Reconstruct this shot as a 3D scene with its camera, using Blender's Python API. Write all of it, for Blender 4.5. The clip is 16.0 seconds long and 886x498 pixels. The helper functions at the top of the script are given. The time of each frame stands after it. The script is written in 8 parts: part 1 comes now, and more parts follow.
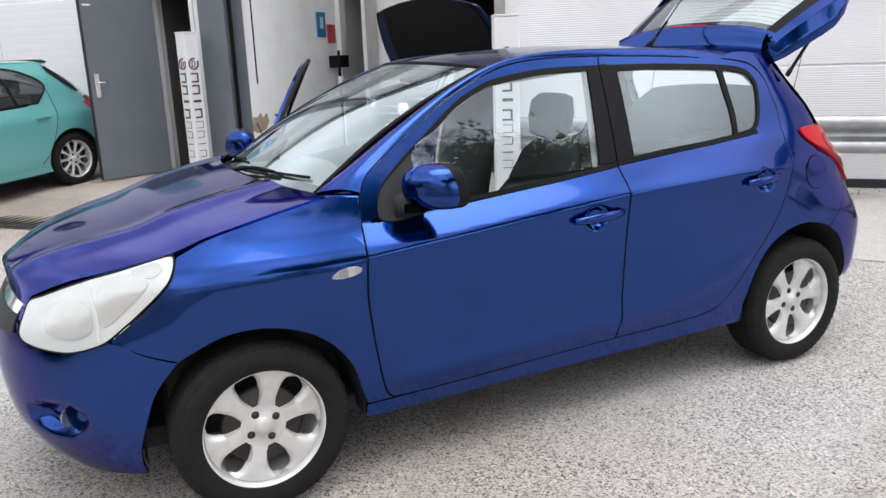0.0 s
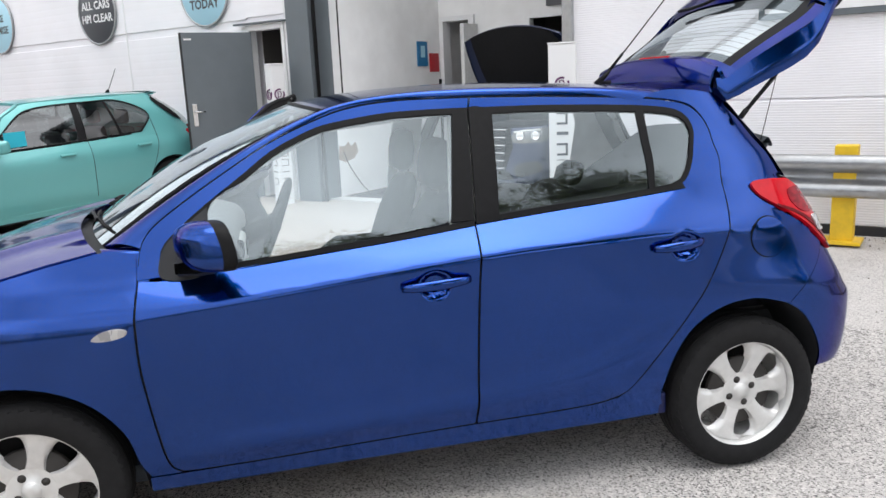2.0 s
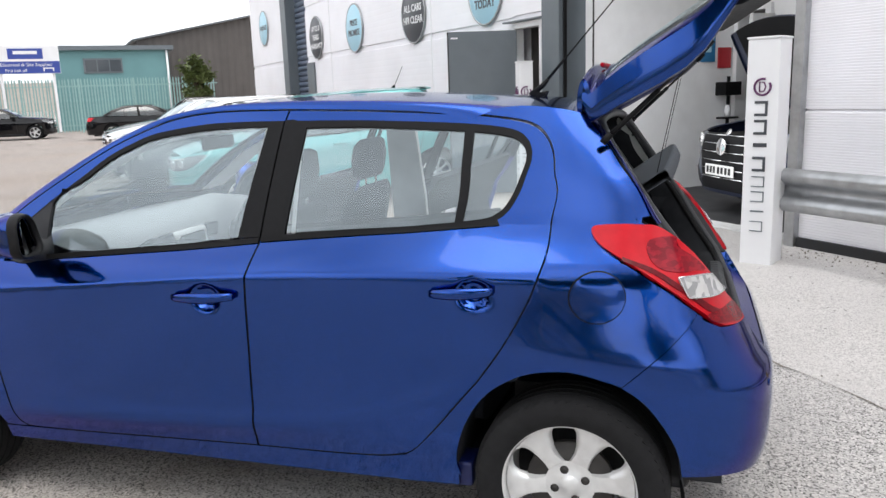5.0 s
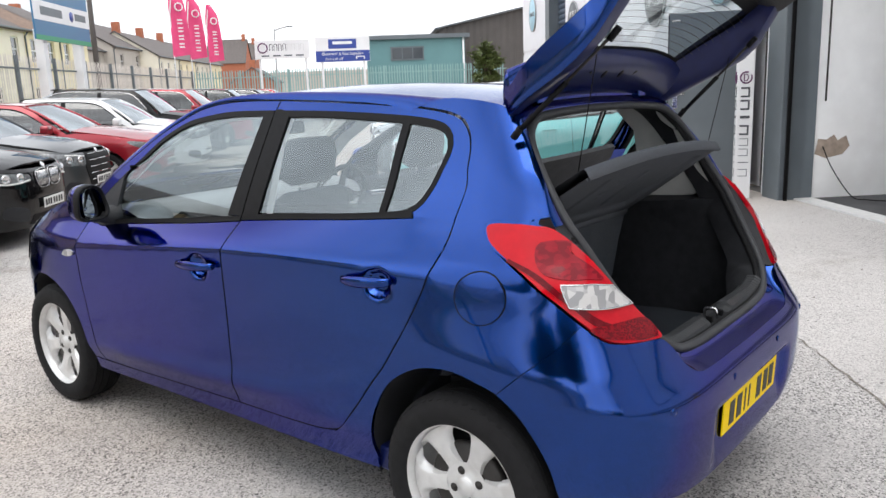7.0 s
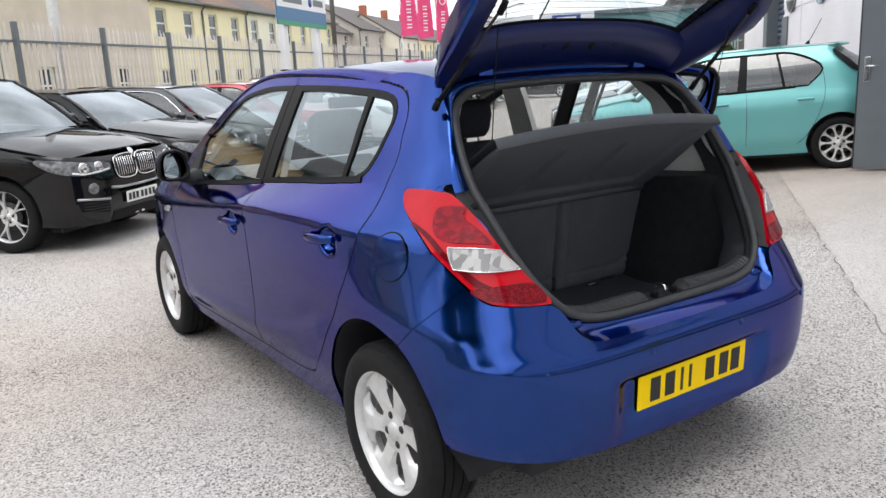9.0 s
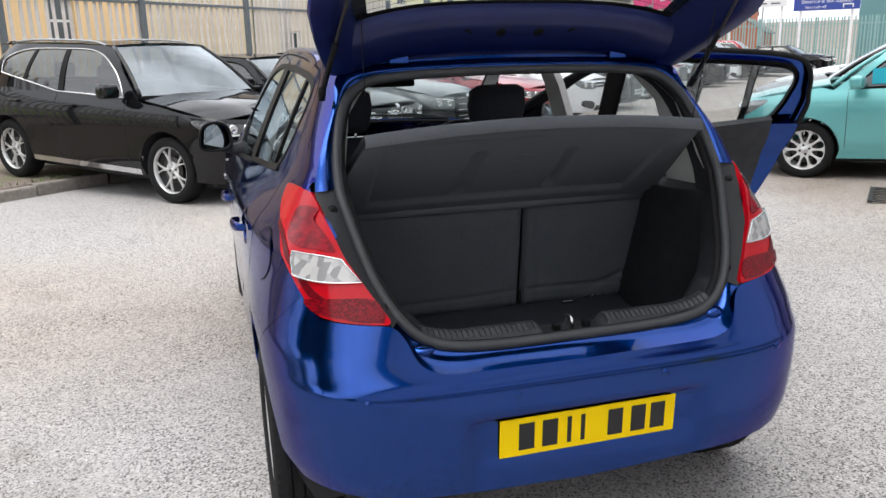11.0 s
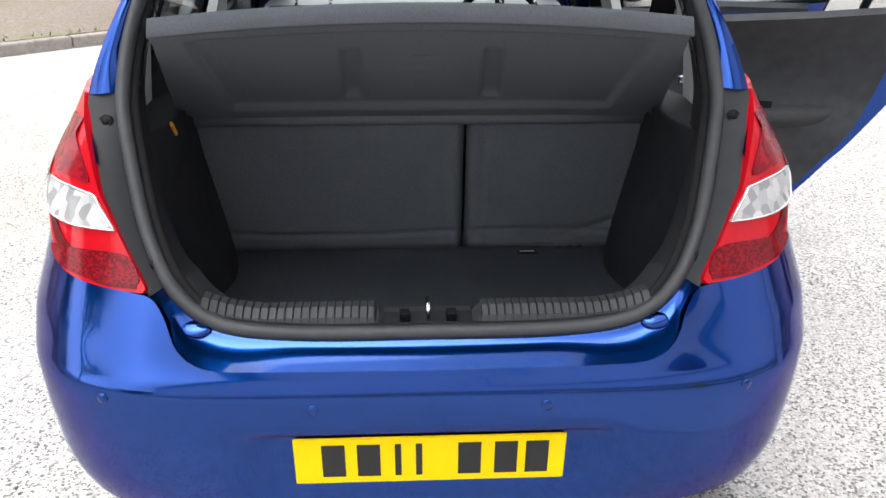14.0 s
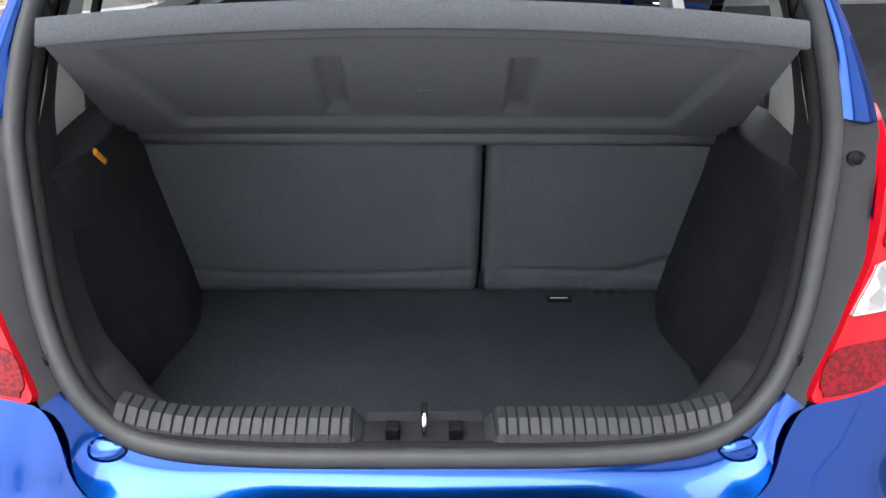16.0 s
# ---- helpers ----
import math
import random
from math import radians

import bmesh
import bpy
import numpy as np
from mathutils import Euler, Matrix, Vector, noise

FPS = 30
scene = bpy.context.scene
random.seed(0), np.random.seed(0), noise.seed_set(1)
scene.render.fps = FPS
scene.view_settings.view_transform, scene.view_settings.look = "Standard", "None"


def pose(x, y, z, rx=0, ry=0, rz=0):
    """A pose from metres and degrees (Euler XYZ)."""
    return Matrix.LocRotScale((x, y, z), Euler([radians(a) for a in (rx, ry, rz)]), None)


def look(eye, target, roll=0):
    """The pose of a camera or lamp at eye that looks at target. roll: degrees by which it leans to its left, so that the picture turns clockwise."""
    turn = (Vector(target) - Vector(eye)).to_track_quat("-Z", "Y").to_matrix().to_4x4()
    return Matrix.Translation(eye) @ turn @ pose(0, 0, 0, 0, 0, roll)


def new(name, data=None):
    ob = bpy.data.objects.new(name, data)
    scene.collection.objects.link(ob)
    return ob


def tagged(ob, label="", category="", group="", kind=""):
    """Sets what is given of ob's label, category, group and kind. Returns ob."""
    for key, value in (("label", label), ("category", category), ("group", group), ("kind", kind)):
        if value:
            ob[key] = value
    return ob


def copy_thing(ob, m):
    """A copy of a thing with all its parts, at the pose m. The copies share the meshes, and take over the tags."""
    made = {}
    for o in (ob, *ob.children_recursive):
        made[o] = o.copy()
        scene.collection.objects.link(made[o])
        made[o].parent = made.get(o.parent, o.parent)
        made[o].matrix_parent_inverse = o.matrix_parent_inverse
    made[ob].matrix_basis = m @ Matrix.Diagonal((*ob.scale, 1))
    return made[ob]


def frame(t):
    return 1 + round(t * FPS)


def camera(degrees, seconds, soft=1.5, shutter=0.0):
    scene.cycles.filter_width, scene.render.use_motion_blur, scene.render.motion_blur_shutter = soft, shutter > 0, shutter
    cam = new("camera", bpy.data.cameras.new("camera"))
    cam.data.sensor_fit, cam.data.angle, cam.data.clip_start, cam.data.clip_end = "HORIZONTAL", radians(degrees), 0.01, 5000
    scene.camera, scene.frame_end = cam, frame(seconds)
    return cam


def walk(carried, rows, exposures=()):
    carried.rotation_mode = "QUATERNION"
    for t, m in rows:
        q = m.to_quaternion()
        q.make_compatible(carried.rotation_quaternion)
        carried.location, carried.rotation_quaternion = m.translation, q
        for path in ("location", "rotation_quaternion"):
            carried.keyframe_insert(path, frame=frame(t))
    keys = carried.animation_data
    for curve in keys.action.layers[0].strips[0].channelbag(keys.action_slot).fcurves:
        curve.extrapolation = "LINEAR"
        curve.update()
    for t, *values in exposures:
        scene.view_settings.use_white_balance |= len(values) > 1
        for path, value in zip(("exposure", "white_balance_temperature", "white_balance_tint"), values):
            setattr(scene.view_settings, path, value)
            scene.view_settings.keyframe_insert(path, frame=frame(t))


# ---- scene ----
cam = camera(59.3, 16.0)
PATH = [
    (0, (-1.755, -3.21, 1.499), (-0.904, -1.468, 1.008), -2.1),
    (0.5, (-1.471, -3.216, 1.494), (-0.728, -1.42, 1.022), -2.3),
    (1, (-1.131, -3.247, 1.51), (-0.501, -1.402, 1.062), -2.4),
    (1.5, (-0.769, -3.314, 1.513), (-0.245, -1.432, 1.084), -2.5),
    (2, (-0.446, -3.287, 1.511), (-0.023, -1.377, 1.095), -2.5),
    (2.5, (-0.117, -3.299, 1.524), (0.19, -1.364, 1.118), -2.7),
    (3, (0.235, -3.307, 1.519), (0.411, -1.354, 1.126), -3.1),
    (3.2, (0.323, -3.281, 1.517), (0.472, -1.326, 1.122), -2.9),
    (5.3, (1.791, -2.962, 1.504), (1.074, -1.138, 1.104), -1.7),
    (5.5, (1.921, -2.933, 1.505), (1.126, -1.143, 1.102), -1.5),
    (6, (2.135, -2.768, 1.489), (1.164, -1.067, 1.082), -1.6),
    (6.5, (2.331, -2.616, 1.497), (1.211, -1.01, 1.091), -1.7),
    (7, (2.594, -2.482, 1.488), (1.358, -0.964, 1.08), -2.1),
    (7.5, (2.795, -2.311, 1.466), (1.453, -0.887, 1.054), -2.5),
    (8, (3.005, -2.188, 1.476), (1.557, -0.874, 1.055), -2.8),
    (8.5, (3.235, -2.092, 1.451), (1.695, -0.891, 1.019), -3.0),
    (9, (3.354, -1.937, 1.441), (1.729, -0.856, 1.002), -2.9),
    (9.2, (3.396, -1.861, 1.453), (1.742, -0.828, 1.009), -2.7),
    (11.3, (3.604, -0.737, 1.459), (1.727, -0.275, 0.945), -0.9),
    (11.5, (3.614, -0.626, 1.474), (1.73, -0.22, 0.94), -0.6),
    (12, (3.546, -0.424, 1.467), (1.656, -0.148, 0.875), -0.1),
    (12.5, (3.43, -0.248, 1.472), (1.552, -0.069, 0.806), 0.2),
    (13, (3.301, -0.069, 1.465), (1.445, 0.049, 0.729), 0.3),
    (13.5, (3.175, -0.006, 1.447), (1.339, 0.086, 0.658), 0.3),
    (14, (3.045, -0.032, 1.457), (1.227, 0.051, 0.628), 0.2),
    (14.5, (2.948, -0.045, 1.476), (1.142, 0.026, 0.618), 0.1),
    (15, (2.811, 0.002, 1.485), (1.015, 0.054, 0.606), 0.1),
    (15.5, (2.699, 0.05, 1.471), (0.914, 0.072, 0.568), -0.1),
    (16, (2.588, 0.018, 1.45), (0.811, 0.033, 0.532), 0.3),
]

EXPOSURES = [(0.0, 0.75), (3.0, 0.8), (5.5, 0.8), (9.0, 0.72), (11.5, 0.8), (12.5, 1.0), (13.5, 1.3), (14.5, 1.82), (15.0, 2.12), (15.5, 2.1), (16.0, 2.14)]
walk(cam, [(t, look(eye, target, roll)) for t, eye, target, roll in PATH], EXPOSURES)

# ---- light: bright overcast day ----
world = bpy.data.worlds.new("overcast_sky")
scene.world = world
world.use_nodes = True
wn, wl = world.node_tree.nodes, world.node_tree.links
wn.clear()
SUN_UP, SUN_AZ = 76.0, 150.0
sky = wn.new("ShaderNodeTexSky")
sky.sky_type, sky.sun_disc = "NISHITA", False
sky.sun_elevation, sky.sun_rotation = radians(SUN_UP), radians(SUN_AZ)
sky.air_density, sky.dust_density, sky.ozone_density = 1.0, 4.0, 1.0
hsv = wn.new("ShaderNodeHueSaturation")
hsv.inputs["Saturation"].default_value = 0.25
cloud = wn.new("ShaderNodeTexNoise")
cloud.inputs["Scale"].default_value, cloud.inputs["Detail"].default_value = 2.6, 5.0
ramp = wn.new("ShaderNodeMapRange")
ramp.inputs["From Min"].default_value, ramp.inputs["From Max"].default_value = 0.35, 0.7
ramp.inputs["To Min"].default_value, ramp.inputs["To Max"].default_value = 0.55, 1.3
mul = wn.new("ShaderNodeVectorMath")
mul.operation = "SCALE"
grey = wn.new("ShaderNodeMix")
grey.data_type = "RGBA"
grey.inputs[0].default_value = 0.6
grey.inputs[7].default_value = (9.0, 9.3, 9.8, 1)
bg = wn.new("ShaderNodeBackground")
bg.inputs["Strength"].default_value = 0.15
wout = wn.new("ShaderNodeOutputWorld")
coord = wn.new("ShaderNodeTexCoord")
wl.new(coord.outputs["Generated"], cloud.inputs["Vector"])
wl.new(cloud.outputs["Fac"], ramp.inputs["Value"])
wl.new(sky.outputs["Color"], hsv.inputs["Color"])
wl.new(hsv.outputs["Color"], grey.inputs[6])
wl.new(grey.outputs[2], mul.inputs[0])
wl.new(ramp.outputs["Result"], mul.inputs["Scale"])
wl.new(mul.outputs["Vector"], bg.inputs["Color"])
wl.new(bg.outputs["Background"], wout.inputs["Surface"])
sun = new("sun", bpy.data.lights.new("sun", "SUN"))
sun.data.energy, sun.data.angle, sun.data.color = 0.75, radians(46), (1.0, 0.96, 0.9)
sun.matrix_world = pose(0, 0, 30, 90 - SUN_UP, 0, 180 - SUN_AZ)
# area lamp added at the garage opening to stand in for the sky's light
door_fill = new("garage_fill", bpy.data.lights.new("garage_fill", "AREA"))
door_fill.data.shape, door_fill.data.size, door_fill.data.size_y = "RECTANGLE", 3.0, 3.6
door_fill.data.energy, door_fill.data.color = 13.0, (0.97, 0.98, 1.0)
door_fill.matrix_world = pose(1.412, 5.245, 2.05, 90, 0, -46.8)

# ---- materials ----
def material(name, colour, rough=0.5, metal=0.0, coat=0.0, vary=0.0, scale=8.0, bump=0.0, bump_scale=60.0, spec=0.5, second=None, amount=0.0, patch=1.5, rand=0.0, coat_rough=0.03):
    """Principled surface: grain at one scale, stains of a second colour at a larger one, fine relief."""
    m = bpy.data.materials.new(name)
    m.use_nodes = True
    n, l = m.node_tree.nodes, m.node_tree.links
    b = n["Principled BSDF"]
    b.inputs["Base Color"].default_value = (*colour, 1)
    b.inputs["Roughness"].default_value, b.inputs["Metallic"].default_value = rough, metal
    b.inputs["Coat Weight"].default_value, b.inputs["Coat Roughness"].default_value = coat, coat_rough
    b.inputs["Specular IOR Level"].default_value = spec
    if not (vary or bump or second or rand):
        return m
    tc = n.new("ShaderNodeTexCoord")
    col = None
    if vary or rand:
        nz = n.new("ShaderNodeTexNoise")
        nz.inputs["Scale"].default_value, nz.inputs["Detail"].default_value = scale, 6
        l.new(tc.outputs["Object"], nz.inputs["Vector"])
        mr = n.new("ShaderNodeMapRange")
        mr.inputs["From Min"].default_value, mr.inputs["From Max"].default_value = 0.3, 0.7
        mr.inputs["To Min"].default_value, mr.inputs["To Max"].default_value = 1 - vary, 1 + vary
        l.new(nz.outputs["Fac"], mr.inputs["Value"])
        hs = n.new("ShaderNodeHueSaturation")
        hs.inputs["Color"].default_value = (*colour, 1)
        value = mr.outputs["Result"]
        if rand:
            oi = n.new("ShaderNodeObjectInfo")
            r2 = n.new("ShaderNodeMapRange")
            r2.inputs["To Min"].default_value, r2.inputs["To Max"].default_value = 1 - rand, 1 + rand
            l.new(oi.outputs["Random"], r2.inputs["Value"])
            mu = n.new("ShaderNodeMath")
            mu.operation = "MULTIPLY"
            l.new(value, mu.inputs[0])
            l.new(r2.outputs["Result"], mu.inputs[1])
            value = mu.outputs[0]
        l.new(value, hs.inputs["Value"])
        col = hs.outputs["Color"]
        l.new(col, b.inputs["Base Color"])
    if second:
        n2 = n.new("ShaderNodeTexNoise")
        n2.inputs["Scale"].default_value, n2.inputs["Detail"].default_value = patch, 8
        n2.inputs["Roughness"].default_value = 0.62
        l.new(tc.outputs["Object"], n2.inputs["Vector"])
        r3 = n.new("ShaderNodeMapRange")
        r3.inputs["From Min"].default_value, r3.inputs["From Max"].default_value = 0.48, 0.68
        r3.inputs["To Max"].default_value = amount
        l.new(n2.outputs["Fac"], r3.inputs["Value"])
        mx = n.new("ShaderNodeMix")
        mx.data_type = "RGBA"
        mx.inputs[6].default_value, mx.inputs[7].default_value = (*colour, 1), (*second, 1)
        l.new(r3.outputs["Result"], mx.inputs[0])
        if col:
            l.new(col, mx.inputs[6])
        l.new(mx.outputs[2], b.inputs["Base Color"])
    if bump:
        n3 = n.new("ShaderNodeTexNoise")
        n3.inputs["Scale"].default_value, n3.inputs["Detail"].default_value = bump_scale, 4
        l.new(tc.outputs["Object"], n3.inputs["Vector"])
        bp = n.new("ShaderNodeBump")
        bp.inputs["Strength"].default_value, bp.inputs["Distance"].default_value = bump, 0.01
        l.new(n3.outputs["Fac"], bp.inputs["Height"])
        l.new(bp.outputs["Normal"], b.inputs["Normal"])
    return m


def glass_material(name, tint=(0.92, 0.97, 0.96), gloss=(1.0, 1.0, 1.0), least=0.125):
    """A thin pane: clear to look through, with Fresnel gloss."""
    m = bpy.data.materials.new(name)
    m.use_nodes = True
    n, l = m.node_tree.nodes, m.node_tree.links
    n.clear()
    out, mix = n.new("ShaderNodeOutputMaterial"), n.new("ShaderNodeMixShader")
    tr, gl, lw = n.new("ShaderNodeBsdfTransparent"), n.new("ShaderNodeBsdfGlossy"), n.new("ShaderNodeLayerWeight")
    tr.inputs["Color"].default_value = (*tint, 1)
    gl.inputs["Roughness"].default_value = 0.01
    gl.inputs["Color"].default_value = (*gloss, 1)
    power, scale_, add = n.new("ShaderNodeMath"), n.new("ShaderNodeMath"), n.new("ShaderNodeMath")
    power.operation, scale_.operation, add.operation = "POWER", "MULTIPLY", "ADD"
    power.inputs[1].default_value, scale_.inputs[1].default_value, add.inputs[1].default_value = 4.5, 0.80, least
    l.new(lw.outputs["Facing"], power.inputs[0])
    l.new(power.outputs[0], scale_.inputs[0])
    l.new(scale_.outputs[0], add.inputs[0])
    l.new(add.outputs[0], mix.inputs[0])
    l.new(tr.outputs[0], mix.inputs[1])
    l.new(gl.outputs[0], mix.inputs[2])
    l.new(mix.outputs[0], out.inputs["Surface"])
    return m


def paint(name, colour, metal=0.55, rough=0.36, spec=0.5, coat=0.9):
    """Metallic car paint with fine flake under a clear coat."""
    return material(name, colour, rough=rough, metal=metal, coat=coat, vary=0.06, scale=900.0, spec=spec, coat_rough=0.035)


BLUE = paint("blue_metallic_paint", (0.0014, 0.041, 0.236), 1.0, 0.16, 0.5, 0.68)
BLUE.node_tree.nodes["Principled BSDF"].inputs["Specular Tint"].default_value = (0.005, 0.13, 0.42, 1)
# darker tone of the body blue, for the gate's inner frame and inner sills
BLUE_DARK = material("dark_blue_paint", (0.002, 0.008, 0.075), rough=0.45, metal=0.3, coat=0.25, vary=0.1, scale=30)
BLACK_TRIM = material("black_trim", (0.008, 0.008, 0.009), rough=0.5, spec=0.12, vary=0.15, scale=40)
RUBBER = material("black_rubber", (0.010, 0.010, 0.011), rough=0.85, spec=0.25, vary=0.2, scale=30, bump=0.15, bump_scale=200)
SEAL = material("grey_rubber_seal", (0.036, 0.038, 0.042), rough=0.55, vary=0.15, scale=25)
SCUFF = material("grey_scuff_plastic", (0.027, 0.029, 0.032), rough=0.5, vary=0.12, scale=20, bump=0.15, bump_scale=600)
PLASTIC = material("grained_black_plastic", (0.024, 0.025, 0.028), rough=0.6, spec=0.3, vary=0.12, scale=20, bump=0.12, bump_scale=700)
SIDE_TRIM = material("black_boot_trim", (0.021, 0.022, 0.025), rough=0.7, spec=0.15, vary=0.2, scale=25, bump=0.1, bump_scale=500)
DOOR_TRIM = material("dark_door_trim", (0.043, 0.045, 0.049), rough=0.65, spec=0.25, vary=0.15, scale=20, bump=0.12, bump_scale=600)
MIRROR = material("mirror_silver", (0.42, 0.44, 0.47), rough=0.03, metal=1.0)
CARPET = material("charcoal_carpet", (0.043, 0.050, 0.060), rough=0.95, spec=0.15, vary=0.25, scale=260, bump=0.5, bump_scale=900, second=(0.060, 0.067, 0.077), amount=0.5, patch=6)
SEAT_CARPET = material("seat_back_carpet", (0.096, 0.106, 0.120), rough=0.95, spec=0.15, vary=0.16, scale=260, bump=0.4, bump_scale=900, second=(0.125, 0.138, 0.155), amount=0.5, patch=4)
FELT = material("dark_grey_felt", (0.112, 0.120, 0.134), rough=0.95, spec=0.1, vary=0.12, scale=320, bump=0.25, bump_scale=900)
FABRIC = material("dark_seat_fabric", (0.03, 0.032, 0.04), rough=0.9, spec=0.2, vary=0.25, scale=120, bump=0.3, bump_scale=500)
GREY_TRIM = material("light_grey_trim", (0.60, 0.60, 0.59), rough=0.6, vary=0.08, scale=12)
DASH = material("grey_dashboard", (0.24, 0.245, 0.255), rough=0.55, vary=0.1, scale=20, bump=0.1, bump_scale=400)
GLASS = glass_material("window_glass", (0.90, 0.96, 0.97), (0.86, 0.96, 1.0), 0.165)
SCREEN_GLASS = glass_material("windscreen_glass", (0.86, 0.94, 0.93), (0.88, 0.97, 1.0), 0.30)
ALLOY = material("silver_alloy", (0.66, 0.66, 0.655), rough=0.34, metal=0.35, coat=0.25, vary=0.06, scale=25, second=(0.35, 0.33, 0.31), amount=0.25, patch=10)
CHROME = material("chrome", (0.75, 0.75, 0.76), rough=0.12, metal=1.0)
STEEL = material("dark_steel", (0.035, 0.032, 0.03), rough=0.6, metal=0.3, vary=0.3, scale=12)
RED_LENS = material("red_lamp_lens", (0.46, 0.002, 0.010), rough=0.4, spec=0.05, coat=0.5, vary=0.08, scale=30)
DARK_RED = material("dark_red_lamp_lens", (0.11, 0.002, 0.006), rough=0.3, spec=0.05, coat=0.3, vary=0.3, scale=60)


def faceted(name, dark, light, cells, stretch=(1, 1, 1), coat=0.3):
    """Pressed reflector seen through a lens: small facets, each with a tone of its own."""
    m = material(name, light, rough=0.25, spec=0.1, coat=coat)
    n, l = m.node_tree.nodes, m.node_tree.links
    tc, mp, vo, sp, rp = n.new("ShaderNodeTexCoord"), n.new("ShaderNodeMapping"), n.new("ShaderNodeTexVoronoi"), n.new("ShaderNodeSeparateColor"), n.new("ShaderNodeValToRGB")
    mp.inputs["Scale"].default_value = stretch
    vo.inputs["Scale"].default_value = cells
    rp.color_ramp.elements[0].position, rp.color_ramp.elements[0].color = 0.25, (*dark, 1)
    rp.color_ramp.elements[1].position, rp.color_ramp.elements[1].color = 0.85, (*light, 1)
    l.new(tc.outputs["Object"], mp.inputs["Vector"])
    l.new(mp.outputs["Vector"], vo.inputs["Vector"])
    l.new(vo.outputs["Color"], sp.inputs["Color"])
    l.new(sp.outputs[0], rp.inputs["Fac"])
    l.new(rp.outputs["Color"], n["Principled BSDF"].inputs["Base Color"])
    return m


RED_CELLS = faceted("pressed_red_reflector", (0.10, 0.001, 0.005), (0.22, 0.0015, 0.008), 180, (1, 1, 1.4))
SMOKED_RED = faceted("brake_reflector", (0.16, 0.003, 0.010), (0.27, 0.005, 0.015), 60, (1, 1, 1.5))
LAMP_CLEAR = faceted("ribbed_clear_lamp", (0.26, 0.26, 0.265), (0.50, 0.49, 0.485), 60, (1.0, 0.8, 0.5), 0.8)
HEAD_INNER = material("headlight_reflector", (0.56, 0.56, 0.55), rough=0.2, metal=0.35, coat=0.6, vary=0.08, scale=12)
HEAD_LENS = material("milky_headlight", (0.58, 0.595, 0.60), rough=0.22, coat=0.8, vary=0.05, scale=9, second=(0.56, 0.55, 0.51), amount=0.6, patch=4)
YELLOW_PLATE = material("yellow_plate", (0.95, 0.66, 0.002), rough=0.45, spec=0.1, vary=0.02, scale=5)
WHITE_PLATE = material("white_plate", (0.75, 0.75, 0.73), rough=0.35, coat=0.4)
INK = material("black_ink", (0.01, 0.01, 0.011), rough=0.5)

# ---- mesh helpers ----
def V(*a):
    return Vector(a)


def lerp(a, b, t):
    return a + (b - a) * t


def table(x, pairs):
    """Smooth curve through pairs (x, y), level beyond the ends."""
    if x <= pairs[0][0]:
        return pairs[0][1]
    if x >= pairs[-1][0]:
        return pairs[-1][1]
    for i in range(len(pairs) - 1):
        (x0, y0), (x1, y1) = pairs[i], pairs[i + 1]
        if x <= x1:
            h = x1 - x0
            m = (y1 - y0) / h
            m0 = m if i == 0 else 0.5 * (m + (y0 - pairs[i - 1][1]) / (x0 - pairs[i - 1][0]))
            m1 = m if i == len(pairs) - 2 else 0.5 * (m + (pairs[i + 2][1] - y1) / (pairs[i + 2][0] - x1))
            t = (x - x0) / h
            return (2 * t**3 - 3 * t * t + 1) * y0 + (t**3 - 2 * t * t + t) * h * m0 + (3 * t * t - 2 * t**3) * y1 + (t**3 - t * t) * h * m1


def smooth(pts, steps=5, closed=True):
    """Catmull-Rom through points; a point with a third entry is a corner."""
    n, out = len(pts), []
    last = n if closed else n - 1
    for i in range(last):
        p1, p2 = pts[i], pts[(i + 1) % n]
        p0 = pts[i - 1] if (closed or i > 0) else p1
        p3 = pts[(i + 2) % n] if (closed or i < n - 2) else p2
        a, b = V(p1[0], p1[1]), V(p2[0], p2[1])
        t1 = (b - a) if (len(p1) > 2 or p0 is p1) else (b - V(p0[0], p0[1])) * 0.5
        t2 = (b - a) if (len(p2) > 2 or p3 is p2) else (V(p3[0], p3[1]) - a) * 0.5
        d = (b - a).length
        t1, t2 = t1 * min(1, 1.2 * d / max(t1.length, 1e-6)), t2 * min(1, 1.2 * d / max(t2.length, 1e-6))
        for k in range(steps):
            t = k / steps
            q = (2 * t**3 - 3 * t * t + 1) * a + (t**3 - 2 * t * t + t) * t1 + (3 * t * t - 2 * t**3) * b + (t**3 - t * t) * t2
            out.append((q.x, q.y))
    if not closed:
        out.append((pts[-1][0], pts[-1][1]))
    return out


def cut(poly, axis, value, above):
    out = []
    for i, p in enumerate(poly):
        q = poly[i - 1]
        inp, inq = (p[axis] >= value) == above or p[axis] == value, (q[axis] >= value) == above or q[axis] == value
        if inp != inq:
            t = (value - q[axis]) / (p[axis] - q[axis])
            r = [q[0] + (p[0] - q[0]) * t, q[1] + (p[1] - q[1]) * t]
            r[axis] = value
            out.append(tuple(r))
        if inp:
            out.append(p)
    return out


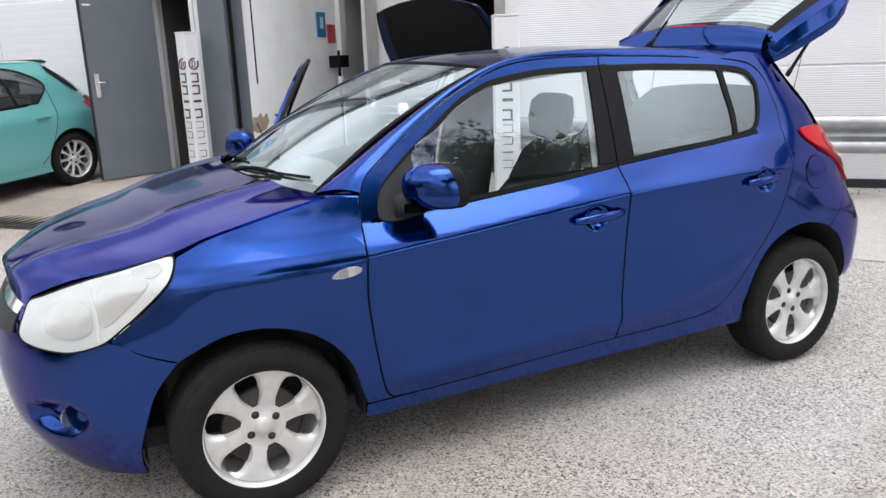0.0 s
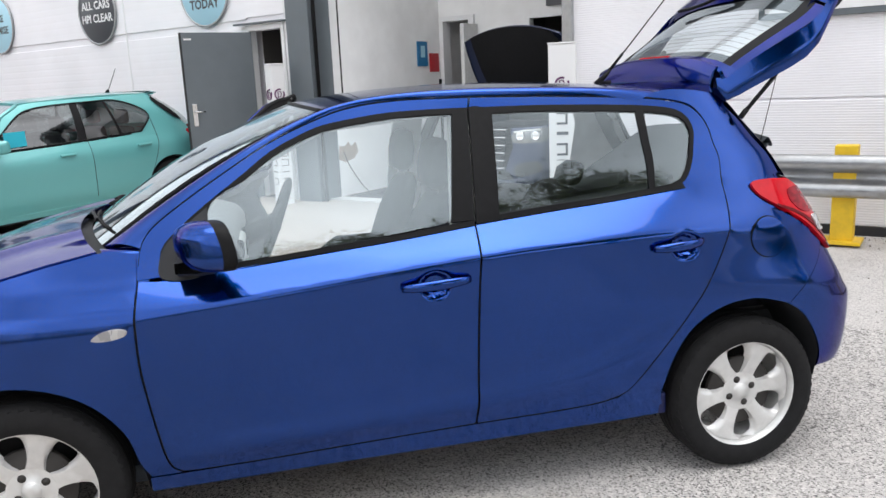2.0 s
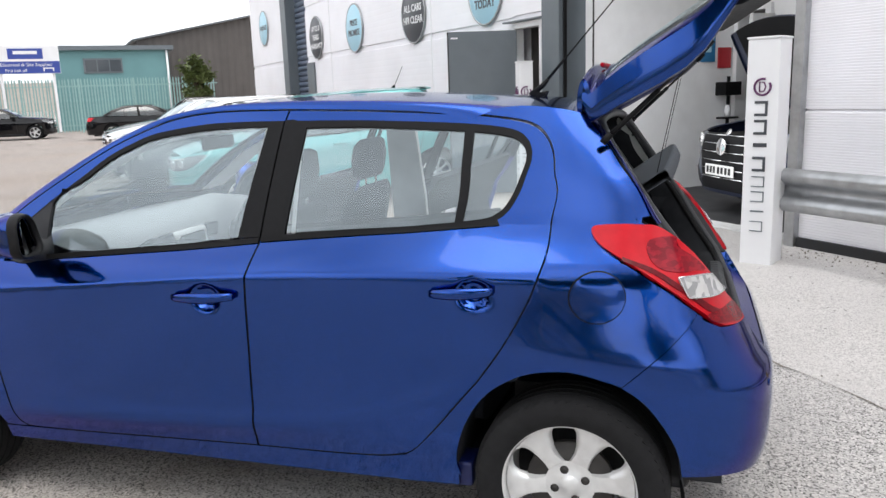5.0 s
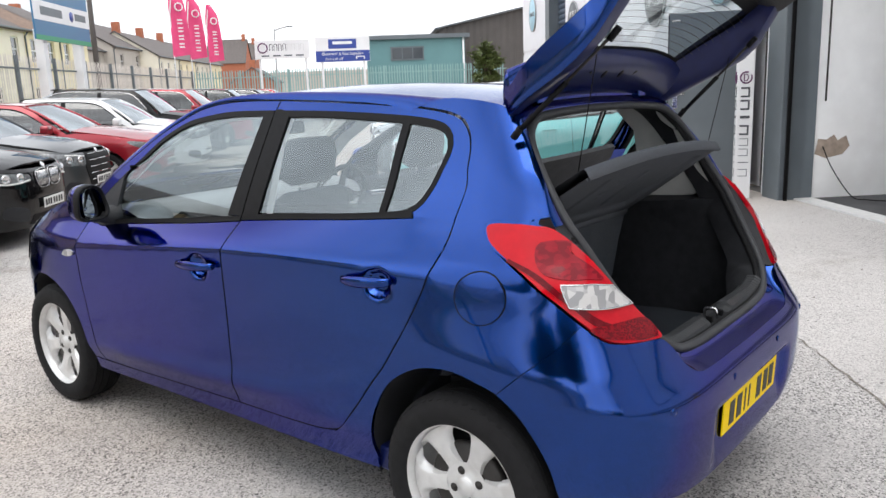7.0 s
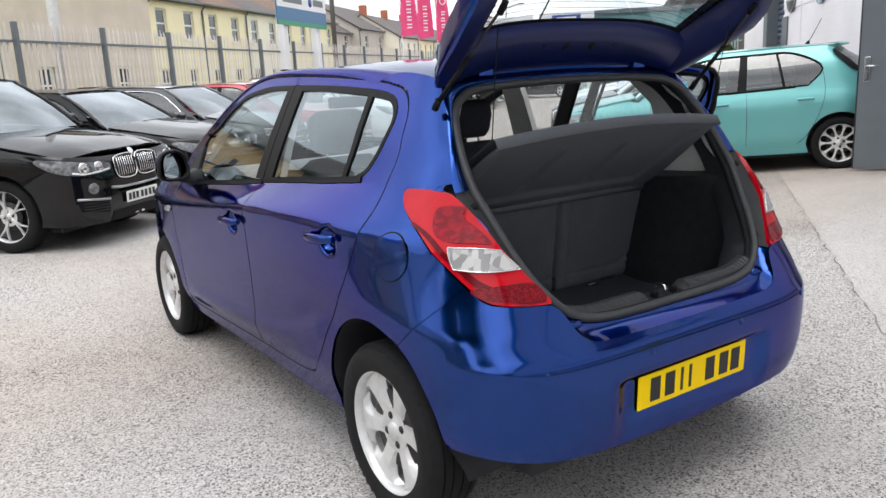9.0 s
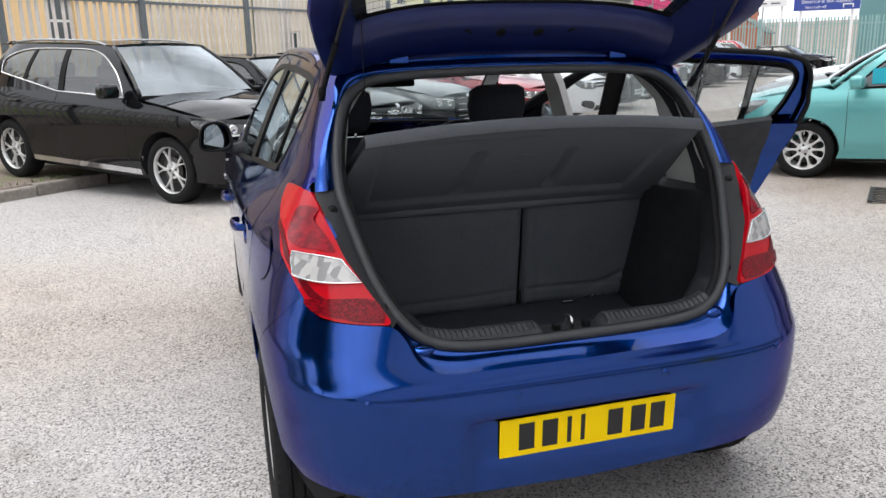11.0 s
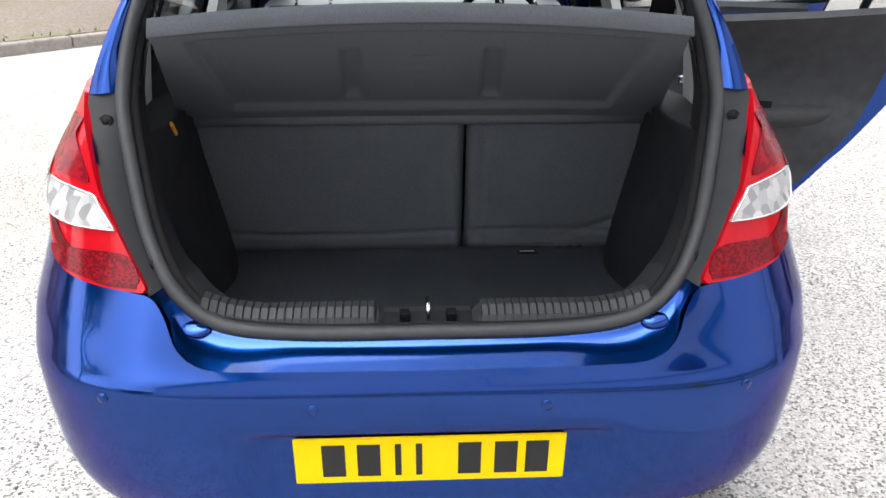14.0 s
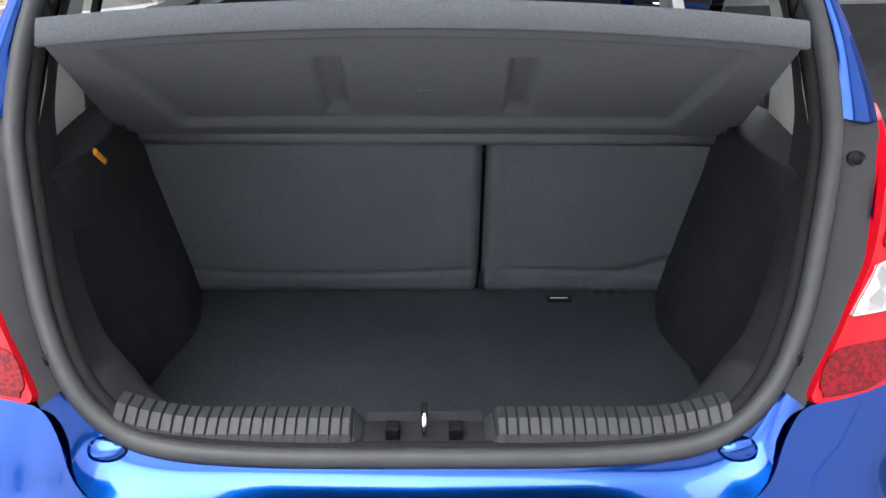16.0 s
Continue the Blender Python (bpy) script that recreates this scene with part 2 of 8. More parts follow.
def sheet_panel(poly, fn, step=0.05, depth=0.012, outward=None):
    """A panel with the outline poly (u, v), laid on the surface fn, with a turned-in rim."""
    bm = bmesh.new()
    seen = {}

    def vert(p):
        k = (round(p[0], 5), round(p[1], 5))
        if k not in seen:
            seen[k] = bm.verts.new(fn(*p))
        return seen[k]
    us, vs = [p[0] for p in poly], [p[1] for p in poly]
    u0, v0 = math.floor(min(us) / step) * step, math.floor(min(vs) / step) * step
    for i in range(int((max(us) - u0) / step) + 1):
        col = cut(cut(poly, 0, u0 + i * step, True), 0, u0 + (i + 1) * step, False)
        if len(col) < 3:
            continue
        for j in range(int((max(vs) - v0) / step) + 1):
            cell = cut(cut(col, 1, v0 + j * step, True), 1, v0 + (j + 1) * step, False)
            vv = []
            for p in cell:
                w = vert(p)
                if w not in vv:
                    vv.append(w)
            if len(vv) > 2:
                try:
                    bm.faces.new(vv)
                except ValueError:
                    pass
    bmesh.ops.remove_doubles(bm, verts=bm.verts, dist=0.0004)
    finish_panel(bm, depth, outward)
    return bm


def finish_panel(bm, depth, outward=None):
    bm.normal_update()
    if outward is not None and sum((f.normal.dot(outward) * f.calc_area() for f in bm.faces)) < 0:
        bmesh.ops.reverse_faces(bm, faces=bm.faces[:])
        bm.normal_update()
    for f in bm.faces:
        f.smooth = True
    if depth:
        edges = [e for e in bm.edges if e.is_boundary]
        rim = {v: bm.verts.new(v.co - v.normal * depth) for e in edges for v in e.verts}
        for e in edges:
            a, b = e.verts
            if e.link_loops[0].vert is not a:
                a, b = b, a
            f = bm.faces.new((b, a, rim[a], rim[b]))
            f.smooth = True
            e.smooth = False


def loft(rows, closed_u=False, closed_v=False, depth=0, outward=None, flat=False):
    """Quads over a grid of points."""
    bm = bmesh.new()
    g = [[bm.verts.new(p) for p in r] for r in rows]
    nr, nc = len(g), len(g[0])
    for i in range(nr if closed_v else nr - 1):
        for j in range(nc if closed_u else nc - 1):
            try:
                bm.faces.new((g[i][j], g[i][(j + 1) % nc], g[(i + 1) % nr][(j + 1) % nc], g[(i + 1) % nr][j]))
            except ValueError:
                pass
    if outward is not None or depth:
        finish_panel(bm, depth, outward)
    else:
        bmesh.ops.recalc_face_normals(bm, faces=bm.faces[:])
        for f in bm.faces:
            f.smooth = not flat
    return bm


def resample(pts, n):
    pts = [Vector(p) for p in pts]
    d = [0.0]
    for a, b in zip(pts, pts[1:]):
        d.append(d[-1] + (b - a).length)
    out = []
    for k in range(n):
        s = d[-1] * k / (n - 1)
        i = max(0, min(len(pts) - 2, next((j for j in range(len(d) - 1) if d[j + 1] >= s), len(d) - 2)))
        t = (s - d[i]) / max(d[i + 1] - d[i], 1e-9)
        out.append(pts[i].lerp(pts[i + 1], min(1, t)))
    return out


def smooth3(pts, steps=5, closed=False):
    """Catmull-Rom through points in space."""
    pts = [Vector(p) for p in pts]
    n, out = len(pts), []
    for i in range(n if closed else n - 1):
        p1, p2 = pts[i], pts[(i + 1) % n]
        p0 = pts[i - 1] if (closed or i) else p1
        p3 = pts[(i + 2) % n] if (closed or i < n - 2) else p2
        for k in range(steps):
            t = k / steps
            out.append(0.5 * (2 * p1 + (p2 - p0) * t + (2 * p0 - 5 * p1 + 4 * p2 - p3) * t * t + (3 * p1 - p0 - 3 * p2 + p3) * t**3))
    if not closed:
        out.append(pts[-1])
    return out


def tube(pts, r, sides=8, closed=False, cap=True):
    """A round bar along points; r is a radius or one for each point."""
    pts = [Vector(p) for p in pts]
    n, rows = len(pts), []
    up = None
    for i, p in enumerate(pts):
        a, b = (pts[i - 1], pts[(i + 1) % n]) if closed else (pts[max(0, i - 1)], pts[min(n - 1, i + 1)])
        d = (b - a).normalized()
        if up is None:
            up = d.orthogonal().normalized()
        up = (up - d * up.dot(d)).normalized()
        side = d.cross(up)
        rr = r[i] if isinstance(r, (list, tuple)) else r
        rows.append([p + (up * math.cos(k * math.tau / sides) + side * math.sin(k * math.tau / sides)) * rr for k in range(sides)])
    bm = loft(rows, closed_u=True, closed_v=closed)
    if cap and not closed:
        bm.verts.ensure_lookup_table()
        for s in (0, (n - 1) * sides):
            try:
                bm.faces.new([bm.verts[s + k] for k in range(sides)])
            except ValueError:
                pass
        bmesh.ops.recalc_face_normals(bm, faces=bm.faces[:])
    return bm


def box(x0, x1, y0, y1, z0, z1, bevel=0.0, segments=2, m=None):
    bm = bmesh.new()
    bmesh.ops.create_cube(bm, size=1.0)
    for v in bm.verts:
        v.co = V(lerp(x0, x1, v.co.x + 0.5), lerp(y0, y1, v.co.y + 0.5), lerp(z0, z1, v.co.z + 0.5))
    if bevel:
        bmesh.ops.bevel(bm, geom=bm.edges[:], offset=bevel, segments=segments, affect="EDGES", profile=0.5)
    if m is not None:
        bm.transform(m)
    return bm


def prism(poly, z0, z1, bevel=0.0, m=None):
    """An outline (x, y) raised from z0 to z1."""
    bm = bmesh.new()
    lo, hi = [bm.verts.new((x, y, z0)) for x, y in poly], [bm.verts.new((x, y, z1)) for x, y in poly]
    bm.faces.new(lo[::-1])
    bm.faces.new(hi)
    for i in range(len(poly)):
        bm.faces.new((lo[i - 1], lo[i], hi[i], hi[i - 1]))
    bmesh.ops.recalc_face_normals(bm, faces=bm.faces[:])
    if bevel:
        bmesh.ops.bevel(bm, geom=[e for e in bm.edges if e.calc_face_angle(0) > 0.6], offset=bevel, segments=2, affect="EDGES", profile=0.5)
    if m is not None:
        bm.transform(m)
    return bm


def lathe(profile, sides=32, m=None, sweep=math.tau):
    """Turns (radius, height) about z."""
    full = abs(sweep - math.tau) < 1e-6
    n = sides if full else sides + 1
    rows = [[V(r * math.cos(k * sweep / sides), r * math.sin(k * sweep / sides), h) for k in range(n)] for r, h in profile]
    bm = loft(rows, closed_u=full)
    bmesh.ops.remove_doubles(bm, verts=bm.verts, dist=1e-5)
    if m is not None:
        bm.transform(m)
    return bm


def join(*parts):
    out = bmesh.new()
    for b in parts:
        me = bpy.data.meshes.new("tmp")
        b.to_mesh(me)
        out.from_mesh(me)
        bpy.data.meshes.remove(me)
        b.free()
    return out


def sharpen(bm, angle=40):
    for e in bm.edges:
        if len(e.link_faces) == 2 and e.calc_face_angle(0) > radians(angle):
            e.smooth = False
    for f in bm.faces:
        f.smooth = True
    return bm


def part(name, bm, mat, parent=None, label="", m=None):
    """Links a bmesh as ONE mesh object, under a thing or a part."""
    me = bpy.data.meshes.new(name)
    bm.to_mesh(me)
    bm.free()
    me.materials.append(mat)
    ob = new(name, me)
    if parent is not None:
        ob.parent = parent
    if m is not None:
        ob.matrix_basis = m
    if label:
        ob["label"] = label
    return ob


def thing(name, label, category, m=None, group="", kind=""):
    ob = new(name)
    if m is not None:
        ob.matrix_basis = m
    return tagged(ob, label, category, group, kind)


def solid(name, bm, mat, label, category, m=None, group="", kind=""):
    return tagged(part(name, bm, mat, None, "", m), label, category, group, kind)


def letters(name, body, size, mat, parent, m, extrude=0.001, align="CENTER", stretch=1.0, bold=0.0):
    """Words as a mesh, in the built-in font."""
    cu = bpy.data.curves.new("words", "FONT")
    cu.body, cu.size, cu.extrude, cu.align_x, cu.align_y, cu.offset = body, size, extrude, align, "CENTER", bold
    cu.resolution_u = 2
    tmp = bpy.data.objects.new("words", cu)
    scene.collection.objects.link(tmp)
    bpy.context.view_layer.update()
    me = bpy.data.meshes.new_from_object(tmp.evaluated_get(bpy.context.evaluated_depsgraph_get()))
    bpy.data.objects.remove(tmp)
    me.transform(Matrix.Diagonal((stretch, 1, 1, 1)))
    me.materials.clear()
    me.materials.append(mat)
    ob = new(name, me)
    ob.parent = parent
    ob.matrix_basis = m
    return ob

# ---- the blue hatchback: x runs to its tail, y to its right side, wheelbase centred on 0 ----
AXLE, TYRE_R, TRACK = 1.2625, 0.300, 0.745
X_REAR, X_FRONT = 0.75, -0.95
CREASE = [(-1.3, 0.795), (-0.88, 0.842), (-0.43, 0.881), (-0.07, 0.914), (0.225, 0.937), (0.68, 0.954), (0.88, 0.957), (1.17, 0.95), (1.5, 0.94)]
BELT = [(-1.3, 0.93), (-0.63, 0.957), (-0.07, 1.005), (0.23, 1.035), (0.7, 1.075), (1.0, 1.10), (1.5, 1.12)]
LOW = [(0.0, 0.74), (0.17, 0.772), (0.30, 0.793), (0.37, 0.810), (0.43, 0.825), (0.52, 0.831), (0.7, 0.836), (0.85, 0.842), (1.0, 0.850)]
TAIL = [(0.15, 1.72), (0.2, 1.765), (0.26, 1.82), (0.35, 1.855), (0.5, 1.87), (0.6, 1.868), (0.635, 1.863), (0.66, 1.846), (0.68, 1.833), (0.78, 1.775), (0.93, 1.685), (1.1, 1.60), (1.2, 1.555), (1.25, 1.50), (1.40, 1.39), (1.47, 1.34)]
TAIL_N = [(0.2, 5.0), (0.6, 5.6), (0.78, 5.6), (0.93, 6.2), (1.1, 7.5), (1.3, 8.0)]
NOSE = [(0.10, -1.86), (0.15, -1.91), (0.2, -1.96), (0.3, -2.02), (0.45, -2.05), (0.6, -2.045), (0.68, -2.02), (0.75, -1.97), (0.85, -1.88), (0.95, -1.76), (1.05, -1.62)]
SPAN = 1.8


def half_width(x, z):
    """Half the body's width; towards the tail the shoulder runs softly into the pillar."""
    soft = max(0.0, min(1.0, (x - 0.92) / 0.16)) * max(0.0, min(1.0, (z - 1.02) / 0.05))
    if soft <= 0:
        return raw_width(x, z)
    mean = sum(w * raw_width(x, z + d) for d, w in ((-0.07, 0.15), (-0.035, 0.22), (0.0, 0.26), (0.035, 0.22), (0.07, 0.15)))
    return lerp(raw_width(x, z), mean, soft)


def raw_width(x, z):
    zc, zb = table(x, CREASE), table(x, BELT)
    yb = 0.765 - 0.28 * (zb - 0.98)
    haunch = -0.021 * math.exp(-((x - 1.34) / 0.24) ** 2)
    if z <= zc:
        y = table(z / zc, LOW)
        low = max(0.0, min(1.0, (zc - 0.02 - z) / 0.24))
        low *= low * (3 - 2 * low)
        y += haunch + low * (-1.2 * haunch + 0.014 * math.exp(-((x + 1.25) / 0.26) ** 2)) * max(0.0, min(1.0, (z - 0.2) / 0.2))
    elif z <= zb:
        t = (z - zc) / (zb - zc)
        y = lerp(0.850 + haunch, yb, t**1.15)
    else:
        y = lerp(yb, 0.558, min(1.2, (z - zb) / (1.46 - zb)) ** 1.12)
    if -0.86 < x < 1.0 and z < 0.75:
        fade = min(1.0, (x + 0.86) / 0.25) * min(1.0, (1.0 - x) / 0.15)
        y += 0.009 * fade * math.exp(-((z - table(x, [(-0.86, 0.375), (0.2, 0.425), (0.6, 0.475), (1.0, 0.62)])) / 0.042) ** 2)
    if x > 0.2:
        y *= 1 - 0.036 * max(0.0, min(1.0, (z - 0.72) / 0.3)) * min(1.3, (x - 0.2) / 0.9) ** 2
        y += 0.010 * max(0.0, min(1.0, (0.80 - z) / 0.1)) * max(0.0, min(1.0, (x - 1.35) / 0.2))
    return y


def shell(u, z, side=-1, out=0.0):
    """The body's outer skin: u is x along the flank, then runs round the corners to the tail and the nose."""
    if u > X_REAR:
        psi = min(1.0, (u - X_REAR) / SPAN) * math.pi / 2
        n, a = table(z, TAIL_N), table(z, TAIL) - X_REAR
        b = half_width(X_REAR + a * min(1, psi * 1.0), z)
        r = (math.sin(psi) ** n + math.cos(psi) ** n) ** (-1 / n)
        return V(X_REAR + (a + out) * r * math.sin(psi), side * (b + out) * r * math.cos(psi), z)
    if u < X_FRONT:
        psi = min(1.0, (X_FRONT - u) / SPAN) * math.pi / 2
        n, a = 2.7, X_FRONT - table(z, NOSE)
        b = half_width(X_FRONT, z)
        r = (math.sin(psi) ** n + math.cos(psi) ** n) ** (-1 / n)
        return V(X_FRONT - (a + out) * r * math.sin(psi), side * (b + out) * r * math.cos(psi), z)
    return V(u, side * (half_width(u, z) + out), z)


def find_u(value, z, axis=0, tail=True):
    """The u at which the skin has that x (axis 0) or that distance from the middle (axis 1)."""
    if axis == 0 and X_FRONT <= value <= X_REAR:
        return value
    lo, hi = (X_REAR, X_REAR + SPAN) if tail else (X_FRONT, X_FRONT - SPAN)
    for _ in range(30):
        mid = (lo + hi) / 2
        p = shell(mid, z)
        beyond = (p.x > value if tail else p.x < value) if axis == 0 else -p.y < value
        lo, hi = (lo, mid) if beyond else (mid, hi)
    return lo


def on_flank(pts):
    """Outline points (x, z) of the side view as (u, z); ('y', y, z) for those of the tail, ('f', y, z) of the nose."""
    out = []
    for p in pts:
        if p[0] == "y":
            out.append((find_u(p[1], p[2], 1), p[2], *p[3:]))
        elif p[0] == "f":
            out.append((find_u(p[1], p[2], 1, False), p[2], *p[3:]))
        else:
            out.append((find_u(p[0], p[1], 0, p[0] > 0), p[1], *p[2:]))
    return out


def flank(pts, side, step=0.05, depth=0.012, steps=5, out=0.0):
    return sheet_panel(smooth(on_flank(pts), steps), lambda u, z: shell(u, z, side, out), step, depth, V(0.001, side, 0.05))


def strip(a, b, side, n=40, rows=4, depth=0.01, out=0.0, steps=6):
    """A band on the skin between two open outlines."""
    pa = resample([(p[0], p[1], 0) for p in smooth(on_flank(a), steps, False)], n)
    pb = resample([(p[0], p[1], 0) for p in smooth(on_flank(b), steps, False)], n)
    return loft([[shell(lerp(p.x, q.x, k / rows), lerp(p.y, q.y, k / rows), side, out) for p, q in zip(pa, pb)] for k in range(rows + 1)], depth=depth, outward=V(0.001, side, 0.05))


DOOR_TOP = [(-0.866, 0.95), (-0.863, 0.99), (-0.856, 1.035), (-0.841, 1.07), (-0.811, 1.104), (-0.739, 1.156), (-0.61, 1.237), (-0.426, 1.342), (-0.237, 1.418), (-0.142, 1.441), (-0.045, 1.453), (0.071, 1.458), (0.273, 1.457)]
FRAME_TOP = [(-0.800, 0.955), (-0.795, 1.03), (-0.760, 1.075), (-0.66, 1.155), (-0.53, 1.245), (-0.435, 1.312), (-0.335, 1.36), (-0.24, 1.392), (-0.05, 1.418), (0.10, 1.424), (0.264, 1.424)]
GLASS_TOP = [(-0.640, 0.972), (-0.640, 1.155), (-0.519, 1.232), (-0.427, 1.297), (-0.333, 1.342), (-0.239, 1.373), (-0.05, 1.398), (0.10, 1.405), (0.205, 1.405)]
REAR_TOP = [(0.280, 1.457), (0.54, 1.448), (0.74, 1.438), (0.941, 1.424), (1.06, 1.408), (1.13, 1.387), (1.172, 1.346), (1.192, 1.296), (1.20, 1.237), (1.201, 1.141), (1.195, 1.10)]
REAR_FRAME = [(0.271, 1.424), (0.54, 1.420), (0.74, 1.412), (0.91, 1.402), (1.02, 1.390), (1.085, 1.372), (1.12, 1.335), (1.124, 1.285), (1.10, 1.205), (1.06, 1.135), (1.01, 1.103)]
ARCH_R = [(0.906, 0.245), (0.909, 0.366), (0.945, 0.490), (1.020, 0.600), (1.130, 0.667), (1.2625, 0.688), (1.385, 0.662), (1.495, 0.592), (1.572, 0.470), (1.592, 0.360), (1.600, 0.235)]
ARCH_F = [(-1.630, 0.190), (-1.628, 0.360), (-1.585, 0.485), (-1.500, 0.590), (-1.385, 0.646), (-1.270, 0.662), (-1.150, 0.640), (-1.040, 0.580), (-0.955, 0.478), (-0.918, 0.360), (-0.905, 0.255)]
BONNET_EDGE = [(-1.90, 0.765), (-1.78, 0.83), (-1.63, 0.875), (-1.478, 0.913), (-1.351, 0.957), (-1.163, 1.006), (-1.04, 1.031), (-0.985, 1.041)]
FRONT_DOOR = [(-0.866, 0.945, 1), (-0.877, 0.845), (-0.880, 0.70), (-0.869, 0.583), (-0.855, 0.48), (-0.838, 0.385), (-0.822, 0.335), (-0.795, 0.313), (-0.75, 0.309), (-0.503, 0.313), (-0.22, 0.322), (0.192, 0.334, 1), (0.198, 0.42), (0.203, 0.6), (0.214, 0.86), (0.229, 1.033, 1), (-0.069, 1.003), (-0.433, 0.972), (-0.627, 0.953), (-0.79, 0.942)]
REAR_DOOR = [(0.201, 0.334, 1), (0.457, 0.338), (0.64, 0.347), (0.725, 0.363), (0.774, 0.388), (0.852, 0.475), (0.951, 0.595), (1.051, 0.727), (1.116, 0.837), (1.158, 0.925), (1.190, 1.028), (1.197, 1.101, 1), (1.012, 1.104, 1), (0.90, 1.086), (0.70, 1.07), (0.505, 1.058), (0.236, 1.034, 1), (0.222, 0.86), (0.211, 0.6), (0.206, 0.42)]
LAMP = [(1.312, 1.088), (1.325, 1.103), (1.40, 1.106), ("y", 0.672, 1.103), ("y", 0.655, 1.095), ("y", 0.632, 1.03), ("y", 0.600, 0.945), ("y", 0.556, 0.872), ("y", 0.512, 0.803), ("y", 0.520, 0.793), (1.69, 0.811), (1.628, 0.857), (1.498, 0.955), (1.342, 1.049)]
HEADLIGHT = [(-1.475, 0.905), (-1.50, 0.845), (-1.579, 0.765), (-1.685, 0.676), (-1.736, 0.648), (-1.817, 0.628), (-1.924, 0.640), (-1.945, 0.662), (-1.928, 0.712), (-1.902, 0.758), (-1.862, 0.781), (-1.742, 0.838), (-1.626, 0.874), (-1.511, 0.906)]

car = thing("blue_hatchback", "metallic blue five-door hatchback with its tailgate and two doors open", "car")


def body_half(side):
    """Wing, flank, sill and quarter panel of one side."""
    s = "passenger" if side < 0 else "driver"
    wing = [(-0.872, 0.955, 1), (-0.884, 0.845), (-0.888, 0.70), (-0.876, 0.583), (-0.862, 0.48), (-0.846, 0.385), (-0.828, 0.33), (-0.80, 0.306, 1), (-0.895, 0.306, 1)] + [(x, z) for x, z in reversed(ARCH_F[3:10])]
    wing += [(-1.508, 0.585, 1), (-1.60, 0.617), (-1.69, 0.664, 1), (-1.579, 0.757), (-1.497, 0.842), (-1.468, 0.905, 1), (-1.351, 0.953), (-1.163, 1.002), (-1.03, 1.03), (-0.95, 1.045, 1), (-0.868, 1.03, 1)]
    part("front_wing", flank(wing, side, 0.04), BLUE, car)
    sill = [(-0.90, 0.30, 1), (-0.80, 0.301), (-0.50, 0.307), (-0.22, 0.316), (0.19, 0.328), (0.457, 0.332), (0.64, 0.341), (0.73, 0.356, 1), (0.91, 0.34, 1), (0.91, 0.262, 1), (0.70, 0.256), (-0.2, 0.252), (-0.78, 0.246), (-0.90, 0.246, 1)]
    part("sill", flank(sill, side, 0.06), BLUE, car)
    quarter = [(0.736, 0.356, 1), (0.779, 0.388), (0.8565, 0.472), (0.9555, 0.592), (1.0555, 0.724), (1.1205, 0.834), (1.1625, 0.922), (1.1955, 1.028), (1.205, 1.141), (1.204, 1.237), (1.196, 1.298), (1.177, 1.350), (1.135, 1.394), (1.06, 1.416), (0.94, 1.432, 1), (1.05, 1.452), (1.16, 1.446), (1.255, 1.428), (1.29, 1.405, 1), (1.36, 1.32), (1.445, 1.205), (1.49, 1.125, 1), (1.40, 1.112), (1.32, 1.109), (1.304, 1.088), (1.336, 1.045), (1.493, 0.949), (1.622, 0.852, 1), (1.50, 0.725, 1), (1.418, 0.650, 1)]
    quarter += [(x, z) for x, z in reversed(ARCH_R[1:7])] + [(0.918, 0.30, 1)]
    part("rear_quarter_panel", flank(quarter, side, 0.04), BLUE, car)
    arch = smooth(on_flank(ARCH_R), 4, False)
    rows = [[shell(u, z, side, -0.004 - 0.02 * k) - V(0, side * 0.24 * k, 0) for u, z in arch] for k in (0, 0.1, 1)]
    part("wheel_arch_liner", loft(rows), PLASTIC, car)
    arch = smooth(on_flank(ARCH_F), 4, False)
    rows = [[shell(u, z, side, -0.004 - 0.02 * k) - V(0, side * 0.24 * k, 0) for u, z in arch] for k in (0, 0.1, 1)]
    part("wheel_arch_liner", loft(rows), PLASTIC, car)
    # roof rail and windscreen pillar
    outer = [shell(u, z, side) for u, z in smooth([(-0.855, 1.045), *[(x, z + 0.006) for x, z in DOOR_TOP[3:]], *[(x, z + 0.006) for x, z in REAR_TOP[:5]]], 4, False)]
    inner = smooth3([(-0.98, side * 0.645, 1.045), (-0.80, side * 0.62, 1.16), (-0.60, side * 0.585, 1.275), (-0.40, side * 0.552, 1.372), (-0.22, side * 0.528, 1.438), (0.0, side * 0.51, 1.472), (0.3, side * 0.50, 1.485), (0.7, side * 0.50, 1.475), (1.0, side * 0.495, 1.455), (1.09, side * 0.495, 1.447)], 4)
    oo, ii = resample(outer, 60), resample(inner, 60)
    rows = []
    for k in range(7):
        t = k / 6
        rows.append([a.lerp(b, t) + V(0, side * 0.014, 0.014) * math.sin(math.pi * t) for a, b in zip(oo, ii)])
    part("roof_rail", loft(rows, depth=0.02, outward=V(0, side, 0.4)), BLUE, car)
    # backing where wing, pillar and door meet
    xs = (-0.985, -0.94, -0.90, -0.862, -0.835)
    rows = [[shell(x, z, side, -0.007) for x in xs] for z in (0.90, 0.96, 1.0, 1.03)]
    rows += [[shell(x, 1.04, side, -0.012) for x in xs], [V(x, side * 0.68, 1.043) for x in xs], [V(x, side * 0.63, 1.036) for x in xs]]
    part("wing_backing", loft(rows, depth=0.004, outward=V(0, side, 0.4)), BLUE, car)
    return s


for sd in (-1, 1):
    body_half(sd)

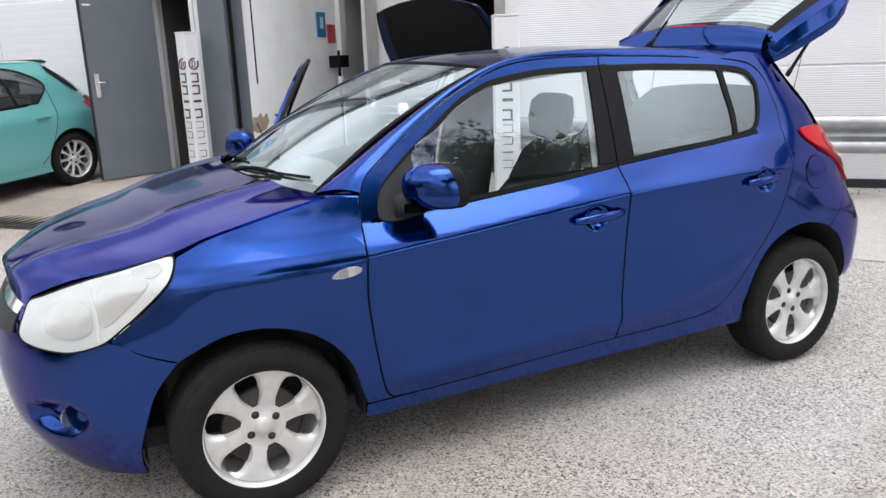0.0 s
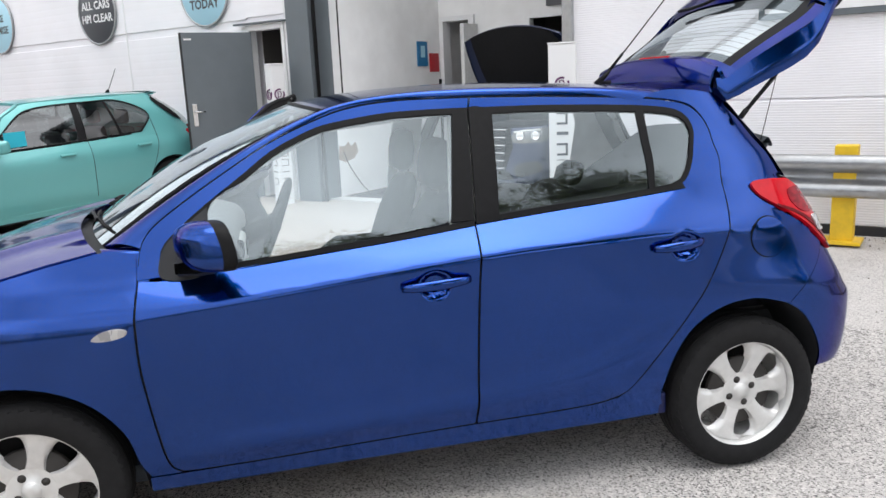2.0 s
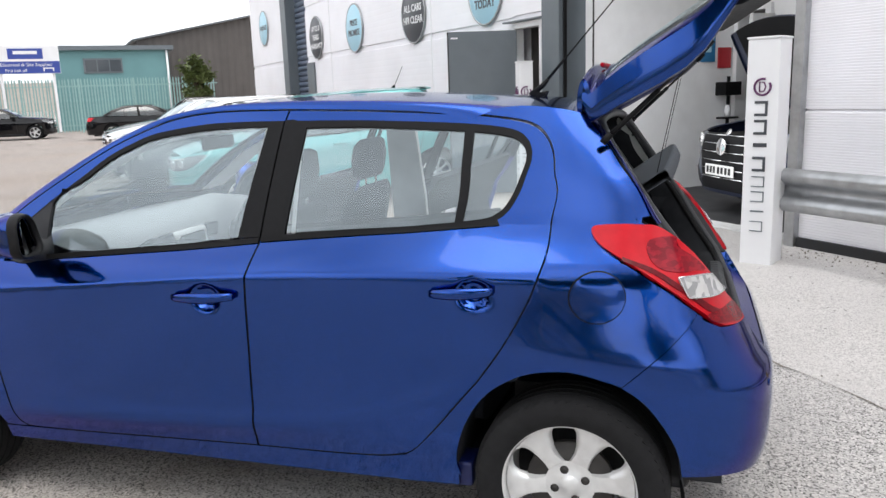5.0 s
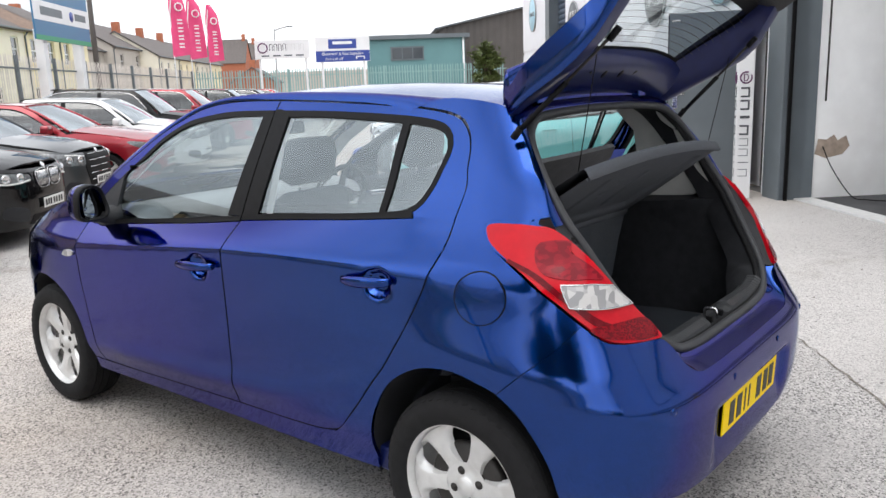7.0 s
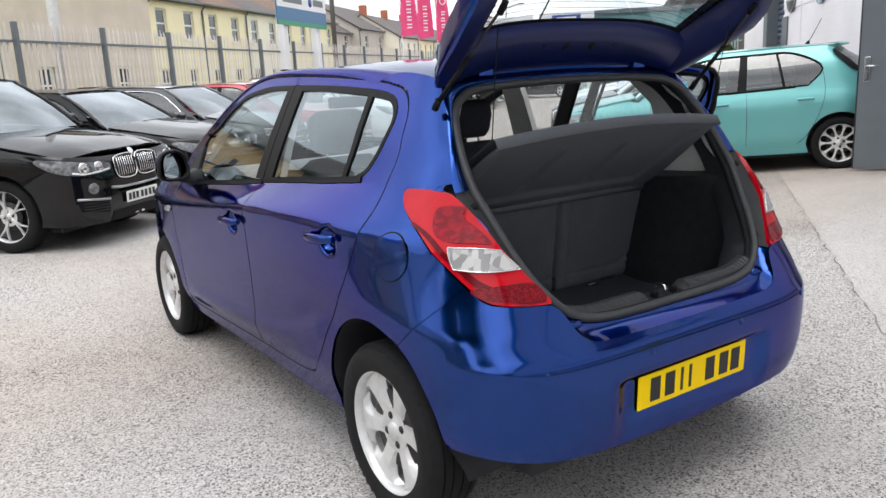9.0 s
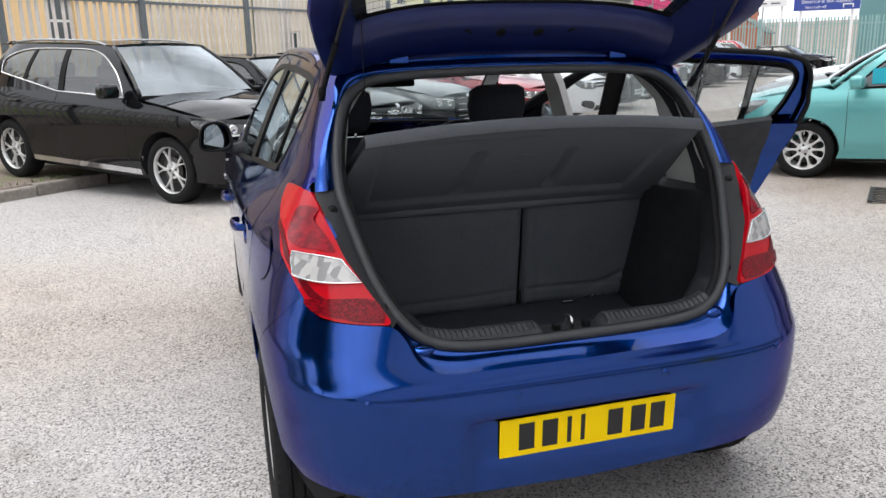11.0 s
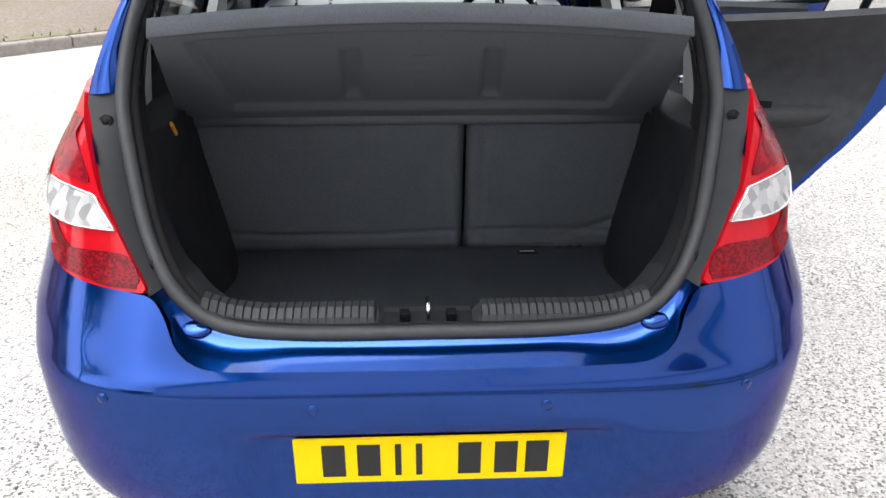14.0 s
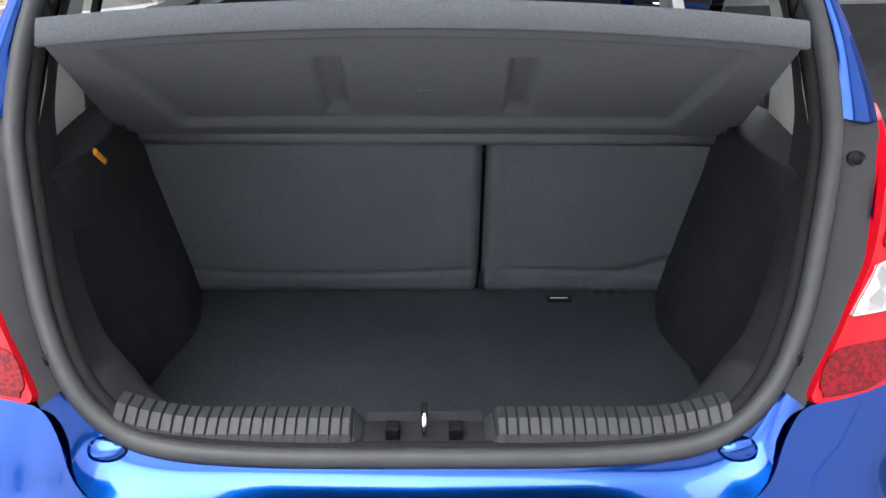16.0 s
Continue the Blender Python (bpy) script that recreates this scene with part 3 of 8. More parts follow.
# roof
rows = []
for i in range(27):
    x = lerp(-0.24, 1.275, i / 26)
    ye = lerp(0.525, 0.495, min(1, (x + 0.24) / 0.4)) if x < 1.09 else lerp(0.495, 0.535, (x - 1.09) / 0.185)
    ze = table(x, [(-0.24, 1.432), (-0.1, 1.458), (0.0, 1.470), (0.3, 1.483), (0.7, 1.473), (1.0, 1.453), (1.09, 1.445), (1.2, 1.432), (1.275, 1.420)])
    bow = 0.10 * max(0, 1 - (x + 0.24) / 0.35)
    rows.append([V(x - bow * (1 - w * w), w * ye, ze + 0.026 * (1 - w * w)) for w in [k / 8 - 1 for k in range(17)]])
part("roof", loft(rows, depth=0.02, outward=V(0, 0, 1)), BLUE, car)
# bonnet
rows = []
for z, xh in ((0.70, -1.934), (0.722, -1.924), (0.745, -1.911)):
    ym = -shell(find_u(xh, z, 0, False), z).y
    rows.append([shell(find_u(max(1e-4, abs(w) * ym), z, 1, False), z, 1 if w > 0 else -1) for w in [k / 30 - 1 for k in range(61)]])
for u, z in smooth(on_flank(BONNET_EDGE), 4, False):
    e = shell(u, z, 1)
    t = (e.x + 1.9) / 0.97
    bow, crown = lerp(0.09, 0.16, t), lerp(0.055, 0.024, t)
    row = []
    for k in range(61):
        w = k / 30 - 1
        ridge = 0.013 * math.exp(-((abs(w) - 0.60) / 0.075) ** 2)
        row.append(V(e.x - bow * (1 - w * w), w * (e.y - 0.006), z + 0.004 + crown * (1 - abs(w) ** 2.4) + ridge))
    rows.append(row)
part("bonnet", loft(rows, depth=0.02, outward=V(0, 0, 1)), BLUE, car)
# windscreen, cowl and wipers
def screen_point(w, t):
    lo, hi = V(-0.975 - 0.13 * (1 - w * w), w * 0.645, 1.04 + 0.02 * (1 - w * w)), V(-0.228 - 0.10 * (1 - w * w), w * 0.53, 1.436 + 0.024 * (1 - w * w))
    return lo.lerp(hi, t) + V(-0.02, 0, 0.03) * math.sin(math.pi * t)


part("windscreen", loft([[screen_point(k / 10 - 1, j / 10) for k in range(21)] for j in range(11)]), SCREEN_GLASS, car).visible_shadow = False
part("screen_surround", join(tube([screen_point(k / 10 - 1, 0.992) for k in range(21)], 0.008, 6), tube([screen_point(-0.985, j / 10) for j in range(11)], 0.010, 6), tube([screen_point(0.985, j / 10) for j in range(11)], 0.010, 6)), BLACK_TRIM, car)
rows = [[V(-0.93 - d - 0.13 * (1 - w * w), w * (0.70 - 0.02 * d), zz - 0.032 * abs(w) ** 3) for w in [k / 10 - 1 for k in range(21)]] for d, zz in ((-0.03, 1.085), (0.0, 1.07), (0.06, 1.06), (0.10, 1.062), (0.17, 1.066))]
part("cowl_panel", loft([[p - V(0, 0, 0.014) for p in r] for r in rows], depth=0.01, outward=V(0, 0, 1)), BLACK_TRIM, car)
for y0, y1 in ((-0.52, 0.05), (0.05, 0.56)):
    def wiper_point(f, lift, t=0.03):
        yy = lerp(y1, y0, f)
        return screen_point(max(-0.97, min(0.97, yy / 0.645)), t) + V(-0.5, 0, 0.86) * lift
    arm = [wiper_point(0.0, 0.014, -0.06), wiper_point(0.25, 0.024, 0.0), wiper_point(0.5, 0.026, 0.03), wiper_point(0.72, 0.020, 0.04)]
    w = part("wiper", tube(smooth3(arm, 4), [0.010] * 6 + [0.006] * 7, 6), BLACK_TRIM, car)
    part("wiper_blade", tube([wiper_point(f, 0.010, lerp(0.01, 0.06, f)) for f in (0.12, 0.35, 0.6, 0.85, 1.06)], 0.006, 6), RUBBER, w)
# nose
bumper = [(-1.632, 0.165, 1), *[(x, z) for x, z in ARCH_F[1:3]], (-1.512, 0.581, 1), (-1.603, 0.613), (-1.695, 0.659), (-1.82, 0.618), ("f", 0.52, 0.632), ("f", 0.46, 0.66), ("f", 0.40, 0.70), ("f", 0.0, 0.70, 1), ("f", 0.0, 0.145, 1), ("f", 0.4, 0.145), (-1.80, 0.148)]
for sd in (-1, 1):
    def nose_skin(u, z, sd=sd):
        p = shell(u, z, sd)
        r = ((p.x + 1.875) / 0.085) ** 2 + ((z - 0.388) / 0.062) ** 2
        return shell(u, z, sd, -0.045 * max(0.0, min(1.0, (1 - r) * 2.2)))
    fb = part("front_bumper", sheet_panel(smooth(on_flank(bumper)), nose_skin, 0.018, 0.012, V(0.001, sd, 0.05)), BLUE, car)
    part("fog_lamp", lathe([(0, 0.004), (0.03, 0.002), (0.034, -0.006)], 16, Matrix.Translation(shell(find_u(-1.885, 0.375, 0, False), 0.375, sd, -0.040)) @ pose(0, 0, 0, 0, -90, 0) @ pose(0, 0, 0, 35 * sd, 0, 0)), HEAD_INNER, fb)
    hl = part("headlight", flank(HEADLIGHT, sd, 0.03, 0.015, 5, 0.004), HEAD_LENS, car, "large milky clear headlight")
    part("reflector", flank([(-1.86, 0.685), (-1.79, 0.672), (-1.735, 0.70), (-1.73, 0.765), (-1.78, 0.79), (-1.85, 0.755)], sd, 0.03, 0.0, 5, 0.006), HEAD_INNER, hl)
    part("reflector", flank([(-1.705, 0.715), (-1.64, 0.755), (-1.56, 0.84), (-1.60, 0.865), (-1.69, 0.835)], sd, 0.03, 0.0, 5, 0.006), HEAD_INNER, hl)
    part("indicator", flank([(-1.60, 0.872), (-1.53, 0.895), (-1.51, 0.88), (-1.545, 0.855)], sd, 0.03, 0.0, 5, 0.0065), HEAD_INNER, hl)
    part("headlight_gasket", tube([shell(u, z, sd, 0.003) for u, z in smooth(on_flank(HEADLIGHT), 5)], 0.0035, 6, True), BLACK_TRIM, hl)
    part("reflector_edge", strip([(-1.722, 0.662), (-1.716, 0.74), (-1.725, 0.828)], [(-1.715, 0.664), (-1.709, 0.74), (-1.718, 0.829)], sd, 12, 1, 0.002, 0.006), GREY_TRIM, hl)
    part("bonnet_edge_chrome", strip([("f", 0.40, 0.715), ("f", 0.2, 0.72), ("f", 0.0, 0.722)], [("f", 0.40, 0.745), ("f", 0.2, 0.755), ("f", 0.0, 0.76)], sd, 16, 2, 0.01, 0.004), CHROME, car)
    part("grille", strip([("f", 0.42, 0.66), ("f", 0.2, 0.64), ("f", 0.0, 0.635)], [("f", 0.40, 0.715), ("f", 0.2, 0.72), ("f", 0.0, 0.722)], sd, 16, 3, 0.01, 0.006), PLASTIC, car)
    rep = part("side_repeater", flank([(-1.01, 0.793), (-0.965, 0.787), (-0.915, 0.797), (-0.905, 0.812), (-0.93, 0.822), (-0.98, 0.815)], sd, 0.02, 0.012, 4, 0.007), LAMP_CLEAR, car, "clear side repeater lamp")
    # tail
    rb = [(1.592, 0.368, 1), *[(x, z) for x, z in reversed(ARCH_R[7:10])], (1.4197, 0.6483, 1), (1.502, 0.7232, 1), (1.6228, 0.8508, 1), (1.69, 0.803), ("y", 0.520, 0.785), ("y", 0.487, 0.755), ("y", 0.46, 0.70), ("y", 0.42, 0.675), ("y", 0.36, 0.668), ("y", 0.0, 0.665, 1), ("y", 0.0, 0.318, 1), ("y", 0.5, 0.338), (1.70, 0.362)]
    part("rear_bumper", sheet_panel(smooth(on_flank(rb), 4), lambda u, z, sd=sd: shell(u, z, sd, -0.026 * max(0, min(1, (0.545 - z) / 0.012)) * max(0, min(1, (z - 0.33) / 0.10)) * max(0, min(1, (0.37 - abs(shell(u, z, sd).y)) / 0.05))), 0.016, 0.02, V(1, sd * 0.4, 0)), BLUE, car)
    part("lamp_housing", flank([(1.300, 1.090), (1.318, 1.111), (1.40, 1.115), ("y", 0.668, 1.116), ("y", 0.62, 1.0), (1.60, 0.95), (1.45, 0.99), (1.333, 1.046)], sd, 0.025, 0.0, 4, -0.001), BLUE, car)
    lamp = part("tail_lamp", flank(LAMP, sd, 0.025, 0.02, 4, 0.010), RED_LENS, car, "large red tail lamp with a clear strip")
    clear = [(1.555, 0.960, 1), ("y", 0.66, 0.957), ("y", 0.606, 0.948, 1), ("y", 0.566, 0.893, 1), ("y", 0.66, 0.894), (1.585, 0.902, 1)]
    cl = part("clear_lens_strip", flank(clear, sd, 0.02, 0.006, 4, 0.0145), LAMP_CLEAR, lamp, "ribbed clear lens")
    part("chrome_edge", tube([shell(u, z, sd, 0.0155) for u, z in smooth(on_flank(clear), 4)], 0.0022, 6, True), CHROME, cl)
    part("brake_lens", flank([(1.475, 1.062), (1.545, 1.066), ("y", 0.660, 1.04), ("y", 0.636, 1.0), ("y", 0.622, 0.966), ("y", 0.665, 0.970), (1.560, 0.972), (1.507, 0.985), (1.472, 1.022)], sd, 0.02, 0.003, 4, 0.0125), SMOKED_RED, lamp)
    part("lower_lens", flank([(1.640, 0.848), ("y", 0.62, 0.856), ("y", 0.545, 0.852), ("y", 0.521, 0.818), ("y", 0.529, 0.805), ("y", 0.60, 0.807), (1.672, 0.822)], sd, 0.02, 0.003, 4, 0.0125), RED_CELLS, lamp)
    part("outer_edge_lens", strip([(1.40, 1.009), (1.498, 0.967), (1.60, 0.894), (1.645, 0.857), (1.70, 0.823), ("y", 0.60, 0.804), ("y", 0.526, 0.800)], [(1.402, 1.018), (1.50, 0.980), (1.602, 0.910), (1.652, 0.869), (1.705, 0.834), ("y", 0.60, 0.812), ("y", 0.526, 0.806)], sd, 40, 1, 0.003, 0.0122), DARK_RED, lamp)

# filler flap on the passenger side
flap = [(1.3425 + 0.078 * math.cos(k * math.tau / 20), 0.905 + 0.072 * math.sin(k * math.tau / 20)) for k in range(20)]
part("filler_flap_gap", flank([(x + (x - 1.3425) * 0.05, z + (z - 0.905) * 0.05) for x, z in flap], -1, 0.03, 0.0, 2, 0.0012), BLACK_TRIM, car)
part("filler_flap", flank(flap, -1, 0.03, 0.004, 2, 0.003), BLUE, car)


def side_doors(side, turn_front, turn_rear):
    """Both doors of one side, with frame, glass, trim, handle and mirror; turned about their hinges."""
    def hinged(name, hinge, turn):
        cx, zz = (0.0655, 0.857) if name == "front_door" else (0.985, 0.907)

        def skin(u, z):
            r = ((shell(u, z).x - cx) / 0.053) ** 2 + ((z - zz) / 0.046) ** 2
            return shell(u, z, side, -0.030 * max(0.0, min(1.0, (1 - r) * 2.0)))
        root = part(name, sheet_panel(smooth(on_flank(FRONT_DOOR if name == "front_door" else REAR_DOOR)), skin, 0.0125 if side < 0 else 0.04, 0.012, V(0.001, side, 0.05)), BLUE, car)
        if turn:
            hx, hy = hinge
            root.matrix_basis = pose(hx, side * hy, 0, 0, 0, side * turn) @ pose(-hx, -side * hy, 0)
        return root
    fd = hinged("front_door", (-0.86, 0.80), turn_front)
    part("window_frame", strip(DOOR_TOP, FRAME_TOP, side, 50, 2, 0.02), BLUE, fd)
    part("window_seal", strip(FRAME_TOP, GLASS_TOP, side, 50, 2, 0.02, 0.002), BLACK_TRIM, fd)
    if turn_front:
        part("inner_frame", strip(DOOR_TOP[3:], GLASS_TOP[1:], side, 50, 2, 0.006, -0.026), BLACK_TRIM, fd)
    part("mirror_base", flank([(-0.80, 0.955), (-0.79, 1.03), (-0.745, 1.08), (-0.645, 1.155, 1), (-0.64, 0.96, 1), (-0.72, 0.942)], side, 0.04, 0.01, 5, 0.006), PLASTIC, fd)
    part("belt_strip", strip([(-0.70, 0.950), (-0.433, 0.973), (-0.069, 1.003), (0.229, 1.033)], [(-0.70, 0.966), (-0.433, 0.990), (-0.069, 1.021), (0.231, 1.050)], side, 30, 2, 0.012, 0.005), BLACK_TRIM, fd)
    part("pillar_cover", flank([(0.150, 1.047, 1), (0.231, 1.05, 1), (0.262, 1.425, 1), (0.205, 1.405, 1)], side, 0.06, 0.012, 2, 0.003), BLACK_TRIM, fd)
    g = part("window", sheet_panel([(p[0], p[1]) for p in smooth(GLASS_TOP, 4, False)] + [(0.150, 1.047), (-0.068, 1.021), (-0.433, 0.990), (-0.63, 0.972)], lambda u, z: shell(u, z, side, -0.004), 0.06, 0.0), GLASS, fd)
    g.visible_shadow = False
    rd = hinged("rear_door", (0.22, 0.80), turn_rear)
    part("window_frame", strip(REAR_TOP, REAR_FRAME, side, 50, 2, 0.02), BLUE, rd)
    ring = [(0.351, 1.400, 1), (0.536, 1.399), (0.734, 1.390), (0.90, 1.380), (1.014, 1.368), (1.074, 1.352), (1.104, 1.322), (1.107, 1.282), (1.083, 1.207), (1.045, 1.143), (1.002, 1.120), (0.90, 1.105), (0.70, 1.089), (0.505, 1.078), (0.322, 1.065, 1)]
    part("window_seal", strip(REAR_FRAME, ring[:11], side, 50, 2, 0.02, 0.002), BLACK_TRIM, rd)
    part("pillar_cover", flank([(0.238, 1.052, 1), (0.322, 1.060, 1), (0.351, 1.408, 1), (0.30, 1.428, 1), (0.268, 1.426, 1)], side, 0.06, 0.012, 2, 0.003), BLACK_TRIM, rd)
    part("belt_strip", strip([(0.236, 1.036), (0.505, 1.058), (0.70, 1.072), (0.90, 1.088), (1.04, 1.10)], [(0.238, 1.054), (0.505, 1.077), (0.70, 1.090), (0.90, 1.107), (1.03, 1.122)], side, 30, 2, 0.012, 0.005), BLACK_TRIM, rd)
    part("window_divider", strip([(0.905, 1.384), (0.898, 1.10)], [(0.936, 1.381), (0.922, 1.10)], side, 8, 1, 0.012, 0.002), BLACK_TRIM, rd)
    g = part("window", sheet_panel(smooth(on_flank(ring), 3), lambda u, z: shell(u, z, side, -0.004), 0.06, 0.0), GLASS, rd)
    g.visible_shadow = False
    for root, x0, x1, zz in ((fd, -0.051, 0.182, 0.861), (rd, 0.872, 1.098, 0.911)):
        bar = []
        for k in range(13):
            t = k / 12
            x, lift = lerp(x0, x1, t), 0.012 + 0.022 * math.sin(math.pi * t) ** 0.6
            c = shell(x, zz + 0.012 * t, side, lift)
            hgt = 0.018 * (0.55 + 0.45 * math.sin(math.pi * min(1, max(0, 0.08 + 0.84 * t))))
            bar.append([c + V(0, side * 0.010 * math.cos(a), hgt * math.sin(a)) for a in [j * math.tau / 10 for j in range(10)]])
        bm = loft(bar, closed_u=True)
        for r in (bar[0], bar[-1]):
            bm.faces.new([bm.verts.new(p) for p in r])
        bmesh.ops.remove_doubles(bm, verts=bm.verts, dist=1e-5)
        bmesh.ops.recalc_face_normals(bm, faces=bm.faces[:])
        part("handle", bm, BLUE, root)
    # mirror
    mc = V(-0.728, side * 0.886, 1.055)

    def pod(d, r):
        """One ring of the mirror pod: flat below, rounded above, drawn in towards the door."""
        out = []
        for k in range(32):
            a = k * math.tau / 32
            c, s = math.cos(a), math.sin(a)
            q = (abs(c) ** 3.0 + abs(s) ** 3.0) ** (-1 / 3.0)
            lean = 0.012 * s if c < 0 else -0.010 * s
            out.append(mc + V(d + 0.035 * c * r - 0.012 * s * r, side * (0.083 * r * q * c + lean * r), (0.084 if s > 0 else 0.068) * r * q * s))
        return out
    rows = [pod(d, r) for d, r in ((0.0, 0.30), (0.006, 0.55), (0.020, 0.78), (0.045, 0.93), (0.075, 0.995), (0.098, 1.0))]
    bm = loft(rows, closed_u=True)
    bm.faces.new([bm.verts.new(p) for p in rows[0]])
    bmesh.ops.remove_doubles(bm, verts=bm.verts, dist=1e-5)
    bmesh.ops.recalc_face_normals(bm, faces=bm.faces[:])
    mr = part("door_mirror", bm, BLUE, fd, "blue door mirror with a black base")
    part("mirror_rim", loft([pod(0.0985, 1.0), pod(0.105, 1.012), pod(0.132, 1.0), pod(0.140, 0.96), pod(0.138, 0.86), pod(0.122, 0.80)], closed_u=True), BLACK_TRIM, mr)
    gl = bmesh.new()
    gl.faces.new([gl.verts.new(p) for p in (pod(0.124, 0.82) if side < 0 else pod(0.124, 0.82)[::-1])])
    gc = mc + V(0.124, 0, 0)
    gl.transform(Matrix.Translation(gc) @ pose(0, 0, 0, 0, 2, -side * 15) @ Matrix.Translation(-gc))
    part("mirror_glass", gl, MIRROR, mr)
    foot = [[V(x, side * y, z) for x, z in ((-0.745, z0), (-0.685, z0 - 0.004), (-0.635, z0), (-0.635, z1), (-0.685, z1 + 0.006), (-0.745, z1))] for y, z0, z1 in ((0.735, 0.945, 1.035), (0.775, 0.950, 1.012), (0.815, 0.966, 1.006), (0.86, 0.978, 1.01))]
    part("mirror_foot", loft(foot, closed_u=True), PLASTIC, fd)
    for root, x0, x1, z1 in ((fd, -0.80, 0.16, 0.955), (rd, 0.27, 1.13, 1.06)):
        def card(t, k, x0=x0, x1=x1, z1=z1, root=root):
            top = z1 + (0.05 if t > 0.5 else 0.0) if root is fd else lerp(1.062, 1.126, t)
            zz = lerp(0.36, top, k)
            lim = x1 if root is fd else table(zz, [(0.36, 0.75), (0.388, 0.774), (0.475, 0.852), (0.595, 0.951), (0.727, 1.051), (0.837, 1.116), (0.925, 1.158), (1.03, 1.185), (1.1, 1.19)]) - 0.036
            x = lerp(x0, lim, t)
            inset = 0.085 + 0.03 * math.exp(-((zz - 0.70) / 0.07) ** 2) - 0.03 * math.exp(-((zz - 0.86) / 0.05) ** 2)
            return shell(x, zz, side, -inset)
        part("door_card", loft([[card(i / 12, j / 14) for i in range(13)] for j in range(15)], depth=0.03, outward=V(0, -side, 0)), DOOR_TRIM, root, "dark grey inner door panel")
        part("inner_panel", flank(FRONT_DOOR if root is fd else REAR_DOOR, side, 0.06, 0.0, 4, -0.05), BLUE, root)
    if turn_front:
        for root, x0, x1, zc in ((fd, -0.62, 0.10, 0.70), (rd, 0.33, 0.93, 0.73)):
            arm = [[shell(lerp(x0, x1, k / 12), zc + dz + 0.03 * k / 12, side, -d * (1 - 0.35 * abs(k / 6 - 1) ** 4)) for dz, d in ((0.035, 0.085), (0.032, 0.125), (0.02, 0.142), (0.0, 0.146), (-0.02, 0.135), (-0.05, 0.10))] for k in range(13)]
            part("armrest", loft(arm, outward=V(0, -side, 0.3)), DOOR_TRIM, root)
            # flat black strip: the pull pocket's shade put into its colour
            part("pull_shade_strip", loft([[shell(lerp(x0 + 0.1, x0 + 0.36, k / 6), zc + 0.045 + dz, side, -0.123) for dz in (0.0, 0.03)] for k in range(7)], depth=0.004, outward=V(0, -side, 0)), BLACK_TRIM, root)
            part("speaker_grille", lathe([(0.0, 0.006), (0.07, 0.005), (0.08, 0.0)], 24, Matrix.Translation(shell(x0 + 0.16, 0.50, side, -0.119)) @ pose(0, 0, 0, 90 * side, 0, 0)), BLACK_TRIM, root)
        for root, line in ((fd, DOOR_TOP + [(0.25, 1.2), (0.222, 0.95), (0.195, 0.5), (0.18, 0.345)]), (rd, REAR_TOP[:-1] + [(1.17, 1.0), (1.10, 0.84), (0.96, 0.62), (0.84, 0.475), (0.75, 0.385)])):
            part("door_seal", tube([shell(u, z, side, -0.03) for u, z in smooth(on_flank(line), 3, False)], 0.012, 6), RUBBER, root)
    part("inner_handle", box(-0.72, -0.60, min(side * 0.69, side * 0.72), max(side * 0.69, side * 0.72), 0.86, 0.89, 0.008), CHROME, fd)
    part("inner_handle", box(0.36, 0.48, min(side * 0.68, side * 0.71), max(side * 0.68, side * 0.71), 0.86, 0.89, 0.008), CHROME, rd)


def gap_line(pts, side, r=0.0015):
    """A dark shut line lying in the skin."""
    part("shut_line", tube([shell(u, z, side, -0.0012) for u, z in smooth(on_flank(pts), 4, False)], r, 6), BLACK_TRIM, car)


for pts in ([(x, z + 0.003) for x, z in DOOR_TOP[1:]] + [(x, z + 0.003) for x, z in REAR_TOP[1:9]] + [(1.204, 1.141), (1.196, 1.028), (1.162, 0.924), (1.120, 0.836), (1.055, 0.726), (0.955, 0.594), (0.856, 0.474), (0.778, 0.388)],
            [(0.1965, 0.336), (0.2005, 0.42), (0.207, 0.6), (0.218, 0.86), (0.2325, 1.033)],
            [(-0.869, 0.95), (-0.880, 0.845), (-0.884, 0.70), (-0.872, 0.583), (-0.858, 0.48), (-0.842, 0.385), (-0.825, 0.333), (-0.797, 0.310), (-0.50, 0.310), (-0.22, 0.319), (0.19, 0.331), (0.457, 0.335), (0.64, 0.344), (0.73, 0.360), (0.778, 0.388)]):
    gap_line(pts, -1)


side_doors(-1, 0, 0)
side_doors(1, 71, 76)

# boot opening: outer edge of the body and the seal's line, half of each
EDGE = [(1.838, 0.0, 0.668), (1.836, 0.22, 0.669), (1.822, 0.38, 0.674), (1.792, 0.465, 0.706), (1.742, 0.512, 0.790), (1.700, 0.555, 0.865), (1.648, 0.600, 0.94), (1.575, 0.638, 1.03), (1.505, 0.658, 1.10), (1.445, 0.632, 1.205), (1.362, 0.602, 1.322), (1.300, 0.560, 1.404), (1.268, 0.45, 1.432), (1.262, 0.22, 1.440), (1.262, 0.0, 1.444)]
EDGE = [(*shell(find_u(y, z, 1), z, 1, 0.0015).xy, z - 0.007) if i < 8 else (x, -shell(find_u(x, z), z, -1, 0.008).y, z) if i < 12 else (x, y, z) for i, (x, y, z) in enumerate(EDGE)]
LINE = [(1.763, 0.0, 0.703), (1.761, 0.22, 0.703), (1.755, 0.36, 0.714), (1.738, 0.435, 0.740), (1.712, 0.487, 0.790), (1.668, 0.525, 0.853), (1.622, 0.550, 0.92), (1.545, 0.580, 1.04), (1.498, 0.590, 1.105), (1.428, 0.580, 1.21), (1.355, 0.542, 1.32), (1.322, 0.475, 1.374), (1.308, 0.38, 1.390), (1.302, 0.20, 1.398), (1.300, 0.0, 1.400)]


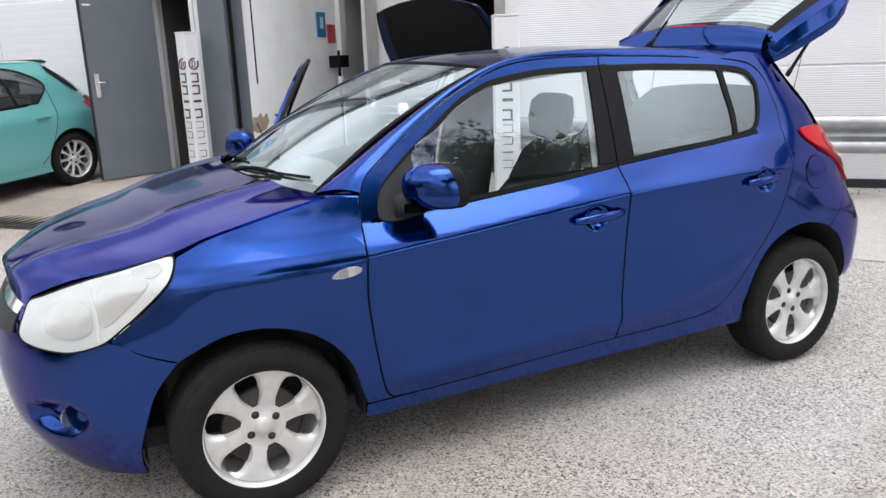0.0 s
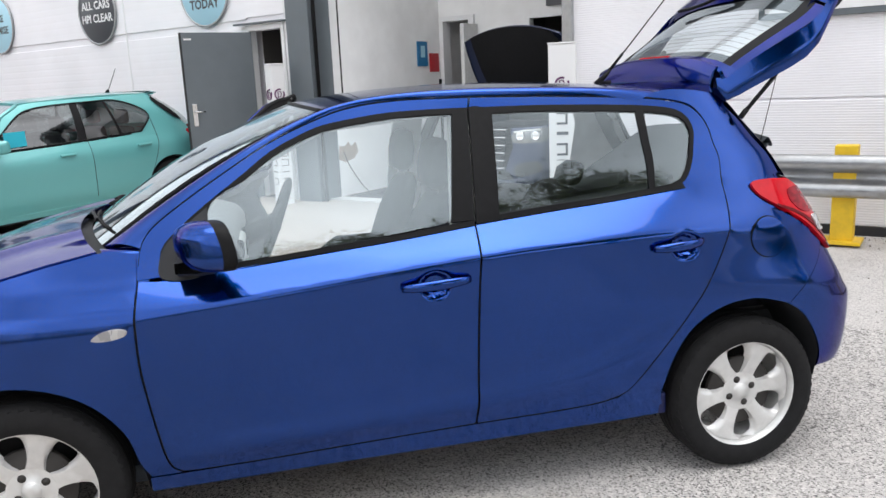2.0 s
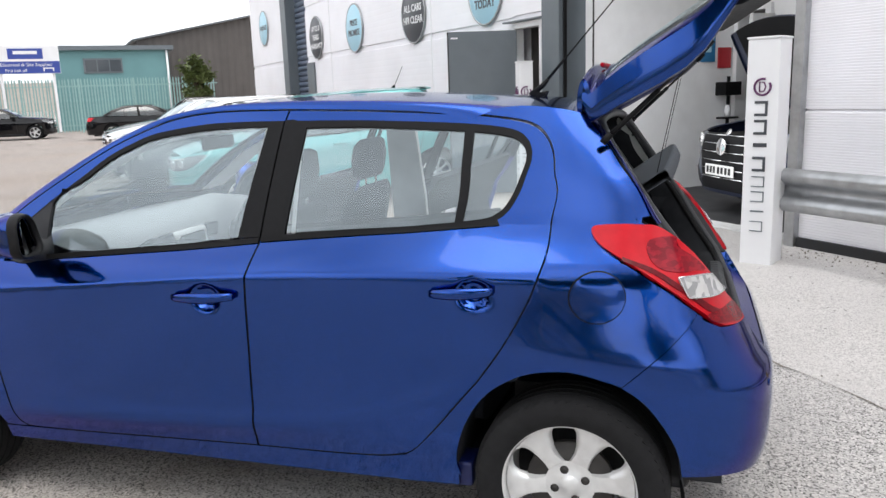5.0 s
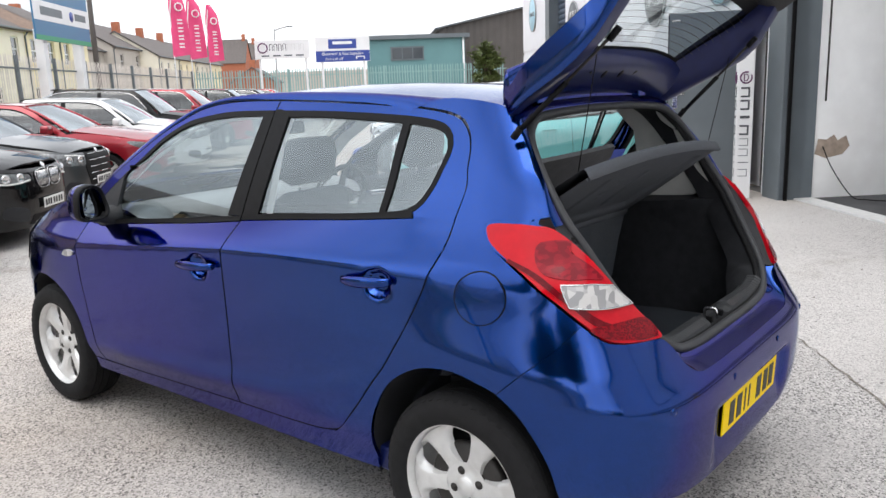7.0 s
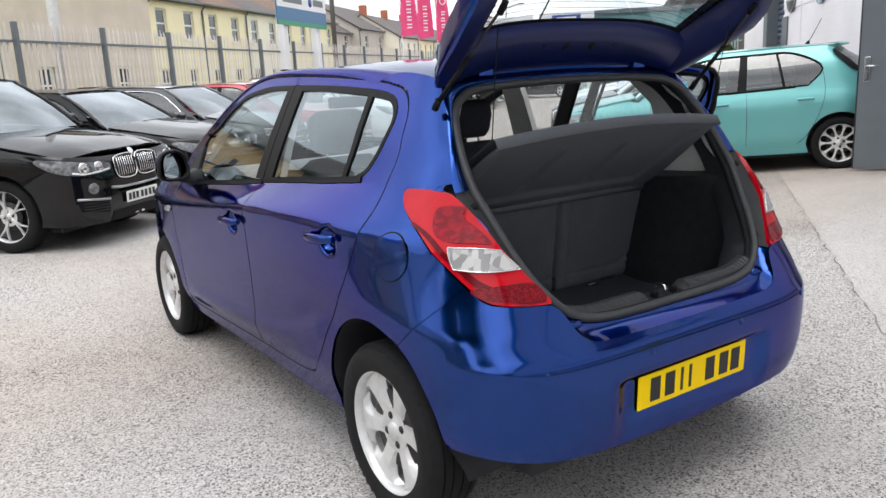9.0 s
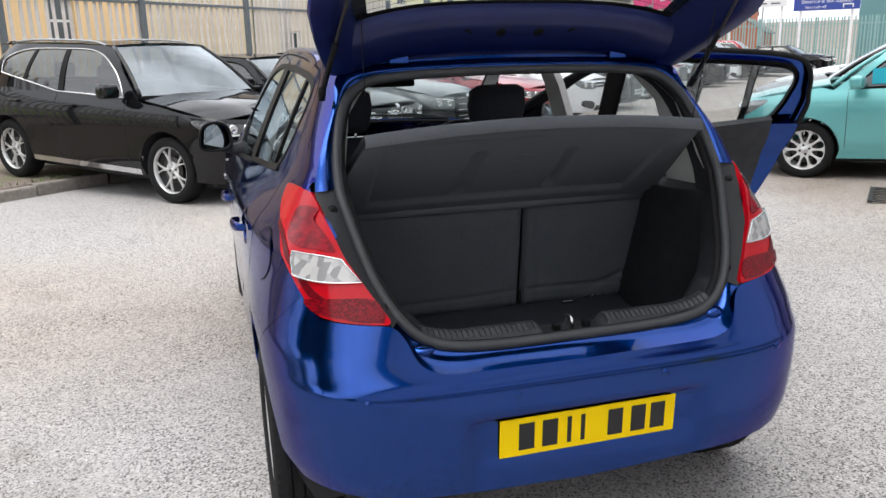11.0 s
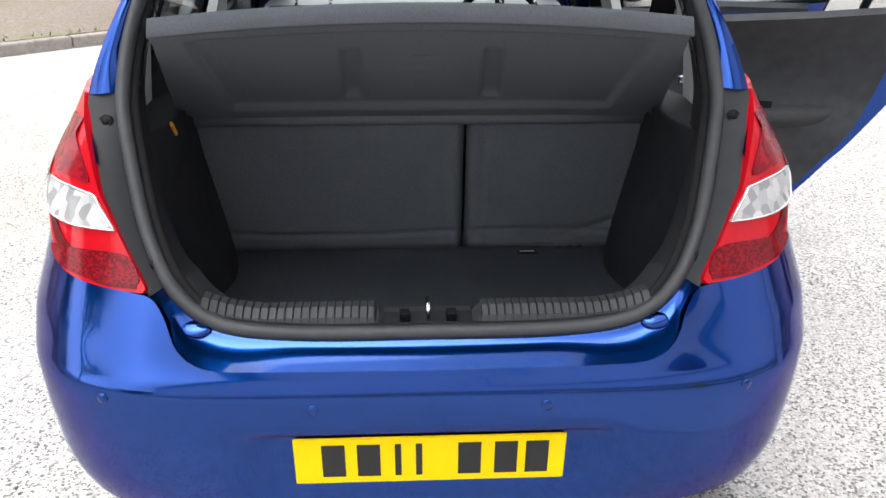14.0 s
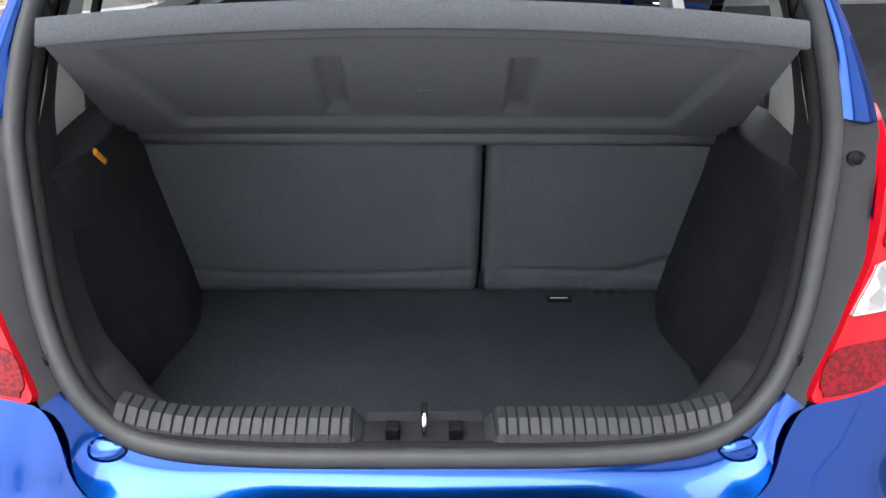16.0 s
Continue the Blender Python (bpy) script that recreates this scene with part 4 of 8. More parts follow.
def half_loop(pts, side, steps=5):
    return smooth3([(x, side * y, z) for x, y, z in pts], steps)


def full_loop(pts, dx=0.0, steps=5, scale=1.0):
    a = smooth3([(x + dx, -y * scale, z) for x, y, z in pts], steps)
    b = smooth3([(x + dx, y * scale, z) for x, y, z in pts], steps)
    return a + b[::-1][1:-1]


for sd in (-1, 1):
    oo, ee = half_loop(EDGE, sd), half_loop(LINE, sd)
    def band(i0, i1, name, mat, dip):
        rows = []
        for k in range(7):
            t = k / 6
            rows.append([a.lerp(b, t) + V(-dip, 0, 0) * math.sin(math.pi * min(1, t * 1.15)) for a, b in zip(oo[i0:i1 + 1], ee[i0:i1 + 1])])
        return part(name, loft(rows, depth=0, outward=V(1, 0, 0.3)), mat, car)
    band(0, 20, "boot_sill", BLUE, 0.012)
    tr = band(20, 40, "lamp_trim", PLASTIC, -0.004)
    for c in ((1.545, sd * 0.617, 1.056), (1.706, sd * 0.517, 0.822)):
        part("screw_cap", lathe([(0.0, 0.004), (0.008, 0.004), (0.009, 0.0), (0.013, 0.002), (0.014, -0.004)], 12, Matrix.Translation(c) @ pose(0, 0, 0, 0, 60, 0)), BLACK_TRIM, tr)
    band(40, 70, "boot_surround", BLUE, -0.012)
    part("bumper_buffer", lathe([(0.0, 0.008), (0.018, 0.0075), (0.024, 0.004), (0.025, -0.006)], 20, pose(1.762, sd * 0.436, 0.715, 0, 30, 0) @ Matrix.Diagonal((0.8, 1.25, 1, 1))), BLUE, car)
part("boot_seal", tube(full_loop(LINE, 0.006), 0.0145, 8, True), SEAL, car, "grey rubber boot seal")
part("boot_seal_lip", tube(full_loop(LINE, -0.012, 5, 0.972), 0.011, 8, True), RUBBER, car)
# boot trim behind the seal
inner = full_loop(LINE, -0.015, 5, 0.97)
part("boot_trim", loft([inner, [V(p.x - 0.05, p.y * (0.96 if p.z < 0.78 else 1.0), p.z + (0.006 if p.z < 0.78 else -0.006)) for p in inner], [V(p.x - 0.10, p.y * (0.96 if p.z < 0.78 else 1.02), p.z - (0.05 if p.z < 0.78 else 0.004)) for p in inner]], closed_u=True), SIDE_TRIM, car)
# ribbed scuff plate on the sill, in two pieces with the latch between
for sd in (-1, 1):
    rows = []
    n = 176
    for k in range(n + 1):
        y = lerp(0.085, 0.43, k / n)
        groove = -0.004 if k % 8 == 0 else 0.0
        drop = 0.012 * max(0, (y - 0.30) / 0.13) ** 2
        fall = -0.028 * max(0.0, 1 - (y - 0.085) / 0.02)
        prof = [(1.752, 0.706), (1.744, 0.724 + groove), (1.722, 0.735 + groove), (1.695, 0.733 + groove), (1.672, 0.712 + groove), (1.66, 0.67), (1.655, 0.56)]
        rows.append([V(x - 0.25 * drop, sd * y, z + drop * 2.2 + (fall if z > 0.6 else 0)) for x, z in prof])
    part("scuff_plate", sharpen(loft(rows, outward=V(0.2, 0, 1)), 25), SCUFF, car, "ribbed grey plastic sill guard")
latch = part("boot_latch", box(1.668, 1.752, -0.088, 0.088, 0.69, 0.704, 0.003), PLASTIC, car)
part("striker", tube(smooth3([(1.728, 0.0, 0.70), (1.728, 0.0, 0.732), (1.708, 0.0, 0.738), (1.690, 0.0, 0.732), (1.690, 0.0, 0.70)], 4), 0.005, 6), CHROME, latch)
for yy in (-0.045, 0.045):
    part("latch_guide", box(1.712, 1.734, yy - 0.010, yy + 0.010, 0.70, 0.724, 0.003), BLACK_TRIM, latch)
# load floor, seat backs, side trims
rows = []
for i in range(15):
    x = lerp(1.05, 1.68, i / 14)
    rows.append([V(x, (k / 12 - 1) * lerp(0.515, 0.50, i / 14), 0.556 + 0.004 * noise.noise(V(x * 6, k * 0.7, 0))) for k in range(25)])
part("boot_floor", loft(rows, outward=V(0, 0, 1)), CARPET, car, "dark carpeted boot floor")
bmk = part("floor_label", box(1.098, 1.120, 0.26, 0.315, 0.5615, 0.5635), BLACK_TRIM, car)
part("print_bar", box(1.106, 1.110, 0.268, 0.307, 0.5637, 0.5645), GREY_TRIM, bmk)


def seat_back(y0, y1, name):
    rows = []
    for j in range(55):
        z = lerp(0.548, 0.955, j / 54)
        row = []
        for i in range(61):
            y = lerp(y0, y1, i / 60)
            e = min(y - y0, y1 - y)
            edge = 0.030 * max(0, 1 - e / 0.016) ** 2 + 0.02 * max(0, 1 - (z - 0.548) / 0.03) ** 2
            fold = 0.004 * math.exp(-((e - 0.045) / 0.006) ** 2) + 0.008 * math.exp(-((z - 0.612 - 0.006 * math.sin(y * 7)) / 0.005) ** 2) + 0.010 * max(0.0, min(1.0, (y - 0.34) / 0.12)) * math.exp(-((z - 0.60 - 0.35 * (y - 0.40)) / 0.012) ** 2) + 0.004 * noise.noise(V(y * 9, z * 7, 3.0))
            row.append(V(1.072 + 0.13 * (z - 0.548) - edge - fold, y, z))
        rows.append(row)
    return part(name, loft(rows, depth=0.08, outward=V(1, 0, 0)), SEAT_CARPET, car, "dark carpeted rear seat back")


seat_back(-0.60, 0.110, "rear_seat_back")
seat_back(0.117, 0.60, "rear_seat_back")
part("seat_hinge", box(1.060, 1.078, 0.1115, 0.1155, 0.55, 0.615), CHROME, car)
for yy in (0.37, 0.40, 0.43):
    part("seat_catch", box(1.066, 1.082, yy, yy + 0.018, 0.556, 0.568, 0.003), CHROME, car)
for sd in (-1, 1):
    rows = []
    for j in range(13):
        z = lerp(0.55, 0.965, j / 12)
        row = []
        for i in range(13):
            x = lerp(1.0, lerp(1.70, 1.56, j / 12), i / 12)
            y = 0.535 + 0.03 * (j / 12) - 0.055 * math.exp(-((x - 1.22) / 0.16) ** 2) * max(0, 1 - (z - 0.55) / 0.30) - 0.05 * max(0, (x - 1.5) / 0.16) * (1 - j / 12)
            row.append(V(x, sd * y, z))
        rows.append(row)
    part("boot_side_trim", loft(rows, outward=V(0, -sd, 0)), SIDE_TRIM, car)
    side_line = ((0.98, 0.60), (1.12, 0.578), (1.25, 0.556), (1.38, 0.548), (1.48, 0.552), (1.56, 0.568))
    ledge = [[V(x, sd * lerp(0.66, w, k), 0.985 - 0.02 * k + 0.05 * ((x - 1.0) / 0.5)) for x, w in side_line] for k in (0, 0.5, 0.9, 1.0)] + [[V(x, sd * (w + 0.004), 0.95 + 0.02 * ((x - 1.0) / 0.5)) for x, w in side_line], [V(x, sd * (w + 0.012), 0.86) for x, w in side_line]]
    part("parcel_ledge", loft(ledge, outward=V(0, -sd, 1)), SIDE_TRIM, car)
    part("pillar_trim", loft([[V(x, sd * y, z) for x, y, z in r] for r in (((1.13, 0.66, 0.99), (1.23, 0.645, 1.0), (1.40, 0.615, 1.02), (1.49, 0.575, 1.06)), ((1.15, 0.635, 1.14), (1.24, 0.62, 1.15), (1.36, 0.59, 1.16), (1.44, 0.558, 1.16)), ((1.15, 0.585, 1.28), (1.21, 0.58, 1.285), (1.30, 0.56, 1.29), (1.36, 0.53, 1.29)), ((1.09, 0.51, 1.385), (1.16, 0.51, 1.385), (1.24, 0.49, 1.385), (1.30, 0.46, 1.375)))], outward=V(0, -sd, 0)), GREY_TRIM, car)
part("boot_lamp", box(-0.03, 0.03, -0.004, 0.004, -0.006, 0.006, 0.003, 1, pose(1.35, -0.550, 0.985, 0, -38, 8)), material("amber_lamp", (0.8, 0.35, 0.03), rough=0.3), car)
# parcel shelf, lifted on its strings
def shelf_point(t, w, under=0.0):
    p = V(lerp(1.105, 1.512 + 0.02 * (1 - w * w), t), w * lerp(0.60, 0.518, t), lerp(0.965, 1.243, t) + 0.03 * (1 - w * w) * t)
    return p + V(0.5, 0, -0.86) * under


def shelf_depth(t, w):
    """Thickness of the moulded felt: a raised field inside a border, with two oblong recesses."""
    field = max(0.0, min(1.0, min((t - 0.14) / 0.03, (0.90 - t) / 0.03, (0.90 - abs(w) - 0.14 * (1 - t)) / 0.014)))
    slot = max(0.0, min(1.0, 1.4 - max(abs(abs(w) - 0.275) / 0.038, abs(t - 0.46) / 0.24) ** 4 * 1.2))
    return 0.030 - 0.014 * field - 0.014 * slot


NT, NW = 60, 180
bm = loft([[shelf_point(i / 12, k / 12 - 1) for k in range(25)] for i in range(13)], outward=V(-0.5, 0, 1))
bm2 = loft([[shelf_point(i / NT, 2 * k / NW - 1, shelf_depth(i / NT, 2 * k / NW - 1)) for k in range(NW + 1)] for i in range(NT + 1)], outward=V(0.5, 0, -1))
lip = []
for k in range(25):
    p, q = shelf_point(1.0, k / 12 - 1), shelf_point(1.0, k / 12 - 1, 0.030)
    lip.append([p, p + V(0.009, 0, 0.002), p + V(0.015, 0, -0.004), q + V(0.014, 0, -0.004), q + V(0.006, 0, -0.009), q])
bm3 = loft(lip, outward=V(1, 0, 0))
shelf = part("parcel_shelf", join(bm, bm2, bm3), FELT, car, "dark grey felt parcel shelf raised on strings")
for k, (tt, half) in enumerate(((0.62, 0.035), (0.55, 0.055), (0.48, 0.075), (0.41, 0.03))):
    part("embossed_bar", loft([[shelf_point(tt + d, w, 0.0175) for w in [lerp(-half, half, i / 8) for i in range(9)]] for d in (0.0, 0.012, 0.024)], depth=0.003, outward=V(0.5, 0, -1)), FELT, shelf)
part("shelf_bar", tube([(1.118, -0.60, 0.943), (1.125, -0.3, 0.947), (1.125, 0.3, 0.947), (1.118, 0.60, 0.943)], 0.019, 10), FELT, shelf)

# tailgate, modelled shut and swung up about its hinges
CENTRE = [(1.275, 1.447), (1.31, 1.45), (1.36, 1.444), (1.40, 1.430), (1.405, 1.417), (1.385, 1.402), (1.405, 1.375), (1.48, 1.28), (1.55, 1.185), (1.62, 1.09), (1.66, 1.035), (1.70, 1.01), (1.75, 0.97), (1.785, 0.90), (1.80, 0.82), (1.795, 0.75), (1.785, 0.715)]
GATE_W = [(0.71, 0.455), (0.76, 0.475), (0.80, 0.497), (0.88, 0.555), (0.97, 0.600), (1.05, 0.632), (1.10, 0.645), (1.2, 0.625), (1.32, 0.592), (1.40, 0.555), (1.45, 0.520)]
GATE_IN = [(0.71, 0.02), (0.80, 0.035), (0.9, 0.06), (1.0, 0.075), (1.1, 0.085), (1.25, 0.075), (1.36, 0.07), (1.40, 0.075), (1.45, 0.02)]


def gate_row(x, z, push=0.0, squeeze=0.0, n=24):
    w = table(z, GATE_W) - squeeze
    return [V(x - push - table(z, GATE_IN) * abs(k / (n / 2) - 1) ** 3.2 - 0.25 * squeeze, (k / (n / 2) - 1) * w, z) for k in range(n + 1)]


gate = part("tailgate", loft([gate_row(x, z) for x, z in smooth([(a, b) for a, b in CENTRE[:7]], 3, False)] + [gate_row(x, z) for x, z in ((1.41, 1.368),)], outward=V(1, 0, 0.5), depth=0.015), BLUE, car, "open blue tailgate")
HINGE = pose(1.262, 0, 1.437, 0, -88, 0) @ pose(-1.262, 0, -1.437)
gate.matrix_basis = HINGE
part("rear_screen", loft([gate_row(x, z, 0.004, 0.012) for x, z in ((1.408, 1.37), (1.445, 1.325), (1.483, 1.277), (1.52, 1.228), (1.555, 1.18), (1.59, 1.132), (1.622, 1.088), (1.652, 1.048))]), GLASS, gate).visible_shadow = False
part("lower_panel", loft([gate_row(x, z) for x, z in smooth([(a, b) for a, b in CENTRE[10:]], 3, False)], outward=V(1, 0, 0), depth=0.015), BLUE, gate)
# black edge print round the screen
for sgn in (-1, 1):
    part("gate_pillar", loft([[V(x - 0.001 - table(z, GATE_IN) * (1 - 0.04 * k) ** 3.2, sgn * (table(z, GATE_W) * (1 - 0.045 * k)), z) for k in (0, 0.5, 1.0, 1.6, 2.1)] for x, z in ((1.408, 1.37), (1.445, 1.325), (1.483, 1.277), (1.52, 1.228), (1.555, 1.18), (1.59, 1.132), (1.622, 1.088), (1.652, 1.048))], outward=V(1, 0, 0.5)), BLUE, gate)
    part("screen_border", loft([[V(x - 0.006 - table(z, GATE_IN) * (1 - 0.04 * k) ** 3.2, sgn * (table(z, GATE_W) * (1 - 0.045 * k)), z) for k in (1.8, 2.6, 3.3, 4.0, 4.6)] for x, z in ((1.408, 1.37), (1.445, 1.325), (1.483, 1.277), (1.52, 1.228), (1.555, 1.18), (1.59, 1.132), (1.622, 1.088), (1.652, 1.048))]), BLACK_TRIM, gate)
part("screen_border", loft([gate_row(1.404, 1.376, 0.008, 0.01), gate_row(1.44, 1.331, 0.008, 0.012)]), BLACK_TRIM, gate)
part("screen_border", loft([gate_row(1.612, 1.104, 0.008, 0.012), gate_row(1.662, 1.034, 0.008, 0.012)]), BLACK_TRIM, gate)
for i in range(9):
    part("heater_wire", tube(gate_row(lerp(1.46, 1.60, i / 8), lerp(1.307, 1.118, i / 8), 0.007, 0.04, 12), 0.0009, 4), STEEL, gate)
# inner frame of the gate: a pressed ring with the lower trim
inner_top = [gate_row(x, z, 0.0, 0.02) for x, z in ((1.250, 1.424), (1.268, 1.428), (1.285, 1.435), (1.295, 1.405), (1.32, 1.375), (1.355, 1.345), (1.40, 1.325), (1.425, 1.338))]
part("inner_frame_top", loft(inner_top, outward=V(-1, 0, -0.5)), BLUE_DARK, gate, "dark blue pressed inner frame")
part("inner_panel", loft([gate_row(x, z, 0, 0.02) for x, z in ((1.640, 1.062), (1.632, 1.03), (1.635, 0.99), (1.658, 0.94), (1.695, 0.86), (1.725, 0.78), (1.74, 0.73), (1.775, 0.715))], outward=V(-1, 0, 0)), PLASTIC, gate)
for sgn in (-1, 1):
    rows, flank = [], []
    for z in (1.432, 1.40, 1.36, 1.31, 1.25, 1.19, 1.13, 1.08, 1.03, 0.98, 0.90, 0.82, 0.75):
        xo = table(z, [(0.71, 1.785), (0.82, 1.80), (0.9, 1.785), (1.0, 1.72), (1.09, 1.62), (1.28, 1.48), (1.40, 1.385), (1.44, 1.345)])
        wo, go = table(z, GATE_W), table(z, GATE_IN)
        deep = table(z, [(0.71, 0.02), (0.90, 0.035), (0.98, 0.06), (1.05, 0.10), (1.12, 0.115), (1.33, 0.105), (1.40, 0.085), (1.435, 0.03)])
        flank.append([V(xo - go + 0.001, sgn * (wo + 0.001), z), V(xo - go - deep * 0.5, sgn * (wo + 0.008), z), V(xo - go - deep * 0.92, sgn * (wo + 0.014), z), V(xo - go - deep, sgn * (wo + 0.008), z)])
        rows.append([V(xo - go - deep, sgn * (wo + 0.008), z), V(xo - go - deep - 0.004, sgn * (wo - 0.035), z), V(xo - go - deep * 0.92, sgn * (wo - 0.06), z), V(xo - go * 0.75 - deep * 0.4, sgn * (wo - 0.085), z), V(xo - go * 0.7 - 0.008, sgn * (wo - 0.088), z)])
    part("gate_flank", loft(flank, outward=V(0, sgn, 0)), BLUE, gate)
    part("inner_frame_side", sharpen(loft(rows, outward=V(-1, 0, 0)), 50), BLUE_DARK, gate)
    for yy in (0.06, 0.17):
        part("grommet", lathe([(0, 0.003), (0.016, 0.003), (0.018, 0.0)], 12, pose(1.338, sgn * yy, 1.358, 0, 222, 0)), BLACK_TRIM, gate)
    part("gate_hinge", box(1.25, 1.335, sgn * 0.36 - 0.03, sgn * 0.36 + 0.03, 1.408, 1.428, 0.005), BLUE, gate)
    # gas strut
    lo, hi = V(1.35, sgn * 0.60, 1.35), V(1.635, sgn * 0.555, 1.615)
    st = part("gas_strut", tube([lo, lo.lerp(hi, 0.52)], 0.008, 8), BLACK_TRIM, car)
    part("strut_rod", tube([lo.lerp(hi, 0.5), hi], 0.0045, 6), STEEL, st)
    part("strut_joint", tube([lo - V(0.012, 0, 0.014), lo + V(0.012, 0, 0.014)], 0.011, 8), BLACK_TRIM, st)
    part("strut_joint", tube([hi - V(0.02, 0, 0.022), hi + V(0.008, 0, 0.009)], 0.010, 8), BLACK_TRIM, st)
    part("shelf_string", tube([V(1.495, sgn * 0.505, 1.235), V(1.56, sgn * 0.52, 1.56)], 0.0016, 4), BLACK_TRIM, car)
part("rear_wiper", join(tube(smooth3([(1.672, 0.0, 1.015), (1.69, 0.03, 1.045), (1.655, 0.22, 1.085), (1.648, 0.38, 1.09)], 4), [0.014] * 4 + [0.008] * 9, 6), lathe([(0.0, 0.03), (0.022, 0.024), (0.026, 0.0)], 14, pose(1.68, 0, 1.02, 0, 70, 0))), BLACK_TRIM, gate)
part("brake_light", box(1.396, 1.412, -0.13, 0.13, 1.408, 1.422, 0.004), RED_LENS, gate)
# aerial on the roof's tail
part("aerial", join(tube([(1.06, 0, 1.465), (1.02, 0, 1.488), (1.055, 0, 1.515), (1.075, 0, 1.537)], [0.034, 0.022, 0.010, 0.007], 8), tube([(1.07, 0, 1.532), (1.135, 0, 1.605), (1.14, 0, 1.61), (1.47, 0, 1.985)], [0.0065, 0.006, 0.0032, 0.0022], 6)), BLACK_TRIM, car)
# number plate: a yellow field with plain bars
plate = part("number_plate", box(-0.26, 0.26, -0.0555, 0.0555, 0, 0.006, 0.002, 1, pose(1.846, 0.0, 0.470, 90, 0, 90) @ pose(0, 0, 0, 3, 0, 0)), YELLOW_PLATE, car, "yellow rear number plate with dark bars")
for k, c in enumerate((-0.185, -0.118, -0.062, -0.022, 0.075, 0.145, 0.205)):
    ww = 0.012 if k in (2, 3) else 0.044
    part("plate_bar", box(c - ww / 2, c + ww / 2, -0.037, 0.040, 0.0062, 0.0075, 0.0, 1, pose(1.846, 0.0, 0.470, 90, 0, 90) @ pose(0, 0, 0, 3, 0, 0)), INK, plate)
for sy, sz in ((-0.60, 0.615), (-0.215, 0.60), (0.215, 0.60), (0.60, 0.615)):
    c = shell(find_u(abs(sy), sz, 1), sz, 1 if sy > 0 else -1, 0.002)
    part("parking_sensor", lathe([(0, 0.001), (0.0085, 0.001), (0.0095, -0.0005), (0.0105, 0.0005), (0.0115, -0.003)], 14, Matrix.Translation(c) @ pose(0, 0, 0, 0, 90, math.degrees(math.atan2(c.y, 1.6)))), BLUE, car)

# interior
part("cabin_floor", box(-1.0, 1.05, -0.70, 0.70, 0.24, 0.30), CARPET, car)
rows = [[V(x, w * 0.50, table(x, [(-0.24, 1.41), (0.3, 1.455), (0.7, 1.445), (1.27, 1.405)]) + 0.012 * (1 - w * w)) for w in [k / 6 - 1 for k in range(13)]] for x in [lerp(-0.22, 1.27, i / 10) for i in range(11)]]
part("headlining", loft(rows, outward=V(0, 0, -1)), GREY_TRIM, car)
for sd in (-1, 1):
    part("rail_lining", loft([[V(x, sd * 0.50, z) for x, z in ((-0.22, 1.41), (0.3, 1.455), (0.7, 1.445), (1.1, 1.415))], [V(x, sd * 0.555, z - 0.045) for x, z in ((-0.22, 1.41), (0.3, 1.455), (0.7, 1.445), (1.1, 1.415))]]), GREY_TRIM, car)
    part("door_pillar", loft([[V(0.20 + dx, sd * y, z) for dx, y, z in ((-0.05, 0.73, 0.33), (-0.055, 0.76, 0.7), (-0.045, 0.70, 1.0), (-0.02, 0.60, 1.30), (0.0, 0.545, 1.41))], [V(0.33 + dx, sd * y, z) for dx, y, z in ((0.0, 0.73, 0.33), (0.0, 0.76, 0.7), (0.0, 0.70, 1.0), (0.0, 0.60, 1.30), (0.01, 0.545, 1.41))]], depth=0.03, outward=V(0, -sd, 0)), GREY_TRIM, car)
    part("screen_pillar_trim", loft([[V(-0.90, sd * 0.60, 1.03), V(-0.60, sd * 0.555, 1.235), (V(-0.25, sd * 0.50, 1.40))], [V(-0.80, sd * 0.655, 1.05), V(-0.56, sd * 0.60, 1.21), V(-0.20, sd * 0.545, 1.385)]]), GREY_TRIM, car)
    part("inner_sill", box(-0.85, 0.95, min(sd * 0.66, sd * 0.775), max(sd * 0.66, sd * 0.775), 0.25, 0.335, 0.01), BLUE_DARK, car)
dash_rows = []
for k in range(21):
    y = lerp(-0.68, 0.68, k / 20)
    hood = 0.05 * math.exp(-((y - 0.36) / 0.17) ** 2)
    dash_rows.append([V(x, y, z + (hood if 1 < i < 5 else 0)) for i, (x, z) in enumerate(((-1.05, 0.98), (-0.85, 1.0), (-0.70, 0.995), (-0.60, 0.965), (-0.565, 0.91), (-0.575, 0.80), (-0.62, 0.68), (-0.70, 0.56)))])
part("dashboard", loft(dash_rows, outward=V(1, 0, 1)), DASH, car, "pale grey dashboard")
part("centre_console", box(-0.68, -0.555, -0.13, 0.13, 0.60, 0.935, 0.03, 3), GREY_TRIM, car)
part("console_tunnel", box(-0.66, 0.25, -0.10, 0.10, 0.30, 0.52, 0.03, 2), PLASTIC, car)
part("console_screen", box(-0.556, -0.548, -0.09, 0.09, 0.86, 0.915, 0.004), BLACK_TRIM, car)
for yy in (-0.55, -0.17, 0.17, 0.57):
    part("air_vent", box(-0.60, -0.56, yy - 0.05, yy + 0.05, 0.87, 0.935, 0.012), BLACK_TRIM, car)
wheel_m = pose(-0.42, 0.36, 0.93, 0, -68, 0)
ring = [V(0.185 * math.cos(a), 0.185 * math.sin(a), 0) for a in [k * math.tau / 32 for k in range(32)]]
sw = part("steering_wheel", tube(ring, 0.015, 8, True), BLACK_TRIM, car, "", wheel_m)
part("wheel_hub", lathe([(0, 0.03), (0.05, 0.026), (0.072, 0.008), (0.075, -0.02)], 20), PLASTIC, sw)
